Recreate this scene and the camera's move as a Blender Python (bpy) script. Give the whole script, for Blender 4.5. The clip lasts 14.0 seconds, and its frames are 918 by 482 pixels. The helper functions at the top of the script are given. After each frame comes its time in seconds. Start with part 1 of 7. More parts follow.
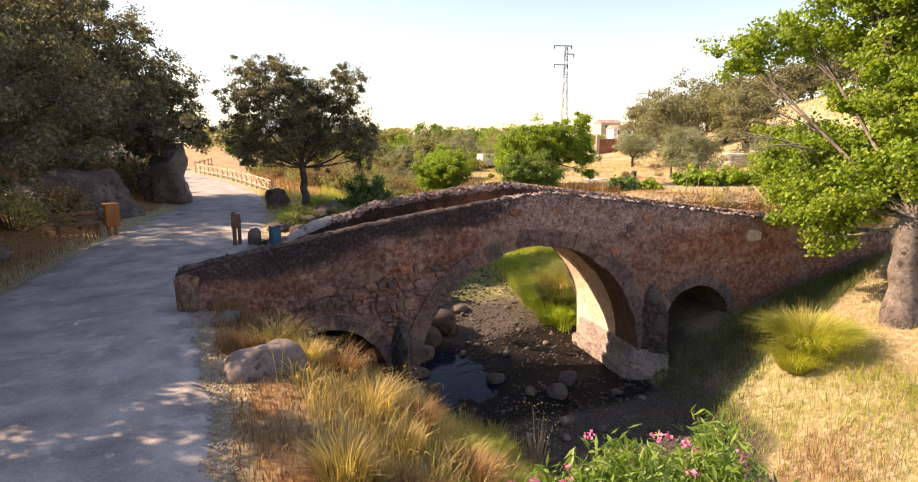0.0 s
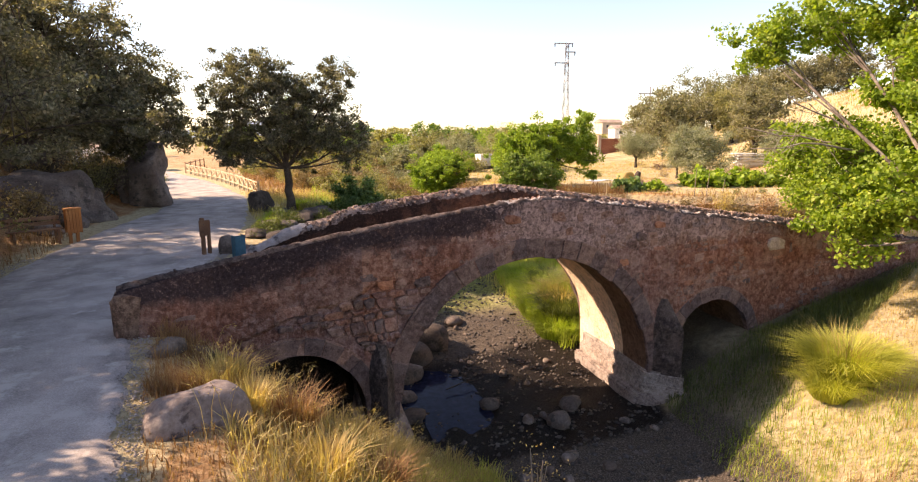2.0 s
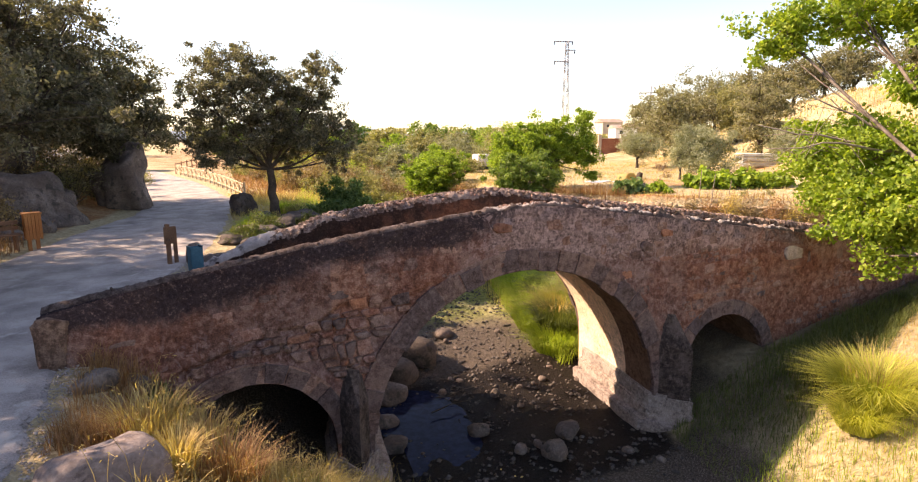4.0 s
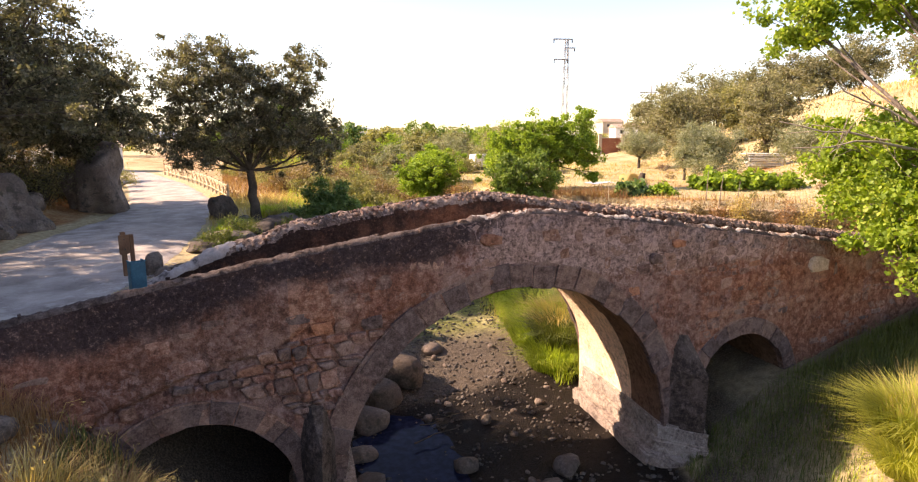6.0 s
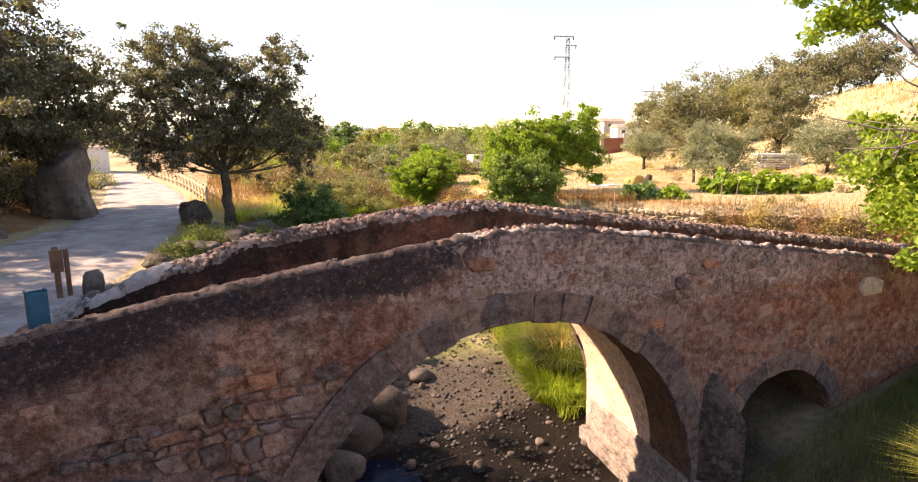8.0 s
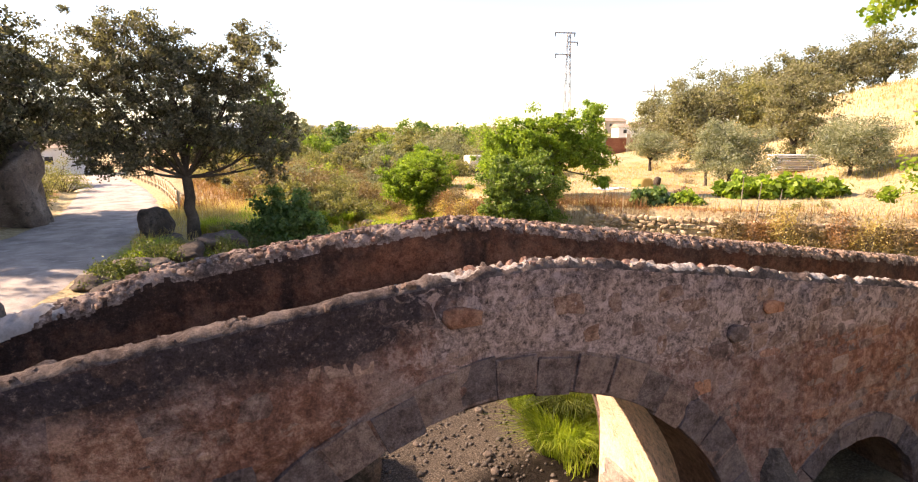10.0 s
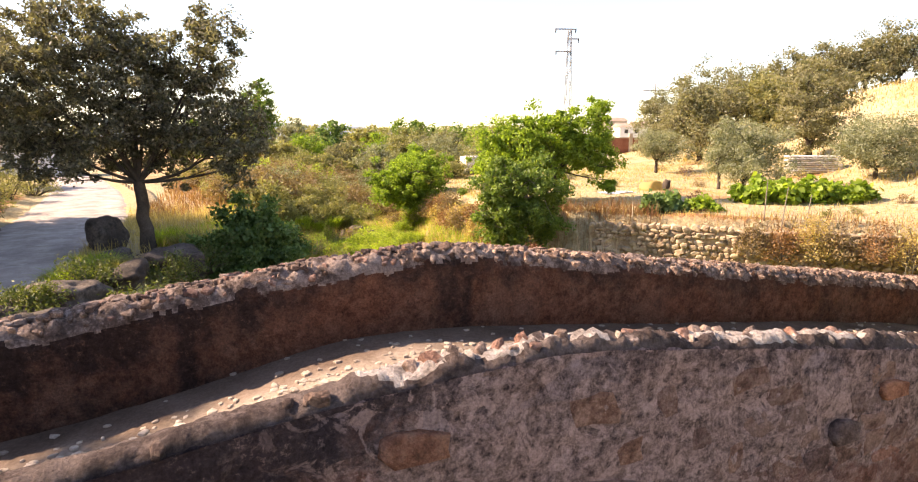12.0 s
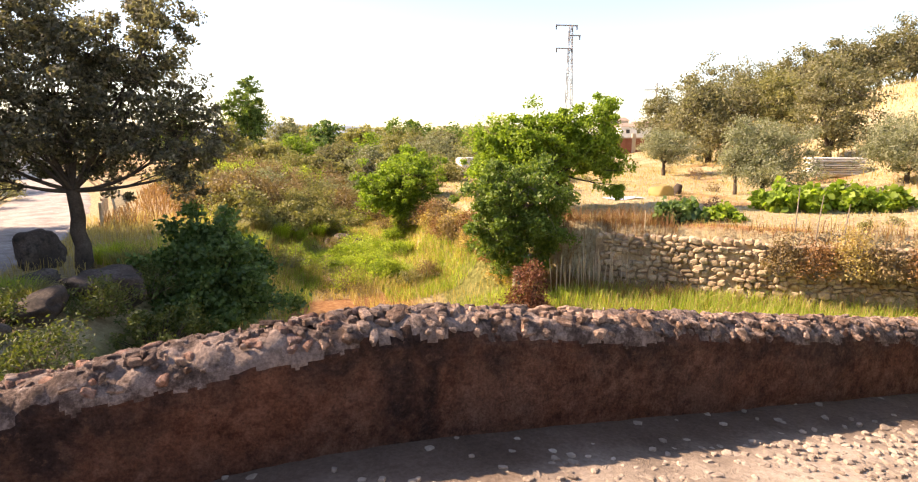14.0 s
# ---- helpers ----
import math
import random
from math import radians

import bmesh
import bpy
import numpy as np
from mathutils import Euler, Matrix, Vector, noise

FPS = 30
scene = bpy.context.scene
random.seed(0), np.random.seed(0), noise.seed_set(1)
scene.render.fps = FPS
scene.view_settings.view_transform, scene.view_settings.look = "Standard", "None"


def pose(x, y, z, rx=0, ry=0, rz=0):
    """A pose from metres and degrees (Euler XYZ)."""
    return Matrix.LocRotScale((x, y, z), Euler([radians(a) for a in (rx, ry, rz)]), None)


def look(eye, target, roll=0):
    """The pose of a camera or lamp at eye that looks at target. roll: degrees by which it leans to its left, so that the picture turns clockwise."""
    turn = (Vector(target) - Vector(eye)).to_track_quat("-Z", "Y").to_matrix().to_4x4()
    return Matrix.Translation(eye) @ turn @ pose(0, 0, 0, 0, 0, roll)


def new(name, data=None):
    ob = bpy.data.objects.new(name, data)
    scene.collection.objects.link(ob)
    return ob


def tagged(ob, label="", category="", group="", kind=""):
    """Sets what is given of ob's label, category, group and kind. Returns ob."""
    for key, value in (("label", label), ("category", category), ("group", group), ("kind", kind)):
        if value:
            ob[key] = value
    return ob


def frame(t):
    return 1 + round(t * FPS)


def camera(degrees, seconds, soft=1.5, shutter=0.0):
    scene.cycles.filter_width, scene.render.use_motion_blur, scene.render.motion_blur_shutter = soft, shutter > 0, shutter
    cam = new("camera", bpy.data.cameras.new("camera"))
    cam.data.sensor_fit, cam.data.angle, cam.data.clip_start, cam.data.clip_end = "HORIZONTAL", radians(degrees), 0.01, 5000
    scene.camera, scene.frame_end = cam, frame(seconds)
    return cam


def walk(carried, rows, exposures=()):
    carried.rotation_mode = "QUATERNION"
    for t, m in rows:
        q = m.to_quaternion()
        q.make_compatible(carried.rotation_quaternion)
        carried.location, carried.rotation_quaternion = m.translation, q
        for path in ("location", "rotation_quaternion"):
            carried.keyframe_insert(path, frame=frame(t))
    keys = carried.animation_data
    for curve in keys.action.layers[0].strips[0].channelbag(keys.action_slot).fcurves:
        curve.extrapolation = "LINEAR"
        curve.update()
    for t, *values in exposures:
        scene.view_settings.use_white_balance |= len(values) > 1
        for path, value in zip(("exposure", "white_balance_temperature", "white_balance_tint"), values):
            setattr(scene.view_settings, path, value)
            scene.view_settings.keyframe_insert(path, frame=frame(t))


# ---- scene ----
cam = camera(76.0, 14.0, soft=1.15)
METRES, EYE, TILT, LEAN, TURN = 16.0, 3.9, -10.0, 0.0, -22.0
ROWS = [
    (0.0, 0.0, 0.0, 0.0, -0.0, 0.0, -0.0),
    (0.5, 0.0042, 0.0312, 0.0039, 0.01, 0.01, 0.02),
    (1.0, 0.0081, 0.0621, 0.0085, 0.02, 0.0, 0.04),
    (1.5, 0.0135, 0.0929, 0.0128, 0.04, -0.0, 0.05),
    (2.0, 0.0193, 0.1218, 0.0167, 0.07, 0.03, 0.04),
    (2.5, 0.0256, 0.1473, 0.0213, 0.1, 0.03, 0.04),
    (3.0, 0.0301, 0.1707, 0.0249, 0.1, 0.04, 0.03),
    (5.5, 0.0612, 0.2991, 0.0442, 0.1, 0.01, 0.07),
    (6.0, 0.0639, 0.3274, 0.0485, 0.1, 0.02, 0.07),
    (6.5, 0.0659, 0.3597, 0.0532, 0.12, 0.01, 0.09),
    (7.0, 0.0696, 0.3952, 0.0582, 0.13, 0.02, 0.1),
    (7.5, 0.0747, 0.4316, 0.0646, 0.12, 0.03, 0.08),
    (8.0, 0.081, 0.4698, 0.0719, 0.11, 0.03, 0.08),
    (10.5, 0.1039, 0.6815, 0.1085, 0.07, 0.02, 0.06),
    (11.0, 0.1087, 0.7226, 0.1158, 0.06, 0.02, 0.07),
    (11.5, 0.1136, 0.7627, 0.1226, 0.04, 0.01, 0.08),
    (12.0, 0.1185, 0.8036, 0.1296, 0.02, 0.02, 0.07),
    (12.5, 0.1237, 0.8448, 0.1374, 0.0, 0.01, 0.06),
    (13.0, 0.1285, 0.8877, 0.1448, -0.03, 0.03, 0.11),
    (13.5, 0.1324, 0.9314, 0.1535, -0.02, 0.03, 0.08),
    (14.0, 0.1387, 0.9755, 0.1621, -0.02, 0.02, 0.08),
]
walk(cam, [(t, pose(0, 0, EYE, TILT, LEAN, TURN) @ pose(METRES * x, METRES * y, METRES * z, 90 + pitch, roll, yaw)) for t, x, y, z, yaw, pitch, roll in ROWS], [(0, 1.16, 7600, 24), (3, 1.30, 7600, 25), (6.5, 1.40, 7550, 25), (8, 1.43, 7550, 25), (12.3, 1.52, 7550, 23), (14, 1.34, 7550, 23)])

# ---- world and sun ----
SUN_TO = Vector((-1.75, 1.0, 1.5)).normalized()
world = bpy.data.worlds.new("world")
scene.world = world
world.use_nodes = True
wn, wl = world.node_tree.nodes, world.node_tree.links
sky = wn.new("ShaderNodeTexSky")
sky.sky_type = 'NISHITA'
sky.sun_disc = False
sky.sun_elevation = math.asin(SUN_TO.z)
sky.sun_rotation = math.atan2(SUN_TO.x, SUN_TO.y)
sky.air_density, sky.dust_density, sky.ozone_density = 1.0, 0.45, 0.8
wl.new(sky.outputs["Color"], wn["Background"].inputs["Color"])
wn["Background"].inputs["Strength"].default_value = 0.122
sun = new("sun", bpy.data.lights.new("sun", 'SUN'))
sun.data.energy, sun.data.angle, sun.data.color = 5.0, radians(0.6), (1.0, 0.87, 0.69)
sun.matrix_world = look(SUN_TO * 60, (0, 0, 0))

# ---- small tools ----


def sstep(a, b, v):
    k = np.clip((v - a) / (b - a), 0.0, 1.0)
    return k * k * (3 - 2 * k)


def lattice(i, j, seed):
    h = np.sin(i * 127.1 + j * 311.7 + seed * 74.7) * 43758.5453
    return h - np.floor(h)


def wob(x, y, s, seed=0.0):
    """Smooth two-octave value noise, about -1 to 1; s is its frequency per metre."""
    out = 0.0
    for o, w in ((0.45, 0.7), (0.97, 0.45)):
        u, v = np.asarray(x, float) * s * o + seed * 1.3, np.asarray(y, float) * s * o - seed * 0.7
        i, j = np.floor(u), np.floor(v)
        a, b = u - i, v - j
        a, b = a * a * (3 - 2 * a), b * b * (3 - 2 * b)
        n = (lattice(i, j, seed) * (1 - a) + lattice(i + 1, j, seed) * a) * (1 - b) + (lattice(i, j + 1, seed) * (1 - a) + lattice(i + 1, j + 1, seed) * a) * b
        out = out + w * (2 * n - 1)
    return out


def mesh_from(name, verts, faces):
    """A mesh from arrays; faces is an (n, 3) or (n, 4) array of indices."""
    verts, faces = np.asarray(verts, dtype=np.float32), np.asarray(faces, dtype=np.int32)
    me = bpy.data.meshes.new(name)
    me.vertices.add(len(verts))
    me.vertices.foreach_set("co", verts.ravel())
    k = faces.shape[1]
    me.loops.add(faces.size)
    me.loops.foreach_set("vertex_index", faces.ravel())
    me.polygons.add(len(faces))
    me.polygons.foreach_set("loop_start", np.arange(0, faces.size, k, dtype=np.int32))
    me.update(calc_edges=True)
    me.validate()
    return me


def smooth(me, on=True):
    me.polygons.foreach_set("use_smooth", np.full(len(me.polygons), on))
    return me


def thing(name, label, category, place=(0, 0, 0), group="", kind="", turn=0.0):
    ob = new(name)
    ob.location = place
    ob.rotation_euler = (0, 0, radians(turn))
    return tagged(ob, label, category, group, kind)


def put(name, me, material, parent=None, label="", category="", group="", kind=""):
    """Links a mesh as one object, under a thing or at top level. Mesh coordinates are the parent's."""
    if material and not me.materials:
        me.materials.append(material)
    ob = new(name, me)
    if parent:
        ob.parent = parent
    return tagged(ob, label, category, group, kind)


def part(name, bm, material, parent, label=""):
    me = bpy.data.meshes.new(name)
    bm.to_mesh(me)
    bm.free()
    return put(name, me, material, parent, label)


def box_bm(sx, sy, sz, at=(0, 0, 0), bevel=0.0, turn=None):
    """A box of those sizes whose centre is at `at`."""
    bm = bmesh.new()
    bmesh.ops.create_cube(bm, size=1.0)
    bmesh.ops.scale(bm, vec=(sx, sy, sz), verts=bm.verts)
    if bevel:
        bmesh.ops.bevel(bm, geom=bm.edges[:], offset=bevel, segments=2, profile=0.6, affect='EDGES')
    if turn:
        bmesh.ops.transform(bm, matrix=turn, verts=bm.verts)
    bmesh.ops.translate(bm, vec=at, verts=bm.verts)
    return bm


def beam_bm(a, b, w, h=None, bevel=0.0):
    """A squared beam from a to b."""
    a, b = Vector(a), Vector(b)
    d = b - a
    return box_bm(w, h or w, d.length, (a + b) / 2, bevel, d.to_track_quat('Z', 'Y').to_matrix().to_4x4())


def rod_bm(a, b, r0, r1, sides=10):
    a, b = Vector(a), Vector(b)
    d = b - a
    bm = bmesh.new()
    bmesh.ops.create_cone(bm, cap_ends=True, segments=sides, radius1=r0, radius2=r1, depth=d.length)
    bmesh.ops.transform(bm, matrix=Matrix.Translation((a + b) / 2) @ d.to_track_quat('Z', 'Y').to_matrix().to_4x4(), verts=bm.verts)
    return bm


def tubes(paths, sides=6):
    """Tapered round stems along polylines: paths is a list of (points (n, 3), radii (n,))."""
    vs, fs, base = [], [], 0
    ang = np.linspace(0, 2 * np.pi, sides, endpoint=False)
    for pts, rad in paths:
        pts = np.asarray(pts, float)
        n = len(pts)
        tan = np.gradient(pts, axis=0)
        tan /= np.linalg.norm(tan, axis=1)[:, None] + 1e-9
        ref = np.where(np.abs(tan[:, 2:3]) > 0.9, np.array([[1.0, 0, 0]]), np.array([[0, 0, 1.0]]))
        u = np.cross(tan, ref)
        u /= np.linalg.norm(u, axis=1)[:, None] + 1e-9
        w = np.cross(tan, u)
        ring = pts[:, None, :] + np.asarray(rad)[:, None, None] * (np.cos(ang)[None, :, None] * u[:, None, :] + np.sin(ang)[None, :, None] * w[:, None, :])
        vs.append(ring.reshape(-1, 3))
        i, j = np.meshgrid(np.arange(n - 1), np.arange(sides), indexing="ij")
        a = base + i * sides + j
        b = base + i * sides + (j + 1) % sides
        fs.append(np.stack([a, b, b + sides, a + sides], -1).reshape(-1, 4))
        base += n * sides
    return smooth(mesh_from("stems", np.concatenate(vs), np.concatenate(fs)))


def leaf_mesh(centres, size, aspect, rng, up=0.35, vary=0.35):
    """Small folded leaves, one about each centre, turned every way but mostly facing up."""
    n = len(centres)
    axis = rng.normal(size=(n, 3))
    axis /= np.linalg.norm(axis, axis=1)[:, None]
    nor = rng.normal(size=(n, 3)) + np.array([0, 0, up * 2])
    side = np.cross(axis, nor)
    side /= np.linalg.norm(side, axis=1)[:, None] + 1e-9
    nor = np.cross(side, axis)
    ln = (size * (1 + vary * rng.uniform(-1, 1, n)))[:, None]
    wd = ln * aspect
    c = np.asarray(centres)
    v = np.stack([c - axis * ln * 0.5, c + side * wd * 0.5 + nor * wd * 0.16 - axis * ln * 0.06, c + axis * ln * 0.5, c - side * wd * 0.5 + nor * wd * 0.16 - axis * ln * 0.06], 1)
    k = np.arange(n)[:, None] * 4
    f = np.concatenate([k + np.array([[0, 1, 2]]), k + np.array([[0, 2, 3]])])
    return mesh_from("leaves", v.reshape(-1, 3), f)


def blade_mesh(base, height, width, lean, rng, curl=0.6, way=None):
    """Grass blades: base (n, 3), height and lean (n,); each bends over along its own way."""
    n = len(base)
    a = rng.uniform(0, 2 * np.pi, n) if way is None else way
    d = np.stack([np.cos(a), np.sin(a), np.zeros(n)], 1)
    s = np.stack([-np.sin(a), np.cos(a), np.zeros(n)], 1) * (width * rng.uniform(0.6, 1.3, n))[:, None] * 0.5
    h = np.asarray(height)[:, None]
    le = np.asarray(lean)[:, None]
    up = np.array([[0, 0, 1.0]])
    mid = base + up * h * 0.58 + d * h * le * 0.32
    tip = base + up * h * (1 - curl * np.minimum(le, 1.2) * 0.45) + d * h * le
    v = np.stack([base - s, base + s, mid - s * 0.75, mid + s * 0.75, tip], 1)
    k = np.arange(n)[:, None] * 5
    f = np.concatenate([k + np.array([[0, 1, 3]]), k + np.array([[0, 3, 2]]), k + np.array([[2, 3, 4]])])
    return mesh_from("blades", v.reshape(-1, 3), f)


def rock_mesh(name, size, seed, rough=0.25, sub=3, flat=0.0):
    """An irregular weathered stone resting on z = 0."""
    bm = bmesh.new()
    bmesh.ops.create_icosphere(bm, subdivisions=sub, radius=1.0)
    o = Vector((seed * 3.1, seed * 1.7, seed * 0.9))
    rnd = random.Random(seed)
    cuts = [(Vector((rnd.gauss(0, 1), rnd.gauss(0, 1), rnd.gauss(0.3, 0.8))).normalized(), rnd.uniform(0.62, 0.92)) for _ in range(9)]
    for v in bm.verts:
        p = v.co.copy()
        for nrm, dist in cuts:
            over = p.dot(nrm) - dist
            if over > 0:
                p -= nrm * over * 0.85
        k = 1 + rough * noise.noise(p * 0.9 + o) * 1.6 + rough * 0.6 * noise.noise(p * 2.3 + o) + rough * 0.22 * noise.noise(p * 6.0 + o)
        q = p * k
        for i in range(3):
            q[i] = math.copysign(abs(q[i]) ** 0.85, q[i])
        if flat:
            q.z = min(q.z, 1 - flat + 0.1 * noise.noise(p * 2 + o))
        v.co = Vector((q.x * size[0] / 2, q.y * size[1] / 2, q.z * size[2] / 2 + size[2] * 0.38))
    me = bpy.data.meshes.new(name)
    bm.to_mesh(me)
    bm.free()
    return smooth(me)


# ---- materials ----
def ramp_of(nt, stops):
    r = nt.nodes.new("ShaderNodeValToRGB")
    e = r.color_ramp.elements
    while len(e) < len(stops):
        e.new(0.5)
    for el, (p, c) in zip(e, stops):
        el.position, el.color = p, (*c, 1)
    return r


def noise_node(nt, vec, scale, detail=6.0, rough=0.6, dist=0.0):
    n = nt.nodes.new("ShaderNodeTexNoise")
    n.inputs["Scale"].default_value, n.inputs["Detail"].default_value = scale, detail
    n.inputs["Roughness"].default_value, n.inputs["Distortion"].default_value = rough, dist
    nt.links.new(vec, n.inputs["Vector"])
    return n


def mix_node(nt, fac, a, b, blend='MIX'):
    m = nt.nodes.new("ShaderNodeMix")
    m.data_type, m.blend_type = 'RGBA', blend
    for val, i in ((fac, 0), (a, 6), (b, 7)):
        if isinstance(val, (int, float)):
            m.inputs[i].default_value = val
        elif isinstance(val, tuple):
            m.inputs[i].default_value = (*val, 1)
        else:
            nt.links.new(val, m.inputs[i])
    return m.outputs[2]


def start_mat(name, rough=0.9, spec=0.3):
    m = bpy.data.materials.new(name)
    m.use_nodes = True
    nt = m.node_tree
    b = nt.nodes["Principled BSDF"]
    b.inputs["Roughness"].default_value = rough
    b.inputs["Specular IOR Level"].default_value = spec
    pos = nt.nodes.new("ShaderNodeNewGeometry").outputs["Position"]
    return m, nt, b, pos


def bump_to(nt, b, height, strength, dist):
    n = nt.nodes.new("ShaderNodeBump")
    n.inputs["Strength"].default_value, n.inputs["Distance"].default_value = strength, dist
    nt.links.new(height, n.inputs["Height"])
    nt.links.new(n.outputs["Normal"], b.inputs["Normal"])


def surface(name, dark, mid, light, big=0.6, fine=14.0, rough=0.9, spec=0.25, bump=0.5, bump_size=0.02, spots=None, spot_scale=3.0, island=0.0, obj=0.0):
    """A mottled natural surface: two scales of noise, optional spots of a second colour, optional shift by piece."""
    m, nt, b, pos = start_mat(name, rough, spec)
    n1, n2 = noise_node(nt, pos, big, 5), noise_node(nt, pos, fine, 6, 0.7)
    add = nt.nodes.new("ShaderNodeMath")
    add.operation = 'MULTIPLY_ADD'
    nt.links.new(n1.outputs["Fac"], add.inputs[0])
    add.inputs[1].default_value = 0.55
    half = nt.nodes.new("ShaderNodeMath")
    half.operation = 'MULTIPLY'
    nt.links.new(n2.outputs["Fac"], half.inputs[0])
    half.inputs[1].default_value = 0.45
    nt.links.new(half.outputs[0], add.inputs[2])
    r = ramp_of(nt, [(0.30, dark), (0.5, mid), (0.68, light)])
    nt.links.new(add.outputs[0], r.inputs["Fac"])
    col = r.outputs["Color"]
    if spots:
        n3 = noise_node(nt, pos, spot_scale, 7, 0.68)
        r3 = ramp_of(nt, [(0.54, (0, 0, 0)), (0.63, (1, 1, 1))])
        nt.links.new(n3.outputs["Fac"], r3.inputs["Fac"])
        col = mix_node(nt, r3.outputs["Color"], col, spots)
    for amount, node, sock in ((island, "ShaderNodeNewGeometry", "Random Per Island"), (obj, "ShaderNodeObjectInfo", "Random")):
        if amount:
            g = nt.nodes.new(node)
            rr = ramp_of(nt, [(0.0, (1 - amount,) * 3), (1.0, (1 + amount,) * 3)])
            nt.links.new(g.outputs[sock], rr.inputs["Fac"])
            col = mix_node(nt, 1.0, col, rr.outputs["Color"], 'MULTIPLY')
    nt.links.new(col, b.inputs["Base Color"])
    bump_to(nt, b, add.outputs[0], bump, bump_size)
    return m


def foliage(name, dark, mid, light, trans=0.35, rough=0.55):
    """Leaves: colour shifts from leaf to leaf, some light comes through."""
    m, nt, b, pos = start_mat(name, rough, 0.35)
    g = nt.nodes.new("ShaderNodeNewGeometry")
    r = ramp_of(nt, [(0.0, dark), (0.55, mid), (1.0, light)])
    n1 = noise_node(nt, pos, 0.8, 3)
    mixv = nt.nodes.new("ShaderNodeMath")
    mixv.operation = 'MULTIPLY_ADD'
    nt.links.new(g.outputs["Random Per Island"], mixv.inputs[0])
    mixv.inputs[1].default_value = 0.6
    off = nt.nodes.new("ShaderNodeMath")
    off.operation = 'MULTIPLY_ADD'
    nt.links.new(n1.outputs["Fac"], off.inputs[0])
    off.inputs[1].default_value, off.inputs[2].default_value = 0.9, -0.25
    nt.links.new(off.outputs[0], mixv.inputs[2])
    nt.links.new(mixv.outputs[0], r.inputs["Fac"])
    nt.links.new(r.outputs["Color"], b.inputs["Base Color"])
    t = nt.nodes.new("ShaderNodeBsdfTranslucent")
    nt.links.new(mix_node(nt, 1.0, r.outputs["Color"], (1.5, 1.55, 0.7), 'MULTIPLY'), t.inputs["Color"])
    ms = nt.nodes.new("ShaderNodeMixShader")
    ms.inputs["Fac"].default_value = trans
    nt.links.new(b.outputs[0], ms.inputs[1])
    nt.links.new(t.outputs[0], ms.inputs[2])
    nt.links.new(ms.outputs[0], nt.nodes["Material Output"].inputs["Surface"])
    return m


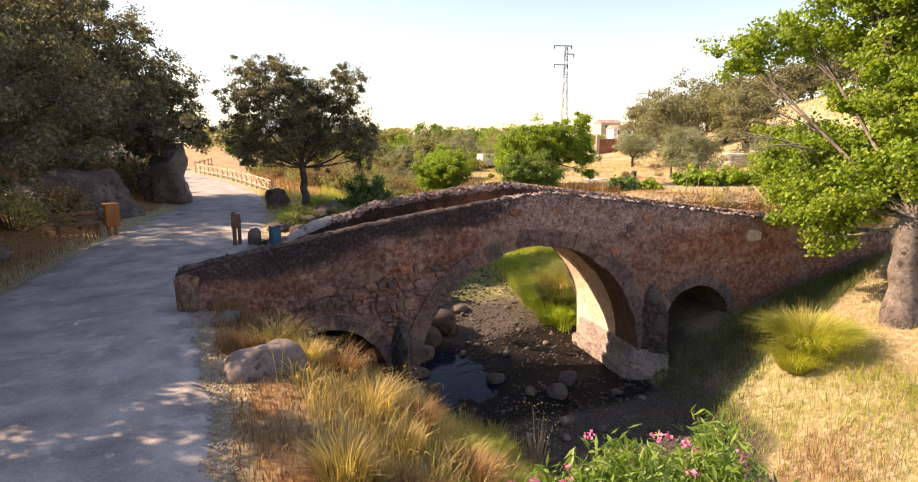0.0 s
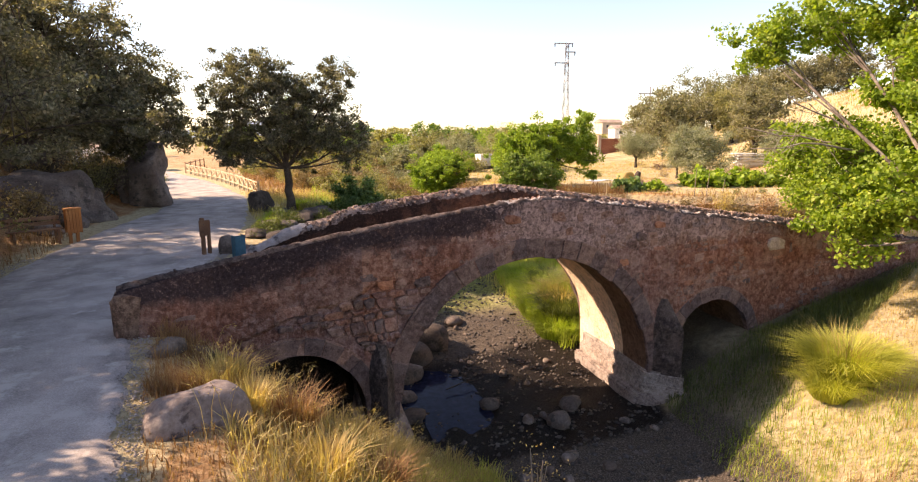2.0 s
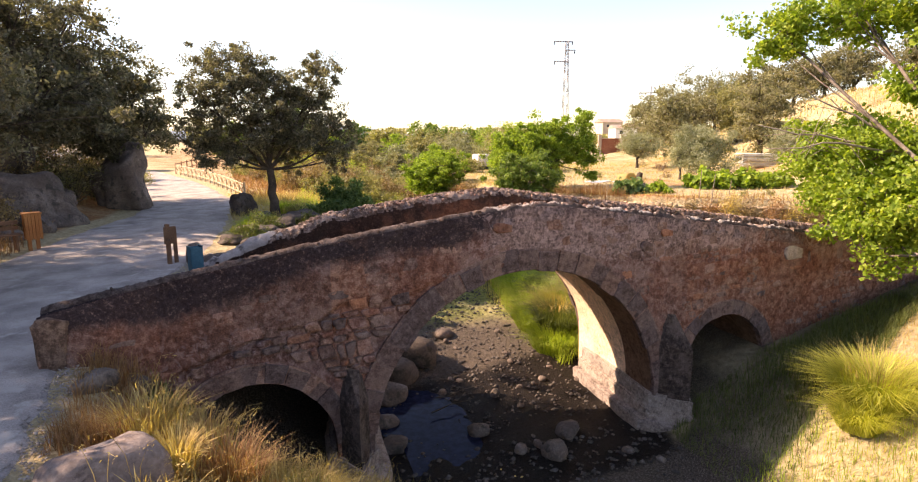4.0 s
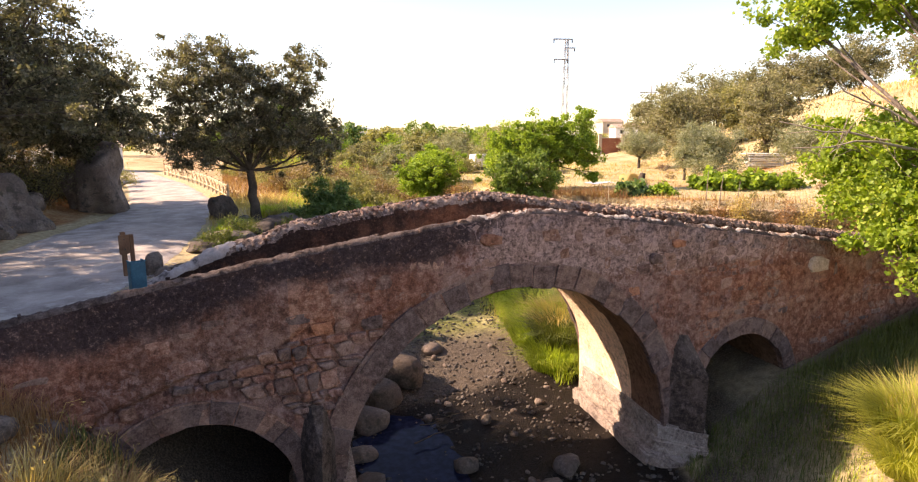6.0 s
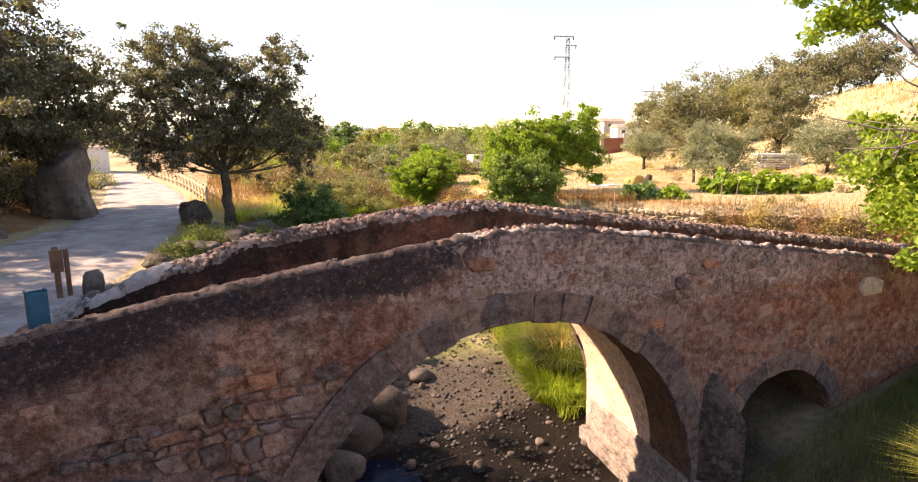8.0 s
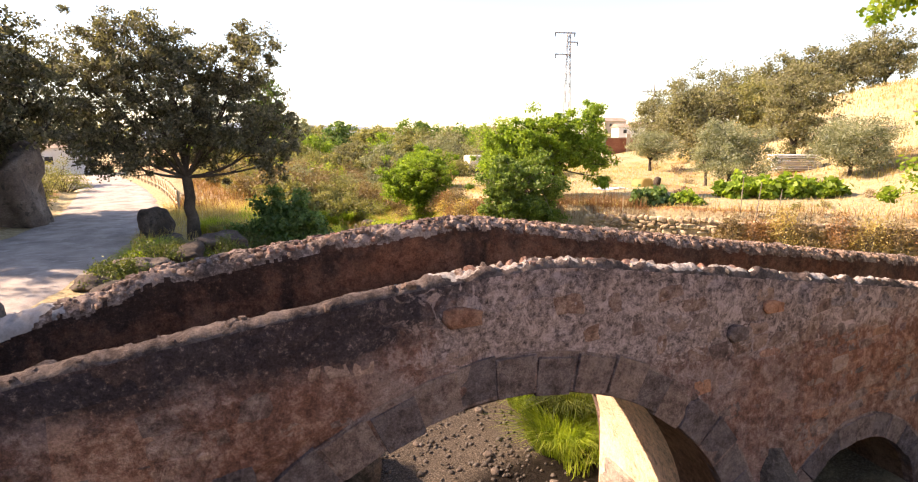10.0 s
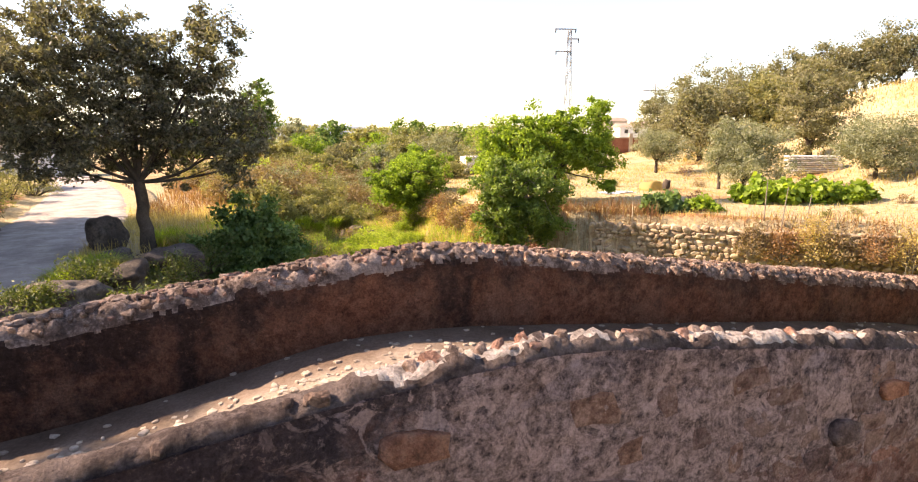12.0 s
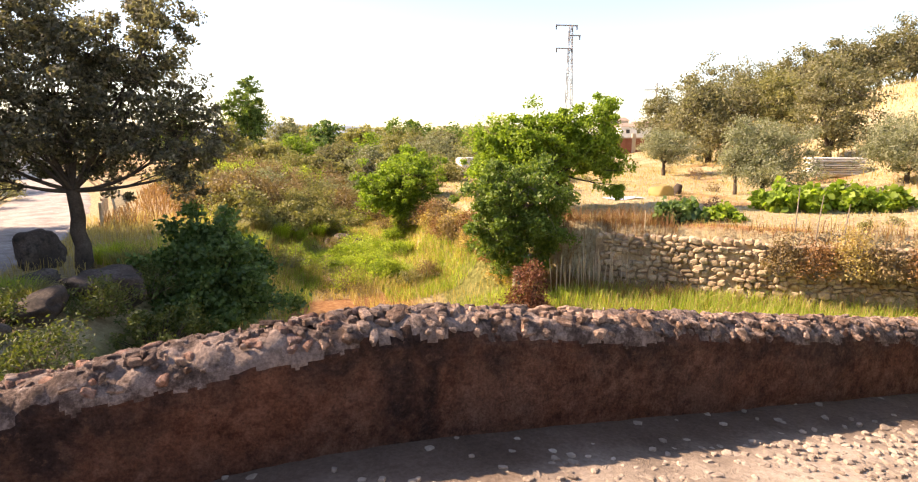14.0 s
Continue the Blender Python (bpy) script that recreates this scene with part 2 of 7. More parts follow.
def ground_mat():
    """Dry soil with grass litter; the mesh's own weights say where it is green, stony or bare."""
    m, nt, b, pos = start_mat("ground_cover", 0.97, 0.1)
    n1, n2, n3 = noise_node(nt, pos, 0.45, 6), noise_node(nt, pos, 5.0, 7, 0.7), noise_node(nt, pos, 26.0, 5, 0.7)
    dry = ramp_of(nt, [(0.3, (0.26, 0.195, 0.105)), (0.5, (0.47, 0.375, 0.22)), (0.72, (0.64, 0.55, 0.36))])
    nt.links.new(n2.outputs["Fac"], dry.inputs["Fac"])
    green = ramp_of(nt, [(0.32, (0.09, 0.09, 0.03)), (0.5, (0.20, 0.20, 0.06)), (0.7, (0.36, 0.33, 0.12))])
    nt.links.new(n2.outputs["Fac"], green.inputs["Fac"])
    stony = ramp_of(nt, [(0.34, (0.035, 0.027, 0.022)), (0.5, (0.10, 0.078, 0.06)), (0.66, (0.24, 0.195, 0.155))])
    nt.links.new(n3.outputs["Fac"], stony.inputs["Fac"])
    earth = ramp_of(nt, [(0.3, (0.20, 0.09, 0.04)), (0.5, (0.36, 0.18, 0.08)), (0.7, (0.48, 0.29, 0.14))])
    nt.links.new(n2.outputs["Fac"], earth.inputs["Fac"])
    w = nt.nodes.new("ShaderNodeAttribute")
    w.attribute_name = "cover"
    sep = nt.nodes.new("ShaderNodeSeparateColor")
    nt.links.new(w.outputs["Color"], sep.inputs[0])
    col = dry.outputs["Color"]
    for sock, c, jit in (("Red", green, 0.55), ("Green", stony, 0.35), ("Blue", earth, 0.5)):
        a = nt.nodes.new("ShaderNodeMath")
        a.operation = 'MULTIPLY_ADD'
        nt.links.new(n1.outputs["Fac"], a.inputs[0])
        a.inputs[1].default_value = jit * 2
        nt.links.new(sep.outputs[sock], a.inputs[2])
        rr = nt.nodes.new("ShaderNodeMapRange")
        rr.interpolation_type = 'SMOOTHSTEP'
        rr.inputs["From Min"].default_value, rr.inputs["From Max"].default_value = jit + 0.28, jit + 0.72
        nt.links.new(a.outputs[0], rr.inputs["Value"])
        col = mix_node(nt, rr.outputs[0], col, c.outputs["Color"])
    # wet mud by the pool, darker and glossier; arch shade is painted in too
    wt = nt.nodes.new("ShaderNodeAttribute")
    wt.attribute_name = "wet_shade"
    wr = nt.nodes.new("ShaderNodeMath")
    wr.operation = 'MULTIPLY_ADD'
    nt.links.new(n1.outputs["Fac"], wr.inputs[0])
    wr.inputs[1].default_value = 0.8
    nt.links.new(wt.outputs["Fac"], wr.inputs[2])
    wm = nt.nodes.new("ShaderNodeMapRange")
    wm.interpolation_type = 'SMOOTHSTEP'
    wm.inputs["From Min"].default_value, wm.inputs["From Max"].default_value = 0.65, 1.05
    nt.links.new(wr.outputs[0], wm.inputs["Value"])
    col = mix_node(nt, wm.outputs[0], col, mix_node(nt, 1.0, col, (0.15, 0.135, 0.13), 'MULTIPLY'))
    rg = nt.nodes.new("ShaderNodeMapRange")
    rg.inputs["To Min"].default_value, rg.inputs["To Max"].default_value = 0.97, 0.62
    nt.links.new(wm.outputs[0], rg.inputs["Value"])
    nt.links.new(rg.outputs[0], b.inputs["Roughness"])
    nt.links.new(col, b.inputs["Base Color"])
    add = nt.nodes.new("ShaderNodeMath")
    add.operation = 'ADD'
    nt.links.new(n2.outputs["Fac"], add.inputs[0])
    nt.links.new(n3.outputs["Fac"], add.inputs[1])
    bump_to(nt, b, add.outputs[0], 0.9, 0.06)
    return m


def masonry_mat(name, base, pale, dark, stain=True, crust=False):
    """Old rubble masonry with worn lime render: patches of render, grit, dark lichen."""
    m, nt, b, pos = start_mat(name, 0.95, 0.15)
    n1, n2, n3 = noise_node(nt, pos, 1.7, 8, 0.68), noise_node(nt, pos, 8.0, 9, 0.75), noise_node(nt, pos, 40.0, 4, 0.7)
    r1 = ramp_of(nt, [(0.34, tuple(c * 0.42 for c in base)), (0.49, base), (0.64, pale)])
    nt.links.new(n2.outputs["Fac"], r1.inputs["Fac"])
    patch = ramp_of(nt, [(0.50, (0, 0, 0)), (0.55, (1, 1, 1))])
    nt.links.new(n1.outputs["Fac"], patch.inputs["Fac"])
    col = mix_node(nt, patch.outputs["Color"], r1.outputs["Color"], mix_node(nt, 0.5, r1.outputs["Color"], pale))
    if stain:
        lich = noise_node(nt, pos, 4.2, 9, 0.78)
        lr = ramp_of(nt, [(0.55, (0, 0, 0)), (0.66, (0.65, 0.65, 0.65))])
        nt.links.new(lich.outputs["Fac"], lr.inputs["Fac"])
        col = mix_node(nt, lr.outputs["Color"], col, dark)
    if crust:
        # rust-coloured plaster in broad patches
        n4 = noise_node(nt, pos, 0.55, 4, 0.6)
        r4 = ramp_of(nt, [(0.42, (0, 0, 0)), (0.58, (0.75, 0.75, 0.75))])
        nt.links.new(n4.outputs["Fac"], r4.inputs["Fac"])
        rust = mix_node(nt, 1.0, r1.outputs["Color"], (1.12, 0.90, 0.78), 'MULTIPLY')
        col = mix_node(nt, r4.outputs["Color"], col, rust)
        # flaking mauve-grey lichen where the plaster is weathered
        n5, n6 = noise_node(nt, pos, 3.4, 9, 0.72, 0.4), noise_node(nt, pos, 15.0, 9, 0.78)
        for attr, low, high, tone in (("weathered", 0.80, 0.96, [(0.36, tuple(c * 0.9 for c in dark)), (0.45, tuple(c * 0.55 for c in pale)), (0.56, tuple(c * 1.1 for c in pale)), (0.68, tuple(c * 1.45 for c in pale))]),
                                      ("crust", 0.66, 1.02, [(0.40, tuple(c * 0.6 for c in dark)), (0.56, tuple(c * 1.25 for c in dark)), (0.61, tuple(c * 0.42 for c in pale)), (0.70, tuple(c * 0.9 for c in pale))])):
            at = nt.nodes.new("ShaderNodeAttribute")
            at.attribute_name = attr
            k5 = nt.nodes.new("ShaderNodeMath")
            k5.operation = 'ADD'
            nt.links.new(n5.outputs["Fac"], k5.inputs[0])
            nt.links.new(at.outputs["Fac"], k5.inputs[1])
            r5 = ramp_of(nt, [(low, (0, 0, 0)), (high, (0.92, 0.92, 0.92))])
            nt.links.new(k5.outputs[0], r5.inputs["Fac"])
            flake = ramp_of(nt, tone)
            nt.links.new(n6.outputs["Fac"], flake.inputs["Fac"])
            col = mix_node(nt, r5.outputs["Color"], col, flake.outputs["Color"])
        ru = nt.nodes.new("ShaderNodeAttribute")
        ru.attribute_name = "rusty"
        col = mix_node(nt, ru.outputs["Fac"], col, mix_node(nt, 1.0, col, (0.97, 0.84, 0.70), 'MULTIPLY'))
        # pale blotches where the old limewash holds on
        n8 = noise_node(nt, pos, 4.6, 7, 0.66, 0.8)
        r8 = ramp_of(nt, [(0.53, (0, 0, 0)), (0.575, (0.8, 0.8, 0.8))])
        nt.links.new(n8.outputs["Fac"], r8.inputs["Fac"])
        at = nt.nodes.new("ShaderNodeAttribute")
        at.attribute_name = "weathered"
        k8 = nt.nodes.new("ShaderNodeMath")
        k8.operation, k8.use_clamp = 'MULTIPLY', True
        nt.links.new(at.outputs["Fac"], k8.inputs[0])
        k8.inputs[1].default_value = 2.2
        col = mix_node(nt, mix_node(nt, 1.0, r8.outputs["Color"], k8.outputs[0], 'MULTIPLY'), col, tuple(c * 1.35 for c in pale))
        # pits and lost grains
        n7 = noise_node(nt, pos, 11.0, 10, 0.85)
        r7 = ramp_of(nt, [(0.36, (0.38, 0.36, 0.36)), (0.44, (1, 1, 1))])
        nt.links.new(n7.outputs["Fac"], r7.inputs["Fac"])
        col = mix_node(nt, 0.8, col, r7.outputs["Color"], 'MULTIPLY')
    gr = ramp_of(nt, [(0.35, (0.7, 0.7, 0.7)), (0.6, (1.15, 1.15, 1.15))])
    nt.links.new(n3.outputs["Fac"], gr.inputs["Fac"])
    col = mix_node(nt, 1.0, col, gr.outputs["Color"], 'MULTIPLY')
    g = nt.nodes.new("ShaderNodeNewGeometry")
    o = nt.nodes.new("ShaderNodeObjectInfo")
    for sock in (g.outputs["Random Per Island"], o.outputs["Random"]):
        rr = ramp_of(nt, [(0.0, (0.74, 0.74, 0.78)), (0.35, (0.92, 0.90, 0.90)), (0.7, (1.08, 1.0, 0.95)), (1.0, (1.28, 1.14, 1.02))])
        nt.links.new(sock, rr.inputs["Fac"])
        col = mix_node(nt, 1.0, col, rr.outputs["Color"], 'MULTIPLY')
    nt.links.new(col, b.inputs["Base Color"])
    add = nt.nodes.new("ShaderNodeMath")
    add.operation = 'MULTIPLY_ADD'
    nt.links.new(n3.outputs["Fac"], add.inputs[0])
    add.inputs[1].default_value = 0.4
    nt.links.new(n2.outputs["Fac"], add.inputs[2])
    bump_to(nt, b, add.outputs[0], 1.0, 0.055)
    return m


M_GROUND = ground_mat()
M_GRAVEL = surface("road_gravel", (0.14, 0.119, 0.106), (0.37, 0.318, 0.285), (0.58, 0.512, 0.46), 0.9, 38.0, 0.95, 0.15, 0.8, 0.02, spots=(0.47, 0.42, 0.375), spot_scale=1.6)
M_WALL = masonry_mat("bridge_rubble", (0.215, 0.127, 0.108), (0.40, 0.30, 0.283), (0.045, 0.036, 0.042), crust=True)
M_RENDER = masonry_mat("bridge_inner_render", (0.160, 0.088, 0.062), (0.255, 0.165, 0.125), (0.036, 0.027, 0.026), crust=True)
M_STONE = masonry_mat("bridge_stone", (0.225, 0.142, 0.118), (0.39, 0.285, 0.250), (0.065, 0.05, 0.05))
M_BRICKRED = masonry_mat("red_stone", (0.30, 0.148, 0.10), (0.42, 0.24, 0.17), (0.12, 0.07, 0.05))
M_VOUSS = masonry_mat("arch_granite", (0.150, 0.110, 0.104), (0.25, 0.198, 0.188), (0.085, 0.065, 0.062))
M_COPING = masonry_mat("coping_mortar", (0.16, 0.122, 0.105), (0.45, 0.375, 0.335), (0.05, 0.04, 0.037))
M_COPING_DARK = masonry_mat("lichened_coping", (0.12, 0.088, 0.076), (0.24, 0.19, 0.165), (0.035, 0.028, 0.027))
M_COPING_PALE = masonry_mat("pale_coping_mortar", (0.50, 0.43, 0.37), (0.74, 0.68, 0.61), (0.16, 0.13, 0.115))
M_CUTWATER = masonry_mat("dark_pier_stone", (0.085, 0.066, 0.058), (0.20, 0.165, 0.145), (0.03, 0.025, 0.024))
# the vault render again, with shade put into a darker brown
M_VAULT_SHADED = masonry_mat("shaded_vault_render", (0.13, 0.085, 0.062), (0.20, 0.14, 0.105), (0.05, 0.038, 0.032))
M_FOOTING = masonry_mat("pale_footing", (0.40, 0.335, 0.285), (0.60, 0.53, 0.46), (0.09, 0.07, 0.06))
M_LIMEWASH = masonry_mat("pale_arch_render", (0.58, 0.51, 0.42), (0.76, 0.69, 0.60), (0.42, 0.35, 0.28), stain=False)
M_DECK = surface("deck_cobble", (0.15, 0.115, 0.09), (0.335, 0.268, 0.212), (0.53, 0.445, 0.365), 0.9, 19.0, 0.95, 0.15, 1.0, 0.04, island=0.22, obj=0.2)
def deck_mat():
    """Trodden grit between the cobbles; soil, litter and painted shade darken the sheltered parapet's foot."""
    m = surface("deck_grit", (0.15, 0.115, 0.088), (0.35, 0.28, 0.22), (0.54, 0.455, 0.375), 1.1, 24.0, 0.97, 0.1, 1.0, 0.03)
    nt = m.node_tree
    b = nt.nodes["Principled BSDF"]
    base = b.inputs["Base Color"].links[0].from_socket
    at = nt.nodes.new("ShaderNodeAttribute")
    at.attribute_name = "soil_shade"
    col = mix_node(nt, at.outputs["Fac"], base, mix_node(nt, 1.0, base, (0.36, 0.30, 0.28), 'MULTIPLY'))
    nt.links.new(col, b.inputs["Base Color"])
    return m


M_DECKBED = deck_mat()
M_BOULDER = surface("pale_boulder", (0.09, 0.068, 0.058), (0.21, 0.165, 0.148), (0.36, 0.30, 0.27), 1.3, 14.0, 0.92, 0.2, 0.8, 0.05, spots=(0.085, 0.065, 0.06), spot_scale=3.4)
M_DARKROCK = surface("dark_rock", (0.035, 0.027, 0.023), (0.095, 0.074, 0.062), (0.22, 0.18, 0.155), 1.2, 16.0, 0.92, 0.2, 0.9, 0.07, spots=(0.05, 0.042, 0.036), spot_scale=2.6, obj=0.15)
M_ROCK = surface("granite_boulder", (0.06, 0.044, 0.036), (0.15, 0.115, 0.095), (0.32, 0.26, 0.22), 1.2, 16.0, 0.92, 0.2, 0.9, 0.07, spots=(0.07, 0.06, 0.05), spot_scale=2.6, obj=0.15)
M_DRYSTONE = surface("dry_stone", (0.19, 0.125, 0.075), (0.40, 0.295, 0.19), (0.62, 0.50, 0.35), 1.5, 14.0, 0.93, 0.2, 0.6, 0.03, island=0.25, obj=0.25)
M_PALEROCK = surface("pale_ledge_rock", (0.20, 0.165, 0.15), (0.36, 0.31, 0.285), (0.52, 0.47, 0.43), 1.4, 12.0, 0.92, 0.2, 0.6, 0.03, spots=(0.09, 0.075, 0.07), spot_scale=1.8)
M_PEBBLE = surface("stream_pebbles", (0.038, 0.031, 0.027), (0.085, 0.07, 0.06), (0.18, 0.155, 0.136), 2.0, 20.0, 0.85, 0.3, 0.4, 0.02, island=0.35)
M_BARK = surface("dark_bark", (0.035, 0.028, 0.022), (0.09, 0.07, 0.055), (0.17, 0.14, 0.11), 2.0, 22.0, 0.95, 0.1, 0.9, 0.03)
M_POPBARK = surface("poplar_bark", (0.05, 0.04, 0.032), (0.17, 0.135, 0.11), (0.34, 0.285, 0.24), 2.2, 12.0, 0.95, 0.1, 1.0, 0.04, spots=(0.06, 0.05, 0.04), spot_scale=4.0)
M_TWIG = surface("grey_twigs", (0.16, 0.13, 0.10), (0.28, 0.23, 0.18), (0.40, 0.34, 0.27), 3.0, 20.0, 0.95, 0.1, 0.4, 0.01)
M_OAK = foliage("holm_oak_leaf", (0.05, 0.048, 0.034), (0.145, 0.133, 0.09), (0.38, 0.34, 0.255), 0.38)
M_POPLAR = foliage("poplar_leaf", (0.11, 0.17, 0.02), (0.22, 0.31, 0.035), (0.42, 0.44, 0.07), 0.42)
M_FIG = foliage("fig_leaf", (0.045, 0.085, 0.028), (0.12, 0.195, 0.062), (0.26, 0.35, 0.13), 0.36)
M_BAY = foliage("bay_leaf", (0.06, 0.10, 0.022), (0.15, 0.22, 0.045), (0.30, 0.37, 0.09), 0.35)
M_CITRUS = foliage("bright_leaf", (0.09, 0.14, 0.018), (0.23, 0.33, 0.04), (0.42, 0.50, 0.09), 0.42)
M_MULBERRY = foliage("mulberry_leaf", (0.085, 0.13, 0.017), (0.22, 0.315, 0.04), (0.42, 0.50, 0.09), 0.45)
M_TUSSOCK = foliage("tussock_blade", (0.22, 0.24, 0.045), (0.46, 0.46, 0.09), (0.72, 0.68, 0.22), 0.5, 0.6)
M_OLIVE = foliage("olive_leaf", (0.13, 0.14, 0.075), (0.26, 0.265, 0.16), (0.42, 0.42, 0.29), 0.3)
M_SCRUB = foliage("scrub_leaf", (0.12, 0.115, 0.045), (0.26, 0.245, 0.10), (0.44, 0.39, 0.19), 0.35)
M_HILLOAK = foliage("hill_oak_leaf", (0.095, 0.09, 0.05), (0.215, 0.20, 0.112), (0.40, 0.365, 0.225), 0.35)
M_DOCK = foliage("dock_seed", (0.09, 0.03, 0.018), (0.19, 0.07, 0.04), (0.32, 0.15, 0.08), 0.2)
M_BROWNLEAF = foliage("brown_scrub_leaf", (0.12, 0.075, 0.035), (0.26, 0.18, 0.085), (0.42, 0.32, 0.17), 0.25)
M_OLEANDER = foliage("oleander_leaf", (0.07, 0.12, 0.02), (0.16, 0.25, 0.045), (0.34, 0.42, 0.12), 0.35, 0.4)
M_PINK = foliage("pink_petal", (0.55, 0.12, 0.28), (0.70, 0.22, 0.42), (0.85, 0.45, 0.60), 0.35)
M_DRYGRASS = foliage("dry_grass", (0.22, 0.14, 0.055), (0.50, 0.375, 0.155), (0.70, 0.57, 0.29), 0.4, 0.7)
M_GREENGRASS = foliage("green_grass", (0.13, 0.19, 0.025), (0.31, 0.39, 0.055), (0.58, 0.58, 0.14), 0.5, 0.6)
# darker copy of the grass greens, with shade put into the colour
M_SHADETONEGRASS = foliage("shade_tone_grass", (0.045, 0.065, 0.018), (0.115, 0.14, 0.038), (0.23, 0.24, 0.075), 0.3, 0.6)
M_REDGRASS = foliage("rust_grass", (0.15, 0.07, 0.033), (0.31, 0.165, 0.075), (0.50, 0.33, 0.165), 0.25, 0.7)
M_WOOD = surface("weathered_wood", (0.10, 0.05, 0.03), (0.21, 0.112, 0.065), (0.33, 0.20, 0.125), 1.5, 30.0, 0.8, 0.2, 0.4, 0.01)
M_ORANGEWOOD = surface("orange_wood", (0.24, 0.085, 0.025), (0.40, 0.155, 0.05), (0.52, 0.25, 0.09), 1.5, 30.0, 0.75, 0.25, 0.4, 0.01)
M_PALEWOOD = surface("pale_fence_wood", (0.36, 0.25, 0.15), (0.55, 0.42, 0.27), (0.68, 0.55, 0.39), 1.5, 24.0, 0.85, 0.2, 0.4, 0.01)
M_BLUE = surface("blue_plastic", (0.014, 0.065, 0.10), (0.025, 0.115, 0.165), (0.05, 0.18, 0.25), 2.0, 30.0, 0.55, 0.4, 0.15, 0.005)
M_IRON = surface("dark_iron", (0.02, 0.02, 0.02), (0.05, 0.045, 0.04), (0.10, 0.08, 0.06), 3.0, 30.0, 0.7, 0.4, 0.3, 0.005)
M_GALV = surface("galvanised_steel", (0.20, 0.20, 0.21), (0.28, 0.28, 0.29), (0.38, 0.38, 0.39), 3.0, 30.0, 0.5, 0.5, 0.1, 0.005)
M_WHITEWALL = surface("white_house_wall", (0.62, 0.58, 0.52), (0.74, 0.71, 0.66), (0.82, 0.80, 0.77), 0.6, 8.0, 0.9, 0.2, 0.2, 0.02)
M_BEIGEWALL = surface("beige_house_wall", (0.36, 0.29, 0.22), (0.48, 0.40, 0.31), (0.58, 0.50, 0.41), 0.5, 6.0, 0.92, 0.2, 0.3, 0.02)
M_REDWALL = surface("red_brick_wall", (0.16, 0.06, 0.04), (0.27, 0.11, 0.07), (0.36, 0.18, 0.12), 0.8, 9.0, 0.92, 0.2, 0.3, 0.02)
M_TILE = surface("clay_roof", (0.22, 0.15, 0.11), (0.36, 0.27, 0.21), (0.48, 0.38, 0.31), 0.8, 10.0, 0.9, 0.2, 0.4, 0.03)
M_DARKGLASS = surface("dark_window", (0.02, 0.022, 0.025), (0.03, 0.033, 0.037), (0.05, 0.055, 0.06), 2.0, 5.0, 0.15, 0.5, 0.0, 0.001)
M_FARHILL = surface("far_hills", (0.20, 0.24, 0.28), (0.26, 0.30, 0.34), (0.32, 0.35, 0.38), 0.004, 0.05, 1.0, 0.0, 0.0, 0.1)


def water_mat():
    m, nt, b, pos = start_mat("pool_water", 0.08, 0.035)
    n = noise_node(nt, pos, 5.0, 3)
    # The sky's blue reflection is put into the base colour; specular stays low.
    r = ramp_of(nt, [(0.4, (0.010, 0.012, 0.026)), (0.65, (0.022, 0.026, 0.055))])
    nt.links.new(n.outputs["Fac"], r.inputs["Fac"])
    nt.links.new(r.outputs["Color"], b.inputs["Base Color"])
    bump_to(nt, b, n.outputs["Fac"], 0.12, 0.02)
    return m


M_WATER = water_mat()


# ---- the lie of the land ----
VALLEY_Y = (-60, -20, 0, 8, 12, 14.6, 18.5, 24, 30, 36, 45, 60, 95)
BANK_TOP_L = (-0.3, -0.2, 0.0, 0.6, 0.1, 0.2, 1.3, 2.6, 4.6, 5.8, 7.5, 10, 16)
BED_L = (6.0, 6.0, 5.9, 6.3, 5.9, 4.9, 5.6, 7.6, 9.4, 10.4, 12.6, 17, 24)
BED_Z = (-3.9, -3.9, -3.8, -3.75, -3.7, -3.75, -3.75, -3.4, -3.0, -2.75, -2.4, -1.8, -0.6)
BED_R = (10.0, 10.0, 10.2, 10.8, 11.3, 12.0, 12.6, 13.4, 14.2, 15.0, 17.0, 21, 28)
ROAD_Y = (-60, -10, 0, 8, 16, 24, 30, 36, 42, 50, 58, 66, 72, 80, 100)
ROAD_X = (-2.6, -2.5, -2.5, -2.6, -3.2, -1.7, -0.9, 0.0, 0.2, -0.8, -2.0, -3.8, -5.2, -7.4, -16.0)
ROAD_W = (2.3, 2.3, 2.3, 2.35, 2.4, 3.0, 2.9, 2.3, 2.3, 2.3, 2.2, 2.2, 2.2, 2.3, 2.3)
TERRACE = ((24.0, 70.0), (19.8, 46.0), (19.2, 40.0), (19.4, 35.5), (20.4, 33.0), (21.9, 31.8), (25.2, 28.5), (28.7, 25.6), (33.0, 22.0), (39.0, 17.0))


def terrace_side(x, y):
    """Signed distance from the terrace's edge, positive up on the garden."""
    best = np.full(np.shape(x), 1e9)
    sign = np.ones(np.shape(x))
    for (ax, ay), (bx, by) in zip(TERRACE[:-1], TERRACE[1:]):
        dx, dy = bx - ax, by - ay
        k = np.clip(((x - ax) * dx + (y - ay) * dy) / (dx * dx + dy * dy), 0, 1)
        d = np.hypot(x - ax - k * dx, y - ay - k * dy)
        s = np.where(dx * (y - ay) - dy * (x - ax) > 0, 1.0, -1.0)
        near = d < best
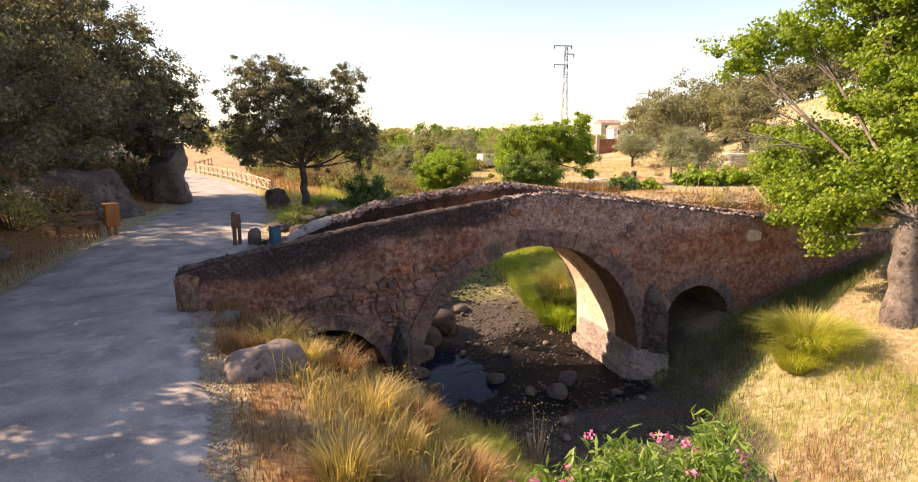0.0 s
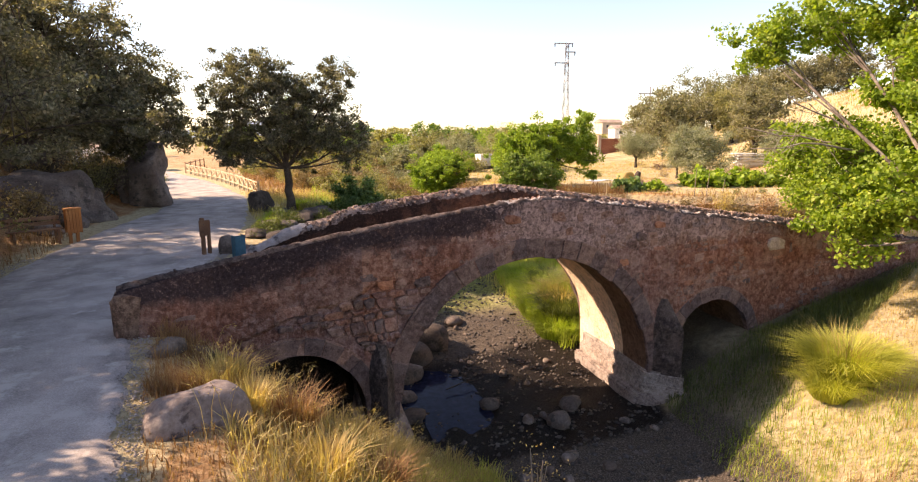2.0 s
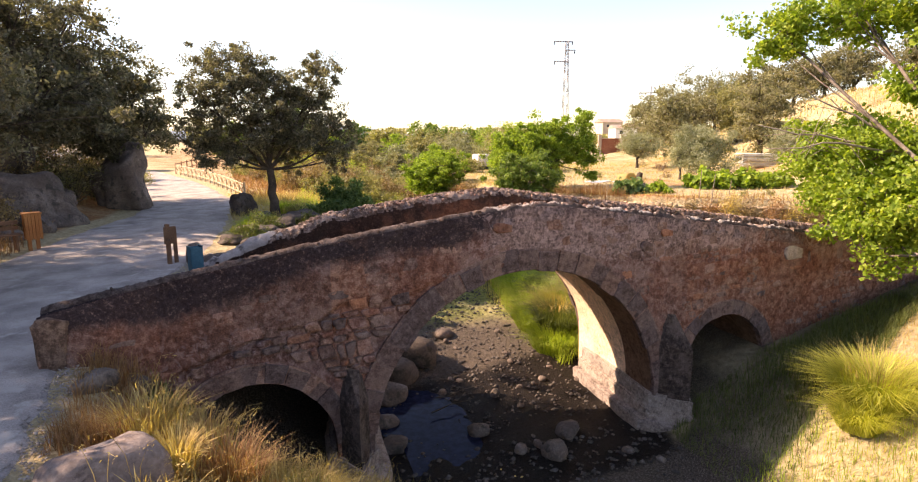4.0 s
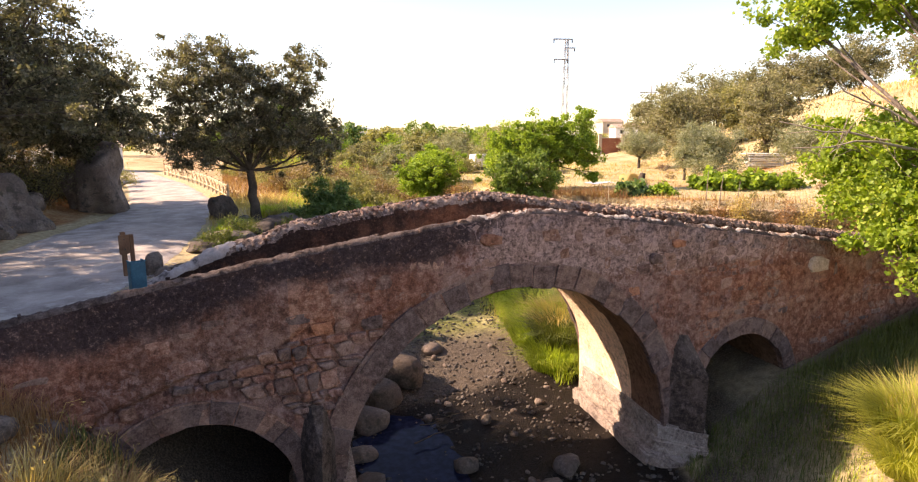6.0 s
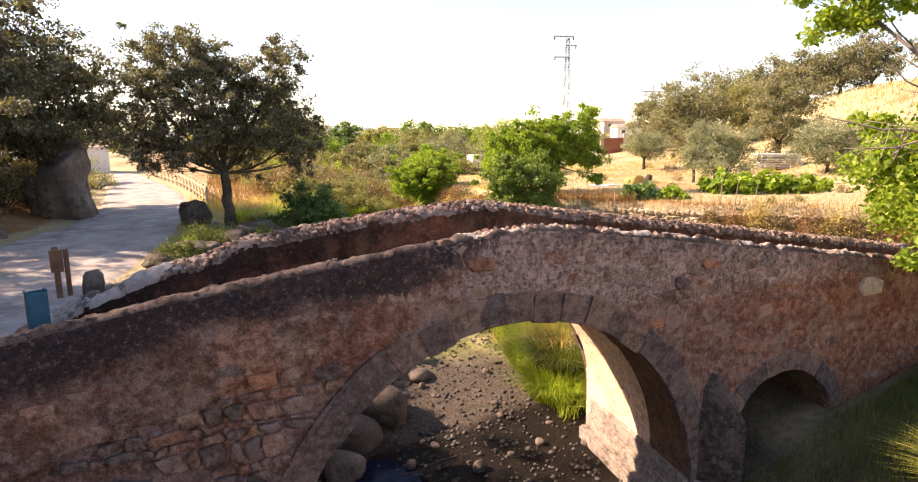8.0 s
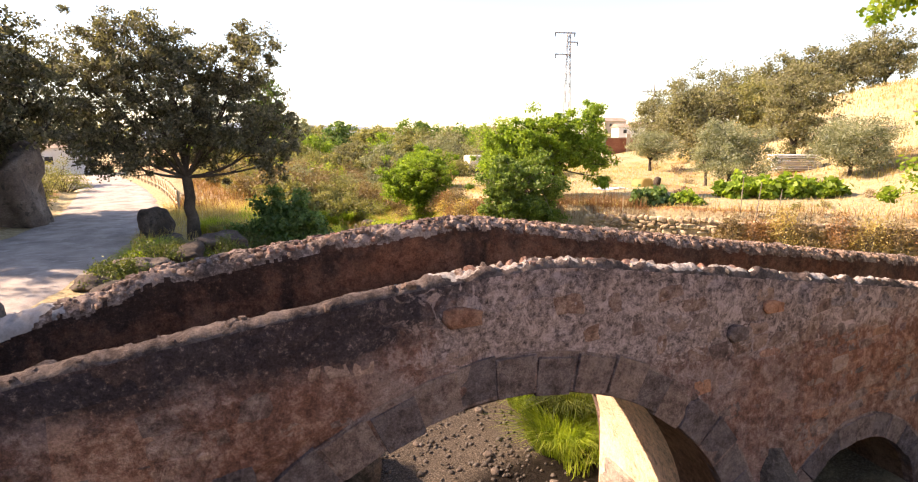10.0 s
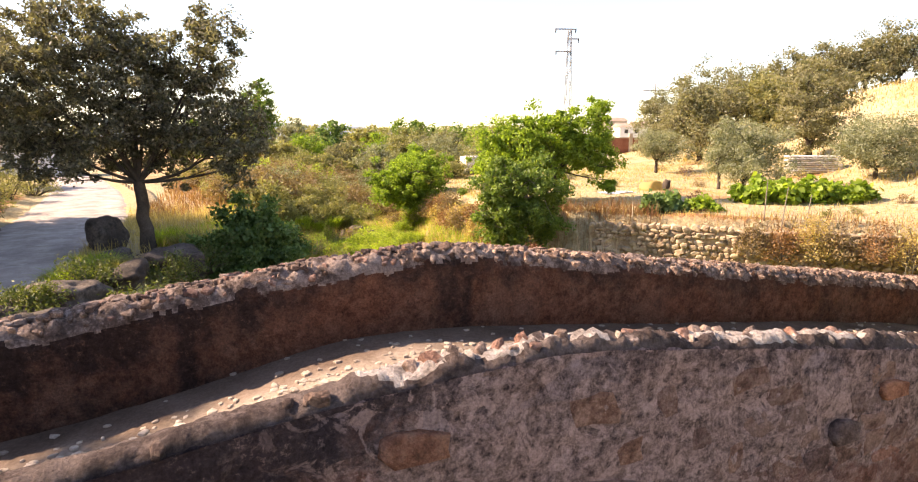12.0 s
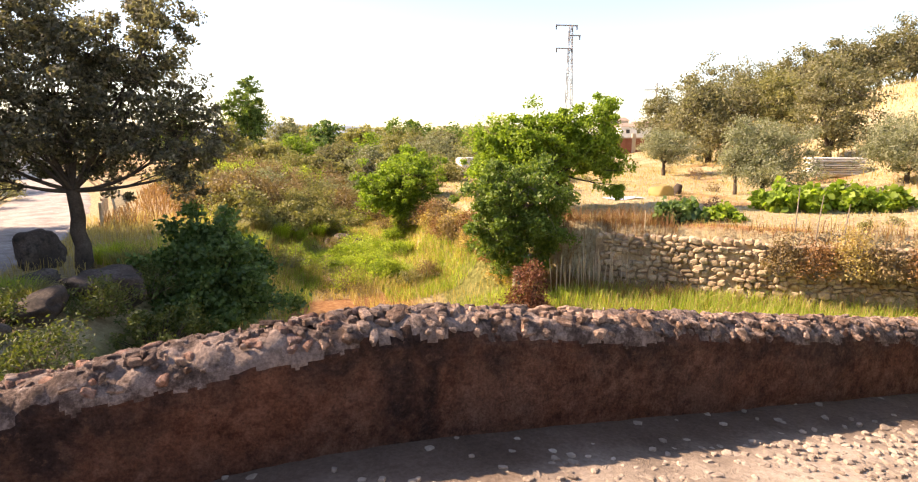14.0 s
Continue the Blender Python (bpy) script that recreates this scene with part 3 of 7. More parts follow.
        best, sign = np.where(near, d, best), np.where(near, s, sign)
    return best * sign


def garden_z(x, y):
    r = x * 0.927 - y * 0.375
    f = x * 0.375 + y * 0.927
    hill = 9.0 * sstep(19.0, 52.0, r) * sstep(150.0, 70.0, f) * sstep(-25.0, 20.0, f)
    return 0.4 + 0.5 * sstep(26.0, 60.0, f) * sstep(0, 14, r) + hill


def land(x, y):
    x, y = np.asarray(x, float), np.asarray(y, float)
    tl, bl, br, bz = (np.interp(y, VALLEY_Y, v) for v in (BANK_TOP_L, BED_L, BED_R, BED_Z))
    # left of the road the ground climbs in a rough bank
    rx, rw = np.interp(y, ROAD_Y, ROAD_X), np.interp(y, ROAD_Y, ROAD_W)
    out = np.maximum(0, rx - rw - 0.4 - x)
    left = 0.25 * np.minimum(out, 3) * 0.6 + 6.5 * sstep(1.0, 15, out) * sstep(70, 50, y) * sstep(2, 18, y) + 0.12 * wob(x, y, 1.1, 3) * sstep(0.3, 2, out)
    k = np.clip((x - tl) / np.maximum(bl - tl, 0.1), 0, 1)
    fall = 0.55 * sstep(0.0, 1.0, k) + 0.45 * k ** 1.5
    low = left * (1 - k) + bz * fall
    low = low - 0.16 * np.exp(-((x - 6.7) / 1.2) ** 2 - ((y - 17.3) / 2.4) ** 2)
    low = low - 1.25 * np.exp(-((x - 2.3) / 1.7) ** 2) * sstep(10.6, 13.6, y) * sstep(18.6, 16.5, y)
    # the right bank before the bridge, and the low field behind it
    e = np.maximum(0, x - br)
    front = np.minimum(bz + 0.50 * e, -2.2 + 0.2 * (e - 2.8))
    front = np.maximum(np.minimum(front, bz + 0.50 * e), bz) + 0.06 * wob(x, y, 1.7, 1) * sstep(0, 1, e)
    front = np.minimum(front, -0.9 + 0.03 * e)
    back = bz + (-1.95 - bz) * sstep(0.0, 5.0, e) + 1.3 * np.exp(-((x - 14.9) / 1.5) ** 2) * sstep(23.0, 20.0, y)
    right = front + (back - front) * sstep(15.5, 20.0, y)
    low = np.where(x > br, right, low)
    low = low + 0.05 * wob(x, y, 2.3, 5) * sstep(0.2, 1.5, x - tl) + 0.03 * wob(x, y, 5.1, 2) * sstep(0.2, 1.5, x - tl)
    s = terrace_side(x, y)
    flank = sstep(33.0, 36.5, y)
    up = sstep(-0.25 - 2.6 * flank, 0.45, s) * sstep(4, 12, y)
    soft = sstep(-14, 8, s)
    mixv = up * sstep(14, 22, y) + soft * (1 - sstep(14, 22, y))
    z = low + (garden_z(x, y) + 0.07 * wob(x, y, 1.3, 8) - low) * mixv
    # beyond the garden and far off all levels out
    far = sstep(80, 130, np.hypot(x - 8, y - 14))
    z = z * (1 - far) + far * (z * 0.25 * sstep(400, 150, np.hypot(x, y)) + 0.2)
    # the hill on the right stays
    z = np.where(far > 0, np.maximum(z, garden_z(x, y) - 0.4), z)
    # the road lies level in it
    road = sstep(rw + 0.9, rw + 0.1, np.abs(x - rx)) * sstep(105, 85, y)
    z = z * (1 - road)
    # the bridge's left approach is level with the road
    ap = sstep(14.2, 15.0, y) * sstep(19.2, 18.4, y) * sstep(0.6, -0.2, x)
    return z * (1 - ap)


def grow(a, b, step, lim, k=1.22):
    """Grid lines: even between a and b, ever wider out to the limits."""
    mid = list(np.arange(a, b, step))
    hi, d, lo = [b], step, []
    while hi[-1] < lim:
        d *= k
        hi.append(hi[-1] + d)
    v, d = a, step
    while v > -lim:
        d *= k
        v -= d
        lo.append(v)
    return np.array(lo[::-1] + mid + hi)


gx, gy = grow(-9, 34, 0.28, 2600), grow(1, 44, 0.28, 2600)
X, Y = np.meshgrid(gx, gy)
Z = land(X, Y) - 0.012
nx, ny = len(gx), len(gy)
i, j = np.meshgrid(np.arange(ny - 1), np.arange(nx - 1), indexing="ij")
a = i * nx + j
me = smooth(mesh_from("ground", np.stack([X, Y, Z], -1).reshape(-1, 3), np.stack([a, a + 1, a + 1 + nx, a + nx], -1).reshape(-1, 4)))


def cover(x, y):
    """Where the ground is green, stony, or bare red earth, with some cast shade painted in."""
    bl, br, tl = (np.interp(y, VALLEY_Y, v) for v in (BED_L, BED_R, BANK_TOP_L))
    inbed = sstep(-1.4, 0.2, x - bl) * sstep(1.0, -0.4, x - br)
    s = terrace_side(x, y)
    lowfield = sstep(0.2, 2.0, x - br) * sstep(0.2, -0.6, s) * sstep(18, 21, y)
    green = 0.95 * lowfield + 0.75 * inbed * sstep(21, 25, y) * (1 - sstep(29, 31, y) * sstep(39, 37, y)) + 0.35 * sstep(1, 3, x - br) * sstep(14, 11, y) * sstep(9, 6, x - br)
    green = green + 0.6 * sstep(0.3, 1.5, x - tl) * sstep(0.5, -1, x - bl) * sstep(19, 22, y)
    stony = np.maximum(inbed * sstep(28, 20, y), 0.9 * sstep(1.8, 0.6, x - br) * sstep(0.0, 0.4, x - bl) * sstep(14.2, 13.0, y) * sstep(8, 10, y))
    rx, rw = np.interp(y, ROAD_Y, ROAD_X), np.interp(y, ROAD_Y, ROAD_W)
    # Bridge's cast shadow painted into the ground: darker green and stony past its edge.
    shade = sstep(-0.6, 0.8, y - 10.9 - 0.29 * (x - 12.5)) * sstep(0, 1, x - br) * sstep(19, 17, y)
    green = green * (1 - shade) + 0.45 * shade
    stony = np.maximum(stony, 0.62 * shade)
    # shade under the small arch painted as dark stony ground
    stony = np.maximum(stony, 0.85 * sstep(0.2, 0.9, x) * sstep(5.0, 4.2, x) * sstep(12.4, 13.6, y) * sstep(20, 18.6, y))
    earth = 0.55 * sstep(-0.2, 0.3, x) * sstep(2.2, 1.2, x) * sstep(15, 13, y) + 0.8 * inbed * sstep(30, 32, y) * sstep(38.5, 36.5, y) + 0.62 * sstep(0.3, 1.2, rx - rw - x) * sstep(75, 50, y) + 0.5 * sstep(-0.2, 1.2, s) * sstep(1.8, 1.0, s) + 0.5 * sstep(0, 4, x - rx - rw) * sstep(38, 44, y) * sstep(0.5, -2, x - bl)
    patch = sstep(0.05, 0.45, wob(x, y, 0.42, 41)) * sstep(0.0, 1.0, s) * sstep(3, 10, y)
    earth = earth + 0.5 * patch
    green = green + 0.42 * sstep(0.0, 0.5, wob(x, y, 0.33, 57)) * sstep(0.0, 1.0, s)
    return np.clip(green, 0, 1), np.clip(stony, 0, 1), np.clip(earth, 0, 1)


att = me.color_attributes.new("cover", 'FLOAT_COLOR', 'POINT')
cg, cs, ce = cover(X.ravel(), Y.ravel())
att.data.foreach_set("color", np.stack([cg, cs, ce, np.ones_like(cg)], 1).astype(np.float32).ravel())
# wet mud plus painted shade under the main arch, shade alone under the small
wet_shade = np.maximum(0.25 * sstep(0.4, 1.2, X) * sstep(5, 4, X) * sstep(13.2, 14.2, Y) * sstep(19.5, 18.4, Y), sstep(-1.2, 0.3, X - np.interp(Y, VALLEY_Y, BED_L)) * sstep(1.2, -0.6, X - np.interp(Y, VALLEY_Y, BED_R)) * sstep(12.4, 14.0, Y) * sstep(20.6, 18.4, Y - 0.15 * (X - 8)))
me.attributes.new("wet_shade", 'FLOAT', 'POINT').data.foreach_set("value", wet_shade.astype(np.float32).ravel())
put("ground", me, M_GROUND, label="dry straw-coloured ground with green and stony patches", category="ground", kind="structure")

# the gravel road, a crowned strip with ragged edges
ry = np.concatenate([np.arange(-14, 50, 0.3), np.arange(50, 96, 0.8)])
across = np.linspace(-1, 1, 23)
RYg, RAg = np.meshgrid(ry, across, indexing="ij")
edge = np.interp(RYg, ROAD_Y, ROAD_W) + 0.16 * wob(RYg * 3, RAg * 0 + np.sign(RAg) * 4, 1.1, 4) * np.abs(RAg)
RXg = np.interp(RYg, ROAD_Y, ROAD_X) + RAg * edge
RZg = 0.03 + 0.035 * (1 - RAg ** 2) - 0.02 * np.exp(-((np.abs(RAg) - 0.42) / 0.13) ** 2) - 0.075 * (np.abs(RAg) > 0.99) + 0.008 * wob(RXg, RYg, 6.0)
n = len(across)
i, j = np.meshgrid(np.arange(len(ry) - 1), np.arange(n - 1), indexing="ij")
a = i * n + j
put("road", smooth(mesh_from("road", np.stack([RXg, RYg, RZg], -1).reshape(-1, 3), np.stack([a, a + 1, a + 1 + n, a + n], -1).reshape(-1, 4))), M_GRAVEL, label="pale grey gravel track with faint wheel ruts", category="road", kind="structure")

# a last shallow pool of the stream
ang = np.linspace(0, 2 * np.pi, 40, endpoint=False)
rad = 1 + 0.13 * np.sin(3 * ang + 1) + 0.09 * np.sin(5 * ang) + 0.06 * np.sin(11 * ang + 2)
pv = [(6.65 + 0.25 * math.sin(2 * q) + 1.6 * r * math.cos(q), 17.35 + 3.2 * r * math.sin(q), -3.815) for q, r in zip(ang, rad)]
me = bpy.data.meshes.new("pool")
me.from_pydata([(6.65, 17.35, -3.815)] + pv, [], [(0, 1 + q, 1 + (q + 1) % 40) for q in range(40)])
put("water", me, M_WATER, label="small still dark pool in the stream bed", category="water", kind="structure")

# ---- the bridge ----
NEAR, FAR, THICK = 14.58, 18.60, 0.55
TOP_X = (-1.3, 0.0, 1.6, 3.2, 5.1, 7.0, 8.0, 8.6, 9.3, 9.8, 12.5, 16.3, 20.0, 24.0)
TOP_Z = (0.93, 1.20, 1.47, 1.76, 2.03, 2.27, 2.36, 2.40, 2.35, 2.28, 1.90, 1.38, 0.88, 0.35)
DECK_X = (-2.0, -1.0, 0.0, 2.0, 4.0, 5.0, 5.6, 6.2, 6.8, 7.3, 7.9, 8.6, 9.8, 11.6, 15.8, 21.0, 26.0)
DECK_Z = (0.0, 0.02, 0.06, 0.38, 0.69, 0.83, 0.91, 1.01, 1.15, 1.26, 1.34, 1.37, 1.28, 1.08, 0.62, -0.10, -0.75)
ARCHES = ((0.72, 3.84, -2.50), (4.62, 12.02, -2.87), (12.97, 15.80, -2.33))   # left, right, springing height
LEFT_END, RIGHT_END = -1.05, 24.0
SKEW = 0.45   # the barrels run askew, ending this much further along on the far face


def top_near(x):
    return np.interp(x, TOP_X, TOP_Z)


def top_far(x):
    return np.where(x < 4.6, np.interp(x, (0.9, 1.3, 1.83, 2.46, 2.97, 3.63, 4.6), (0.52, 0.78, 1.04, 1.33, 1.46, 1.60, 1.955)), np.interp(np.asarray(x) - 0.35, TOP_X, TOP_Z))


def arch_z(x, arch):
    l, r, z = arch
    c, q = (l + r) / 2, (r - l) / 2
    return z + np.sqrt(np.maximum(q * q - (x - c) ** 2, 0))


bridge = thing("stone_bridge", "old humpbacked rubble stone bridge with three round arches", "bridge")


def front_y(x, z):
    """The near face's true place: uneven, battered, flaring out at its left foot."""
    relief = 0.03 * wob(x, z, 3.1, 2) + 0.025 * wob(x, z, 7.7, 5) + 0.015 * wob(x, z, 17.0, 9)
    return NEAR - relief - 0.5 * sstep(1.5, -1.1, x) * sstep(2.2, -0.5, z) - 0.10 * sstep(1.0, -4.0, z)


CRACK_X = (-0.6, 0.5, 1.77, 2.10, 2.81, 3.40, 4.34, 4.98, 5.6, 6.3)
CRACK_Z = (-0.95, -0.62, -0.31, -0.18, 0.06, 0.08, 0.55, 0.44, 0.62, 0.85)


def bared(x, z):
    """Where the render has fallen off and the rubble lies bare: below the long crack on the left, and in patches."""
    under = np.interp(x, CRACK_X, CRACK_Z) + 0.10 * wob(x, z, 2.0, 77) - z
    return sstep(-0.02, 0.06, under) * sstep(1.9, 1.1, under) * sstep(6.6, 5.6, x) * sstep(-0.9, 0.2, x)


def sunk_y(x, z):
    """The bed behind the bare stones, deepest along the crack itself."""
    line = np.interp(x, CRACK_X, CRACK_Z) + 0.10 * wob(x, z, 2.0, 77)
    crack = np.exp(-((z - line) / 0.045) ** 2) * sstep(0.4, 1.4, x) * sstep(6.3, 5.4, x) * sstep(-0.5, 0.1, wob(x, z * 0, 2.1, 13))
    return front_y(x, z) + 0.05 * bared(x, z) + 0.10 * crack


def wall_marks(x, depth):
    """How thick the black crust and the grey lichen are, by place along the wall and depth below its top."""
    crust = 0.62 * sstep(0.95, 0.30, depth + 0.24 * wob(x, depth, 1.6, 31)) * sstep(8.6, 6.4, x) + 0.16 * sstep(3.0, 0.5, x) + 0.24 * sstep(0.5, 0.15, depth) * sstep(6, 9, x)
    grey = (0.50 * sstep(1.55, 0.9, depth + 0.4 * wob(x, depth, 0.9, 17)) + 0.10) * sstep(6.2, 8.2, x) * sstep(17.0, 11.5, x) + 0.28 * sstep(0.9, 0.4, depth) * sstep(11.5, 14, x) + 0.22 * sstep(5.0, 2.0, x) * sstep(0.9, 1.6, depth)
    rust = sstep(0.35, 0.9, depth + 0.3 * wob(x, depth, 1.1, 5)) * (0.85 * sstep(11.0, 14.0, x) + 0.6 * sstep(8.0, 6.5, x) * sstep(2.6, 1.3, depth)) + 0.5 * sstep(14, 18, x)
    return crust, grey, np.clip(rust, 0, 1)


def put_marks(me, crust, grey, rust):
    for key, val in (("crust", crust), ("weathered", grey), ("rusty", rust)):
        att = me.attributes.new(key, 'FLOAT', 'POINT')
        att.data.foreach_set("value", np.asarray(val).astype(np.float32))


def spandrel(name, y0, facing, top, x0, inset):
    """One face of the bridge between ground and parapet, with the arches left open."""
    cuts = [x0]
    off = 0.0 if facing < 0 else SKEW
    for l, r, z in ARCHES:
        cuts += [l + off, r + off]
    cuts.append(RIGHT_END)
    vs, fs, base = [], [], 0
    for s in range(len(cuts) - 1):
        l, r = cuts[s], cuts[s + 1]
        is_arch = s % 2 == 1
        if is_arch:
            arch = ARCHES[s // 2]
            cols = (l + r) / 2 - (r - l) / 2 * np.cos(np.linspace(0, np.pi, max(20, int((r - l) * 11))))
            bot = arch_z(cols - off, arch)
        else:
            cols = np.linspace(l, r, max(4, int((r - l) / 0.07)))
            bot = np.full(len(cols), -5.2)
        rows = 90
        k = np.linspace(0, 1, rows)[:, None]
        zz = bot[None, :] + (top(cols) - inset - bot)[None, :] * k
        xx = np.broadcast_to(cols[None, :], zz.shape)
        yy = sunk_y(xx, zz) if facing < 0 else y0 + 0.04 * wob(xx, zz, 5.0, 4)
        vs.append(np.stack([xx, yy, zz], -1).reshape(-1, 3))
        m = len(cols)
        i, j = np.meshgrid(np.arange(rows - 1), np.arange(m - 1), indexing="ij")
        a = base + i * m + j
        q = np.stack([a, a + 1, a + 1 + m, a + m], -1).reshape(-1, 4)
        fs.append(q if facing < 0 else q[:, ::-1])
        base += rows * m
    me = smooth(mesh_from(name, np.concatenate(vs), np.concatenate(fs)))
    v = np.concatenate(vs)
    put_marks(me, *wall_marks(v[:, 0], top(v[:, 0]) - v[:, 2]))
    return put(name, me, M_WALL, bridge)


spandrel("front_wall", NEAR, -1, top_near, LEFT_END, 0.12)
spandrel("back_wall", FAR, 1, top_far, 2.0, 0.12)

for l, r, z in ARCHES:
    # barrel of the arch with its jambs, down into the ground
    c, q = (l + r) / 2, (r - l) / 2
    t = np.linspace(0, np.pi, 40)
    px = np.concatenate([[l, l], c - q * np.cos(t), [r, r]])
    pz = np.concatenate([[-5.2, (z - 5.2) / 2], z + q * np.sin(t), [(z - 5.2) / 2, -5.2]])
    ys = np.linspace(NEAR - 0.02, FAR + 0.02, 26)
    xx, yy = np.meshgrid(px, ys)
    zz = np.meshgrid(pz, ys)[0]
    ruf = 0.03 * wob(yy * 1.3, xx + zz, 2.7, 3)
    xx, zz = xx + ruf * np.sign(c - xx) + SKEW * (yy - NEAR) / (FAR - NEAR), zz - np.abs(ruf) * 0.5
    m = len(px)
    i, j = np.meshgrid(np.arange(25), np.arange(m - 1), indexing="ij")
    a = i * m + j
    me = smooth(mesh_from("arch_barrel", np.stack([xx, yy, zz], -1).reshape(-1, 3), np.stack([a, a + m, a + 1 + m, a + 1], -1).reshape(-1, 4)))
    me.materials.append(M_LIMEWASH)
    me.materials.append(M_VAULT_SHADED)
    # sun and shade painted on: far part pale, near part and small arches brown
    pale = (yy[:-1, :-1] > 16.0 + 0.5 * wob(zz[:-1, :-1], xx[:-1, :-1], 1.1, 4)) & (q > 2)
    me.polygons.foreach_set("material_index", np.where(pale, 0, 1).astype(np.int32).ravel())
    put("arch_barrel", me, None, bridge, "lime-rendered vault, sun and shade put into its pale and brown tones")

# core under the deck, and the cobbled roadway
dx = np.arange(-1.6, 26.1, 0.1)
dy = np.linspace(NEAR + 0.1, FAR - 0.1, 34)
xx, yy = np.meshgrid(dx, dy)
zz = np.interp(xx, DECK_X, DECK_Z) + 0.02 * wob(xx, yy, 2.3, 6) + 0.012 * wob(xx, yy, 9.0, 1)
m = len(dx)
i, j = np.meshgrid(np.arange(len(dy) - 1), np.arange(m - 1), indexing="ij")
a = i * m + j
deck = put("roadway", smooth(mesh_from("roadway", np.stack([xx, yy, zz], -1).reshape(-1, 3), np.stack([a, a + 1, a + 1 + m, a + m], -1).reshape(-1, 4))), M_DECKBED, bridge, "worn dusty cobbled roadway")


# soil at the foot, then the parapet's shade put into colour, a metre wide
def deck_soil_shade(x, y):
    return sstep(-1.15, -0.35, y - (FAR - THICK) + 0.22 * wob(x, y, 1.4, 9) + 0.15 * wob(x, y, 5.0, 4))


deck.data.attributes.new("soil_shade", 'FLOAT', 'POINT').data.foreach_set("value", deck_soil_shade(xx, yy).astype(np.float32).ravel())


COPE_Y = np.array([0.01, 0.05, 0.12, 0.20, 0.28, 0.36, 0.45, 0.54, 0.63, 0.72, 0.80, 0.87, 0.93, 0.97, 0.99])
COPE_NEAR = np.array([-0.27, -0.24, -0.20, -0.165, -0.13, -0.10, -0.07, -0.045, -0.025, -0.012, -0.01, -0.025, -0.06, -0.11, -0.17])
COPE_FAR = np.array([-0.20, -0.13, -0.07, -0.035, -0.015, -0.005, 0.0, 0.0, 0.0, -0.01, -0.02, -0.045, -0.08, -0.12, -0.17])


def parapet(name, y_in, y_out, top, x0, x1, seed, label, cap):
    """A low wall with a rounded, broken mortar top. y_out is the bridge's outer face."""
    cols = np.arange(x0, x1 + 0.01, 0.03)
    sgn = 1 if y_out > y_in else -1
    w = abs(y_out - y_in)
    # section from the inner foot over the top to the outer face
    sec_y = np.concatenate([np.zeros(9), COPE_Y, [1.0, 1.0, 1.0]])
    sec_k = np.concatenate([[-9, -0.75, -0.45, -0.41, -0.37, -0.33, -0.29, -0.26, -0.23], COPE_NEAR if y_out < y_in else COPE_FAR, [-0.24, -0.33, -0.45]])
    if y_out < y_in:
        sec_k[3:9] -= 0.05
    cx, sy = np.meshgrid(cols, sec_y, indexing="ij")
    sk = np.broadcast_to(sec_k[None, :], cx.shape)
    tz = top(cols)[:, None]
    foot = np.interp(cols, DECK_X, DECK_Z)[:, None] - 0.15
    lump = 0.035 * wob(cx, sy * 0.6, 3.3, seed) + 0.05 * wob(cx, sy * 0.55, 9.0, seed + 3) + 0.035 * wob(cx, sy * 0.55, 22.0, seed + 7) + 0.03 * wob(cx, sy * 0.55, 45.0, seed + 9)
    if y_out < y_in:
        lump = lump * (0.5 + 0.5 * sstep(6.0, 8.0, cx))
    onto = np.clip(1 + sk * 3.2, 0, 1)
    z = np.where(sk < -5, foot, np.maximum(tz + sk, foot)) + (lump - 0.035) * onto
    y = y_in + sgn * (sy * w + 0.02 * wob(cx, sk * 3, 6.0, seed + 1) * (sy < 0.5) - 0.025 * wob(cx, z, 7.7, 5) * 0.4 * (sy >= 0.98))
    n = len(sec_y)
    vs = np.stack([cx, y, z], -1).reshape(-1, 3)
    i, j = np.meshgrid(np.arange(len(cols) - 1), np.arange(n - 1), indexing="ij")
    a = i * n + j
    q = np.stack([a, a + n, a + n + 1, a + 1], -1).reshape(-1, 4)
    if sgn < 0:
        q = q[:, ::-1]
    me = smooth(mesh_from(name, vs, q))
    me.materials.append(M_RENDER)
    me.materials.append(cap)
    me.materials.append(M_WALL)
    jj = np.broadcast_to(np.arange(n - 1)[None, :], (len(cols) - 1, n - 1)).ravel()
    me.materials.append(M_COPING if y_out > y_in else M_COPING_DARK)
    xc = np.broadcast_to(cols[:-1, None], (len(cols) - 1, n - 1)).ravel()
    mott = wob(xc, jj * 0.04, 7.0, seed + 2)
    white = (xc < 3.1 + 0.5 * mott) if y_out > y_in else ((xc > 7.3) & (xc < 9.1) | (xc > 9.8) & (xc < 12.2) | (xc > 13.0) & (xc < 16.5)) & (mott > -0.75)
    edge = np.broadcast_to((8.3 + 1.8 * wob(cols[:-1], cols[:-1] * 0, 5.0, seed + 8) + 1.5 * wob(cols[:-1], cols[:-1] * 0, 19.0, seed + 11))[:, None], (len(cols) - 1, n - 1)).ravel()
    me.polygons.foreach_set("material_index", np.where(jj < edge, 0, np.where(jj > 21, 2, np.where(white & (jj < 19 + 3 * mott), 1, 3))).astype(np.int32))
    vz = (top(vs[:, 0]) - vs[:, 2])
    streak = 0.30 * wob(vs[:, 0] * 3.0, vs[:, 2] * 0.5, 1.6, seed + 5)
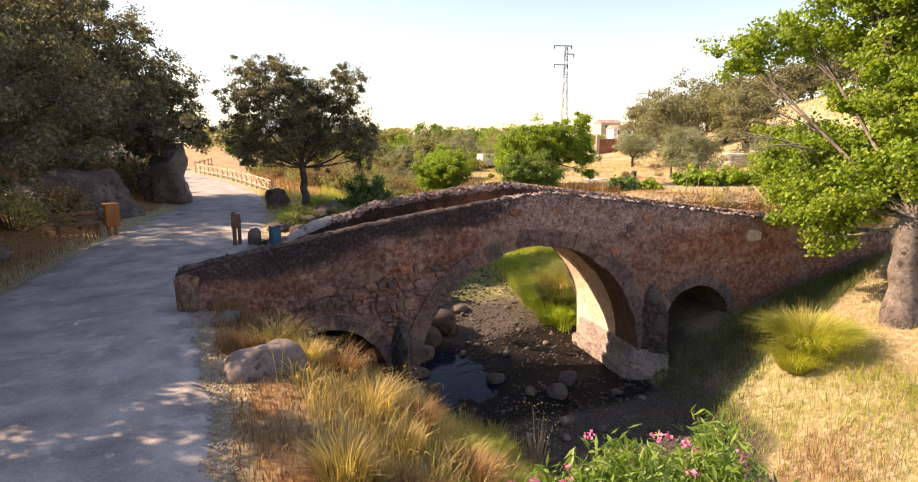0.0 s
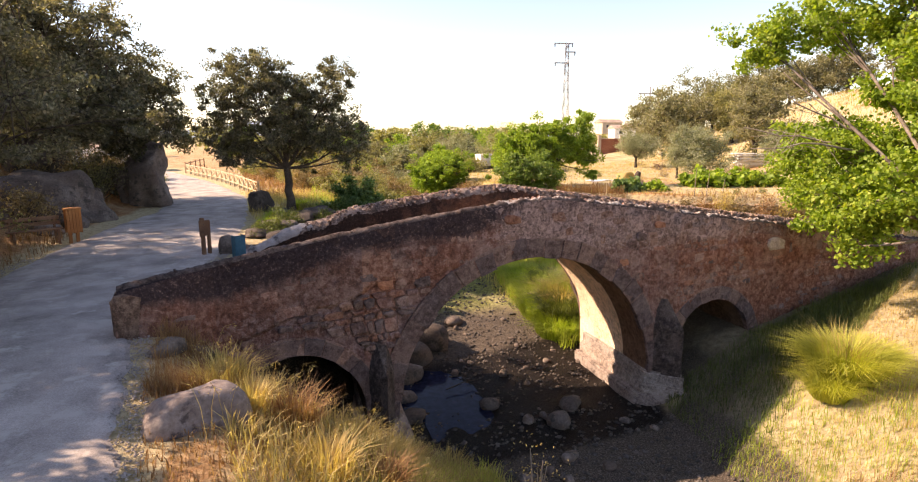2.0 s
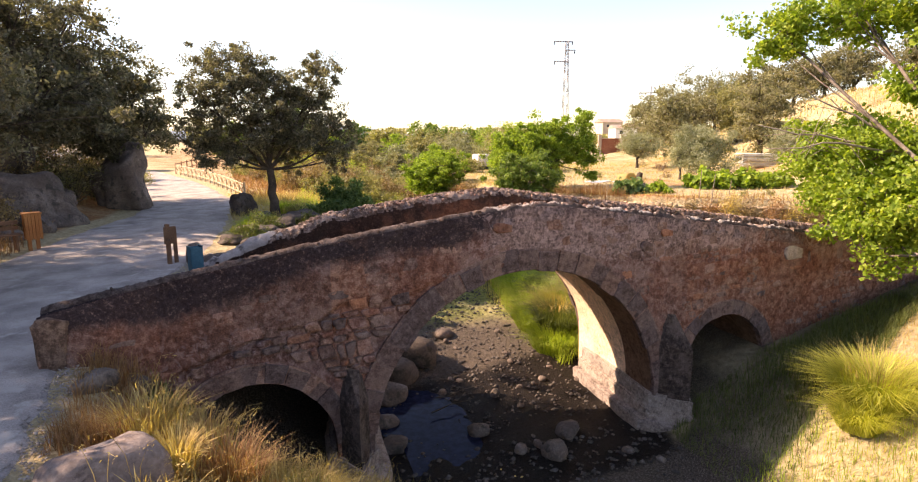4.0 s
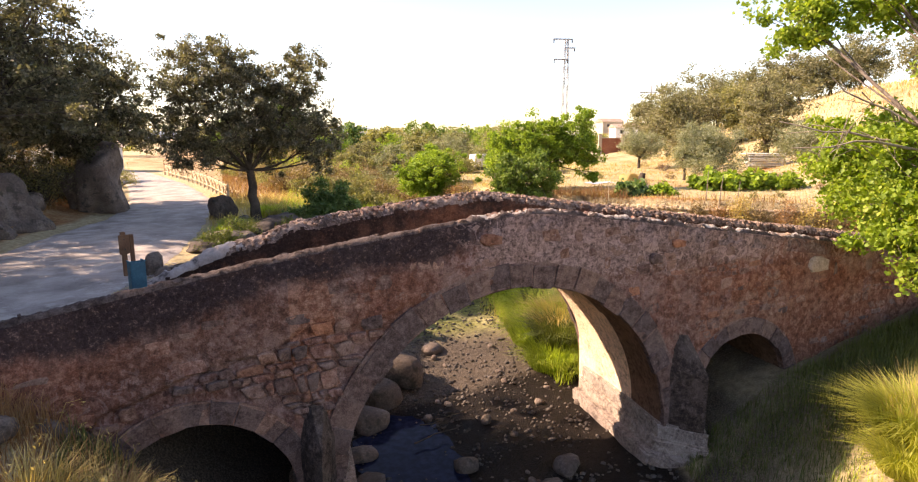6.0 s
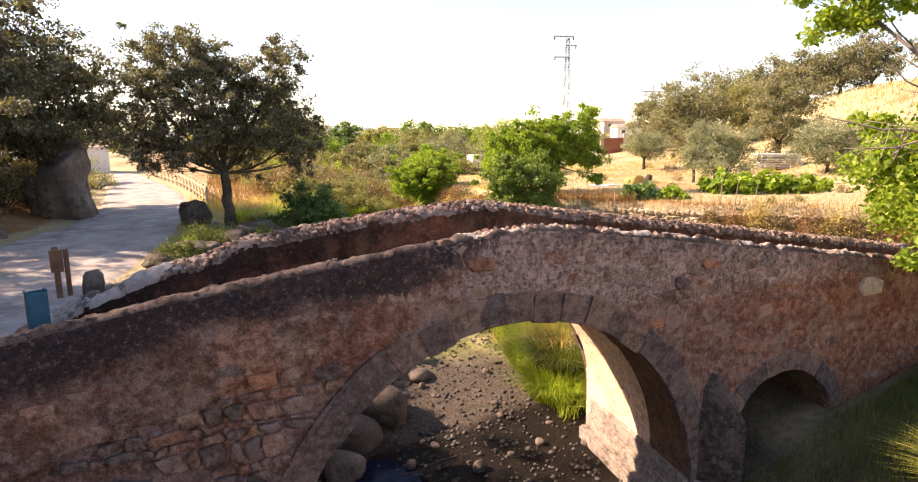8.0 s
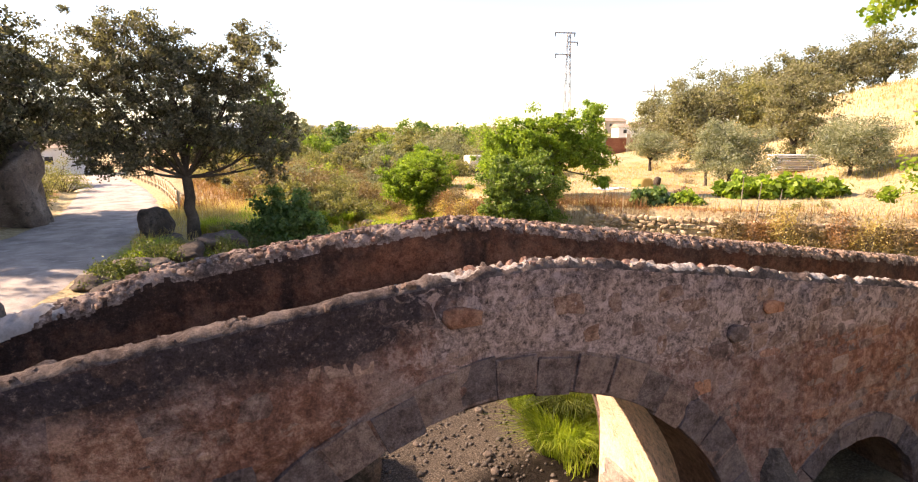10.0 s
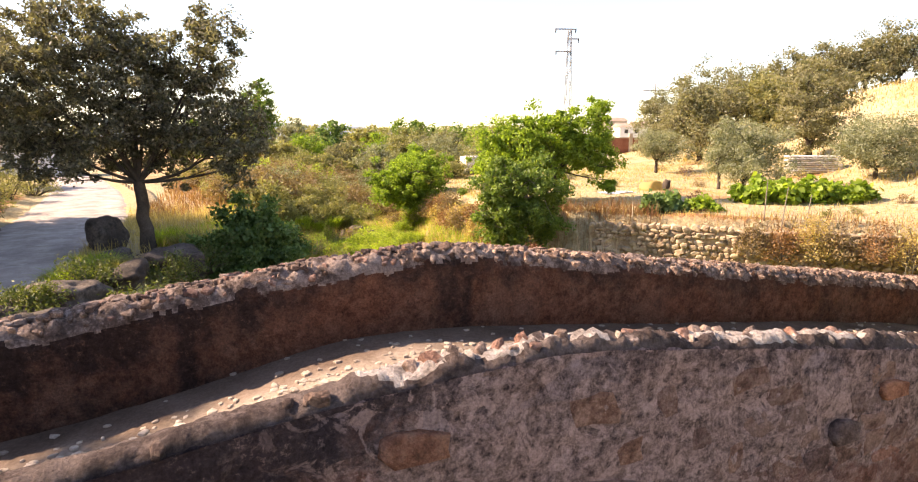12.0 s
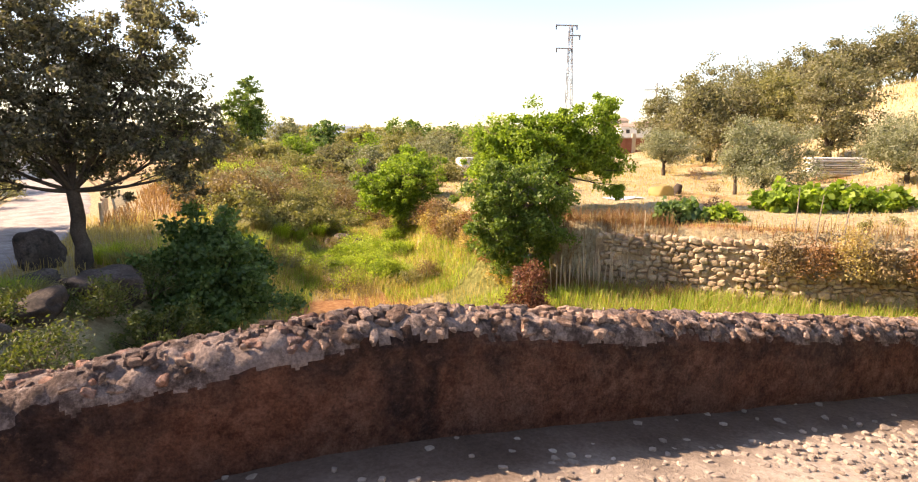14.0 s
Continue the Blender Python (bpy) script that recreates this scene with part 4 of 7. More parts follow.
    inner = 0.36 * sstep(0.75, 0.15, vz + streak) + 0.14 * sstep(0.75, 1.05, vz + streak) + 0.34 * sstep(0.08, 0.25, streak)
    # left end darker: crust plus the shade there, both put into the colour
    inner = inner + 0.26 * sstep(8.2, 5.5, vs[:, 0])
    crust, grey, rust = wall_marks(vs[:, 0], vz)
    inside = np.abs(vs[:, 1] - y_in) < 0.1
    put_marks(me, np.where(inside, inner, crust if y_out < y_in else 0.45), np.where(inside, 0.0, grey), np.where(inside, 0.35, rust))
    return put(name, me, None, bridge, label)


parapet("parapet", NEAR + THICK, NEAR, top_near, LEFT_END, RIGHT_END, 1.0, "parapet wall with a pale lime-mortar rubble top", M_COPING_PALE)
parapet("parapet", FAR - THICK, FAR, top_far, 1.05, RIGHT_END, 6.0, "brown rendered parapet wall with a rubble top", M_PALEROCK)

# end faces of the walls
for x, y0, y1, zt in ((1.1, FAR - THICK - 0.1, FAR + 0.1, 0.62), (LEFT_END, NEAR - 0.42, NEAR + THICK, 0.92), (RIGHT_END, NEAR, NEAR + THICK, 0.3), (RIGHT_END, FAR - THICK, FAR, 0.35)):
    bm = box_bm(0.5, y1 - y0 + 0.06, zt + 1.6, (x + (0.2 if x < 0 else -0.2), (y0 + y1) / 2, (zt - 1.6) / 2 - 0.06), 0.2)
    bmesh.ops.subdivide_edges(bm, edges=bm.edges[:], cuts=3, use_grid_fill=True)
    for v in bm.verts:
        v.co += 0.13 * noise.noise_vector(v.co * 1.9) + 0.05 * noise.noise_vector(v.co * 5.0)
    part("end_pier", bm, M_COPING_DARK if x < 0 else M_STONE, bridge)


def cutwater(x0, x1, tip_x, tip_y, z_cap, z_top):
    """A pointed breakwater before a pier, with a sloping cap and a stepped footing."""
    cw = thing("cutwater", "", "")
    cw.parent = bridge
    for key in ("label", "category"):
        if key in cw:
            del cw[key]
    zs = np.linspace(-5.0, z_cap, 14)
    pts = [(x0, NEAR + 0.1), (x0 + (tip_x - x0) * 0.5, NEAR + (tip_y - NEAR) * 0.55), (tip_x, tip_y), (tip_x + (x1 - tip_x) * 0.5, NEAR + (tip_y - NEAR) * 0.5), (x1, NEAR + 0.1)]
    bm = bmesh.new()
    rings = [[bm.verts.new((px + 0.03 * noise.noise((px, z * 2, 3)), py + 0.03 * noise.noise((z * 2, px, 7)), z)) for px, py in pts] for z in zs]
    for lo, hi in zip(rings[:-1], rings[1:]):
        for q in range(4):
            bm.faces.new((lo[q], lo[q + 1], hi[q + 1], hi[q]))
    apex = [bm.verts.new(((x0 + x1) / 2 + d, NEAR + 0.02, z_top)) for d in (-0.12, 0.12)]
    r = rings[-1]
    bm.faces.new((r[0], r[1], apex[0]))
    bm.faces.new((r[1], r[2], apex[0]))
    bm.faces.new((r[2], apex[1], apex[0]))
    bm.faces.new((r[2], r[3], apex[1]))
    bm.faces.new((r[3], r[4], apex[1]))
    part("pier_body", bm, M_CUTWATER, cw)
    for lift, grow_by in ((-2.78, 0.09), (-3.12, 0.20), (-3.42, 0.42)):
        bm = bmesh.new()
        prof = [(x0 - grow_by + SKEW * 0.9, FAR - 0.3), (x0 - grow_by, NEAR), (tip_x, tip_y - grow_by * 1.2), (x1 + grow_by, NEAR), (x1 + grow_by + SKEW * 0.9, FAR - 0.3)]
        f = bm.faces.new([bm.verts.new((px, py, lift)) for px, py in prof])
        g = bmesh.ops.extrude_face_region(bm, geom=[f])
        bmesh.ops.translate(bm, vec=(0, 0, -1.6), verts=[v for v in g["geom"] if isinstance(v, bmesh.types.BMVert)])
        bmesh.ops.bevel(bm, geom=[e for e in bm.edges if abs(e.verts[0].co.z - lift) < 0.01 and abs(e.verts[1].co.z - lift) < 0.01], offset=0.05, segments=2, affect='EDGES')
        bmesh.ops.subdivide_edges(bm, edges=[e for e in bm.edges if e.calc_length() > 0.5], cuts=6, use_grid_fill=True)
        for v in bm.verts:
            v.co += 0.05 * noise.noise_vector(v.co * 1.6) + 0.02 * noise.noise_vector(v.co * 6.0)
        part("footing", bm, M_FOOTING, cw)


cutwater(12.03, 12.96, 12.62, 13.85, -1.45, -0.65)
cutwater(3.85, 4.61, 4.2, 13.9, -1.55, -0.85)


# ---- trees and shrubs ----
def grow_tree(name, label, place, trunk, crown, clumps, leaves, leaf, aspect, material, bark, seed, radius=0.2, spread=0.55, lean=(0, 0), category="tree", group="", flat=0.7, stout=0.72):
    """trunk: height of the fork; crown: blobs (x, y, z, rx, ry, rz) from the foot; clumps: how many twig ends in all;
    leaves: leaves to a clump; spread: a clump's size in metres."""
    rng = np.random.default_rng(seed)
    tree = thing(name, label, category, place, group)
    fork = np.array([lean[0], lean[1], trunk])
    kk = np.linspace(0, 1, 7)[:, None]
    tp = kk * fork + 0.05 * trunk * 0.3 * rng.normal(size=(7, 3)) * np.array([1, 1, 0]) * (kk > 0)
    tp[0] = (0, 0, -0.35)
    stems = [(tp, radius * np.array([1.5, 1.12, 1.0, 0.95, 0.9, 0.86, 0.8]))]
    vol = np.array([b[3] * b[4] * b[5] for b in crown]) ** 0.8
    ends, twigs = [], []
    for b, share in zip(crown, vol / vol.sum()):
        c, r = np.array(b[:3]), np.array(b[3:])
        # a main limb to the blob's heart, boughs within it, twigs to the clumps
        bend = fork + (c - fork) * 0.5 + np.array([0, 0, -0.12 * np.linalg.norm(c - fork)]) * rng.uniform(-0.3, 1) + rng.normal(size=3) * 0.12 * r.mean()
        q = np.linspace(0, 1, 7)[:, None]
        limb = (1 - q) ** 2 * fork + 2 * q * (1 - q) * bend + q ** 2 * c
        r0 = radius * stout * min(1.0, 0.55 + share)
        stems.append((limb, np.linspace(r0, r0 * 0.4, 7)))
        n = max(3, int(round(clumps * share)))
        u = rng.normal(size=(n, 3))
        u /= np.linalg.norm(u, axis=1)[:, None]
        d = rng.uniform(0.30, 1.06, n) ** 0.55
        tips = c + u * d[:, None] * r * (1 + 0.24 * rng.normal(size=(n, 1))).clip(0.5, 1.5)
        ends.append(tips)
        first = len(stems) - 1
        nb = max(2, n // 7)
        boughs = tips[:nb] * 0.7 + c * 0.3
        for e in boughs:
            s = limb[rng.integers(3, 7)]
            mid = (s + e) / 2 + rng.normal(size=3) * 0.10 * r.mean()
            stems.append((np.stack([s, mid, e]), np.array([r0 * 0.4, r0 * 0.26, r0 * 0.14])))
        for e in tips[nb:]:
            s = boughs[np.argmin(((boughs - e) ** 2).sum(1))] if nb else c
            stems.append((np.stack([s, (s + e) / 2 + rng.normal(size=3) * 0.07, e]), np.array([r0 * 0.16, r0 * 0.10, r0 * 0.05]).clip(0.008)))
        put("limb", tubes(stems[first:first + 1], 7), bark, tree)
        twigs += stems[first + 1:]
    tips = np.concatenate(ends)
    put("trunk", tubes(stems[:1], 12), bark, tree)
    put("twig_mass", tubes(twigs, 5), bark, tree, kind="stuff")
    pick = rng.integers(0, len(tips), leaves * len(tips))
    cl = tips[pick]
    off = rng.normal(size=cl.shape)
    off *= (spread * rng.uniform(0.5, 1.35, len(tips))[pick] * rng.uniform(0.25, 1.0, len(cl)) / (np.linalg.norm(off, axis=1) + 1e-6))[:, None]
    off[:, 2] *= flat
    put("crown", leaf_mesh(cl + off, leaf, aspect, rng), material, tree, kind="stuff")
    return tree


def shrub(name, label, place, size, leaves, leaf, aspect, material, seed, category="bush", group="", clumps=40, bark=None, spread=0.22, lift=0.1):
    """A bush of many stems from one foot. size: rx, ry, height."""
    rng = np.random.default_rng(seed)
    bush = thing(name, label, category, place, group)
    u = rng.normal(size=(clumps, 3))
    u /= np.linalg.norm(u, axis=1)[:, None]
    u[:, 2] = np.abs(u[:, 2])
    d = rng.uniform(0.3, 1.0, clumps) ** 0.5
    tips = u * d[:, None] * np.array(size) * (1 + 0.15 * rng.normal(size=(clumps, 1)))
    tips[:, 2] = tips[:, 2] * (1 - lift) + lift * size[2]
    stems = []
    for e in tips:
        foot = np.array([e[0] * 0.12, e[1] * 0.12, -0.15])
        stems.append((np.stack([foot, (foot + e) / 2 + np.array([0, 0, 0.12 * size[2]]) * rng.uniform(0, 1) , e]), np.array([0.02, 0.014, 0.006]) * (0.6 + 0.35 * size[2])))
    put("stem_mass", tubes(stems, 4), bark or M_BARK, bush, kind="stuff")
    m = spread * max(size)
    cl = tips[rng.integers(0, clumps, leaves)] + rng.normal(size=(leaves, 3)) * m * np.array([0.6, 0.6, 0.5])
    cl[:, 2] = np.maximum(cl[:, 2], 0.02)
    put("foliage", leaf_mesh(cl, leaf, aspect, rng), material, bush, kind="stuff")
    return bush


def at_ground(x, y, dz=0.0):
    return (x, y, float(land(x, y)) + dz)


# the holm oak by the track
grow_tree("holm_oak", "dark evergreen holm oak with a spreading crown beside the track", (4.3, 32.9, 0.0), 2.3,
          [(-1.9, 0.5, 6.9, 1.5, 1.7, 1.3), (-0.6, 0.9, 6.9, 1.2, 1.3, 1.1), (-2.6, 0.3, 5.4, 1.5, 1.7, 1.3), (-0.4, 0.2, 5.3, 1.9, 1.9, 1.5), (1.9, -0.3, 6.0, 1.3, 1.5, 1.3), (2.5, -0.7, 7.1, 0.9, 1.0, 0.7), (1.5, -0.4, 4.5, 1.7, 1.6, 1.2), (2.8, -0.9, 3.9, 1.3, 1.4, 1.1), (2.8, -1.0, 2.8, 0.9, 1.0, 0.7), (-2.9, 0.9, 3.9, 1.4, 1.5, 1.0), (-2.3, 0.2, 2.9, 1.3, 1.4, 0.7), (-0.8, -0.5, 3.9, 1.7, 1.5, 0.9), (0.6, 0.7, 3.3, 1.3, 1.3, 0.9), (-1.0, 1.2, 3.1, 1.2, 1.0, 0.6), (0.6, 0.1, 6.0, 1.0, 1.2, 0.9)],
          780, 92, 0.125, 0.5, M_OAK, M_BARK, 11, 0.21, 0.38, lean=(-0.15, 0.1), stout=0.5)
# oaks on the rocky slope
# those below y 16 stand unseen, added to shade the near track
LEFT_OAKS = (((-7.2, 39.8), 10.6, 5.0, 21), ((-3.8, 42.0), 9.0, 3.5, 35), ((-12.0, 43.0), 9.6, 4.6, 36), ((-6.4, 36.2), 11.0, 3.7, 37), ((-9.4, 14.6), 7.0, 3.4, 38), ((-17.0, 30.0), 10.0, 4.6, 22), ((-7.6, 23.4), 11.0, 4.7, 23), ((-8.6, 18.6), 9.6, 4.3, 24), ((-13.0, 66.0), 7.6, 2.8, 25), ((-14.5, 38.0), 8.4, 4.8, 26), ((-15.0, 25.0), 8.0, 4.4, 27), ((-23.0, 50.0), 8.0, 4.0, 28), ((-15.5, 11.5), 8.0, 4.2, 29), ((-10.0, 5.5), 7.6, 3.8, 30), ((-9.6, 10.8), 7.6, 3.6, 33), ((-10.5, 0.5), 7.6, 3.8, 34))
for (x, y), h, r, s in LEFT_OAKS:
    grow_tree("holm_oak", "dark evergreen holm oak on the shaded rocky slope", at_ground(x, y), h * 0.30,
              [(-r * 0.45, -0.1 * r, h * 0.60, r * 0.62, r * 0.6, h * 0.24), (r * 0.4, 0.2 * r, h * 0.66, r * 0.6, r * 0.6, h * 0.22), (0.1, -0.3 * r, h * 0.42, r * 0.95, r * 0.85, h * 0.18), (0, 0.1, h * 0.80, r * 0.55, r * 0.5, h * 0.18), (0.2 * r, 0.5 * r, h * 0.42, r * 0.9, r * 0.6, h * 0.16)],
              330, 210 if 13 < y < 25 else 85, 0.135 if 13 < y < 25 else 0.20, 0.5, M_OAK, M_BARK, s, 0.28, 0.62, group="oaks on the rocky slope")

# the poplar on the right bank
POP = at_ground(18.05, 10.4)
POP_CROWN = ((17.6, 16.4, 6.9, 1.1, 1.1, 0.8), (18.8, 15.0, 7.3, 1.3, 1.5, 0.8), (18.5, 13.7, 3.3, 0.9, 1.1, 0.8), (17.4, 13.2, 1.9, 0.8, 1.0, 0.8), (17.7, 12.6, 0.8, 0.5, 0.6, 0.5), (18.6, 13.2, 1.7, 1.2, 1.3, 1.0), (19.0, 12.4, 5.2, 1.3, 1.6, 1.0), (20.0, 11.8, 7.4, 2.2, 2.4, 1.6), (20.4, 12.0, 3.4, 1.8, 1.8, 1.5), (19.2, 12.8, 9.0, 2.2, 2.1, 1.2), (17.9, 12.0, 2.5, 1.1, 1.1, 0.9), (18.4, 10.7, 3.3, 1.3, 1.1, 0.9), (18.9, 10.8, 5.0, 1.6, 1.4, 1.3), (19.4, 11.6, 2.4, 1.1, 1.1, 0.7), (19.2, 15.2, 3.0, 1.2, 1.2, 0.9), (20.0, 14.9, 2.5, 1.5, 1.4, 1.1), (20.8, 16.2, 3.2, 1.7, 1.5, 1.3))
poplar = grow_tree("poplar_tree", "tall poplar with sunlit yellow-green leaves and pale fissured bark", POP, 3.0,
                   [(x - POP[0], y - POP[1], z - POP[2], rx, ry, rz) for x, y, z, rx, ry, rz in POP_CROWN],
                   1150, 95, 0.125, 0.85, M_POPLAR, M_POPBARK, 31, 0.40, 0.48, lean=(0.05, 0.05), stout=0.30)
# a dead pale branch of the poplar reaching out over the garden side
rng = np.random.default_rng(5)
base = np.array([19.0, 13.0, 3.4])
dead = []
for end in ((15.6, 15.2, 4.2), (16.6, 14.6, 5.2), (15.2, 14.2, 3.6)):
    q = np.linspace(0, 1, 8)[:, None]
    dead.append((base + (np.array(end) - base) * q + 0.12 * rng.normal(size=(8, 3)) * q, np.linspace(0.05, 0.012, 8)))
    for k in range(6):
        s = base + (np.array(end) - base) * rng.uniform(0.4, 1.0)
        dead.append((np.stack([s, s + rng.normal(size=3) * 0.25, s + rng.normal(size=3) * 0.5]), np.array([0.014, 0.01, 0.005])))
me = tubes(dead, 5)
me.transform(Matrix.Translation([-v for v in POP]))
put("dead_branch", me, M_TWIG, poplar, "bare grey dead branch")


def round_tree(name, label, x, y, h, w, material, seed, leaf=0.16, aspect=0.5, trunk=0.25, clumps=90, leaves=80, bark=None, group="", spread=0.13, z=None):
    """A bushy tree h high and w wide."""
    r = w / 2
    g = at_ground(x, y) if z is None else (x, y, z)
    t = h * trunk
    c = h - t
    return grow_tree(name, label, g, t,
                     [(-r * 0.35, 0.1 * r, t + c * 0.42, r * 0.62, r * 0.62, c * 0.36), (r * 0.38, -0.15 * r, t + c * 0.50, r * 0.60, r * 0.62, c * 0.36), (0.05 * r, 0.2 * r, t + c * 0.66, r * 0.6, r * 0.6, c * 0.32), (0, -0.3 * r, t + c * 0.22, r * 0.75, r * 0.6, c * 0.22)],
                     clumps, leaves, leaf, aspect, material, bark or M_BARK, seed, 0.035 * h, spread * w + 0.1, group=group)


# ---- the garden terrace ----
round_tree("olive_tree", "silver-green olive tree on dry grass in the garden", 39.1, 49.5, 3.8, 4.6, M_OLIVE, 41, 0.17, 0.32, 0.24, 90, 130)
round_tree("olive_tree", "broad silver-green olive tree with several stems", 34.7, 36.8, 4.0, 5.2, M_OLIVE, 42, 0.15, 0.32, 0.12, 130, 190)
round_tree("olive_tree", "silver-green olive tree beside the raised beds", 40.2, 33.0, 3.5, 4.8, M_OLIVE, 43, 0.15, 0.32, 0.16, 130, 170)
round_tree("olive_tree", "young silver-green olive tree on dry grass", 33.2, 37.2, 2.6, 1.6, M_OLIVE, 44, 0.12, 0.3, 0.4, 40, 60)
round_tree("carob_tree", "dark glossy evergreen tree at the foot of the hill", 45.5, 41.2, 6.8, 5.4, M_HILLOAK, 45, 0.2, 0.5, 0.12, 120, 120)
round_tree("carob_tree", "mottled olive-brown tree at the foot of the hill", 48.1, 54.2, 7.6, 8.4, M_HILLOAK, 46, 0.24, 0.5, 0.1, 190, 110)
round_tree("carob_tree", "mottled olive-brown tree at the foot of the hill", 53.0, 51.0, 6.6, 6.0, M_SCRUB, 47, 0.22, 0.5, 0.1, 140, 100)
HILL_OAKS = ((60.5, 74.6, 6.2, 6.5), (66.7, 72.9, 7.5, 8.4), (71.9, 70.9, 7.4, 8.4), (63.0, 64.0, 5.0, 6.0), (68.3, 61.6, 5.6, 6.4), (69.5, 57.8, 6.0, 6.6), (73.0, 56.4, 5.6, 6.2), (76.4, 55.1, 6.6, 6.4), (80.0, 50.0, 6.0, 6.0), (58.0, 66.0, 4.6, 6.2), (84.0, 47.0, 7.0, 7.0))
for k, (x, y, h, w) in enumerate(HILL_OAKS):
    round_tree("hill_oak", "grey-green holm oak on the dry hillside skyline", x, y, h * (1.25 if x < 69 else 1.0), w * 1.05, M_HILLOAK, 60 + k, 0.27, 0.55, 0.12, 120, 70, group="oaks along the hill")

# trees at the terrace's corner
grow_tree("mulberry_tree", "bright green leafy tree at the corner of the terrace", (22.3, 37.0, 0.4), 1.7,
          [(-2.0, 0.9, 3.0, 1.5, 1.4, 1.2), (-0.4, 0.2, 3.4, 1.6, 1.5, 1.2), (1.4, -0.4, 3.6, 1.3, 1.3, 1.1), (1.9, -0.6, 4.6, 0.7, 0.7, 0.6), (1.9, -0.6, 2.4, 1.2, 1.1, 0.9), (-2.5, 0.9, 1.7, 1.2, 1.1, 0.9), (-0.9, 0.2, 1.8, 1.5, 1.2, 1.0), (0.6, 0.2, 2.5, 1.4, 1.2, 1.0), (2.5, -0.8, 1.2, 0.45, 0.5, 0.8), (-1.4, -0.2, 2.5, 1.4, 1.2, 1.0)],
          520, 95, 0.14, 0.65, M_MULBERRY, M_BARK, 51, 0.14, 0.42, stout=0.5)
grow_tree("bay_tree", "dense green broad-leaved tree leaning over the terrace wall", (18.3, 33.4, -1.5), 1.4,
          [(0.1, 0.1, 2.7, 1.7, 1.4, 1.5), (-0.7, 0, 3.4, 1.2, 1.0, 0.9), (0.5, -0.2, 1.7, 1.3, 1.1, 0.9), (-0.8, -0.2, 2.0, 1.1, 1.0, 0.9), (0.1, -0.1, 1.0, 1.2, 1.0, 0.8)],
          330, 110, 0.15, 0.5, M_BAY, M_TWIG, 52, 0.12, 0.36)
grow_tree("orange_tree", "round bright green orange tree above the stream bank", (17.9, 47.5, -0.9), 0.5,
          [(0, 0, 2.0, 2.3, 2.0, 1.5), (0.6, 0, 2.7, 1.6, 1.5, 1.0), (-1.0, 0, 1.5, 1.6, 1.4, 1.1), (0.6, -0.4, 0.9, 1.8, 1.4, 0.9), (-0.6, -0.5, 0.7, 1.3, 1.0, 0.7)], 360, 90, 0.15, 0.6, M_MULBERRY, M_BARK, 53, 0.12, 0.42)
round_tree("fruit_tree", "pale olive-green feathery tree on the garden's edge", 26.5, 52.0, 4.8, 6.0, M_SCRUB, 54, 0.15, 0.35, 0.15, 110, 100)
round_tree("fruit_tree", "yellow-green leafy tree beside the bank", 23.0, 45.5, 3.2, 3.4, M_CITRUS, 55, 0.16, 0.5, 0.15, 80, 100)
round_tree("olive_tree", "silver-grey olive tree among green trees", 25.3, 64.0, 3.6, 5.6, M_OLIVE, 56, 0.2, 0.3, 0.15, 80, 90)

# the far line of trees
FAR_TREES = ((21.5, 95.9, 6.6, 5.6, 0), (25.1, 88.8, 5.6, 7.0, 1), (28.5, 82.1, 6.0, 7.4, 2), (40.3, 104.7, 6.0, 6.5, 1), (32.7, 76.0, 5.2, 7.2, 2), (36.5, 80.0, 5.0, 6.5, 2), (42.0, 86.0, 5.2, 8.0, 1), (18.5, 119.0, 7.4, 6.0, 3), (24.0, 121.0, 5.5, 6.0, 1), (47.0, 92.0, 5.4, 7.0, 2), (8.0, 84.0, 5.5, 5.5, 1), (3.5, 92.0, 6.0, 6.0, 2), (33.0, 66.0, 4.6, 6.0, 2), (38.0, 70.0, 4.8, 5.5, 1))
for k, (x, y, h, w, kind) in enumerate(FAR_TREES):
    round_tree("field_tree", ("dark green rounded tree in the far fields", "grey-green oak in the far fields", "bright green tree in the far fields", "pale grey-green tree in the far fields")[kind], x, y, h, w, (M_FIG, M_SCRUB, M_BAY, M_OLIVE)[kind], 80 + k, 0.34, 0.6, 0.12, 70, 70, group="trees in the far fields", z=0.0)
HEDGE = ((15.5, 84.0, 4.2, 6.0, 0), (19.5, 80.0, 4.4, 6.0, 1), (23.0, 76.0, 4.2, 5.5, 2), (21.5, 58.5, 3.0, 4.0, 0), (28.5, 70.0, 4.4, 5.5, 1), (30.0, 60.0, 3.8, 5.0, 2), (12.5, 80.0, 3.6, 5.0, 3), (24.5, 84.0, 4.8, 6.0, 0), (21.0, 66.0, 3.4, 4.6, 1), (33.5, 71.0, 4.6, 6.0, 0), (17.0, 72.0, 3.0, 4.4, 3), (27.0, 78.0, 4.6, 6.0, 3))
for k, (x, y, h, w, kind) in enumerate(HEDGE):
    round_tree("field_tree", ("yellow-green leafy tree at the edge of the fields", "grey-green bushy tree at the edge of the fields", "silver-grey olive at the edge of the fields", "brown-green bushy tree at the edge of the fields")[kind], x, y, h, w, (M_CITRUS, M_HILLOAK, M_OLIVE, M_SCRUB)[kind], 700 + k, 0.24, 0.55, 0.06, 80, 90, group="trees in the far fields")
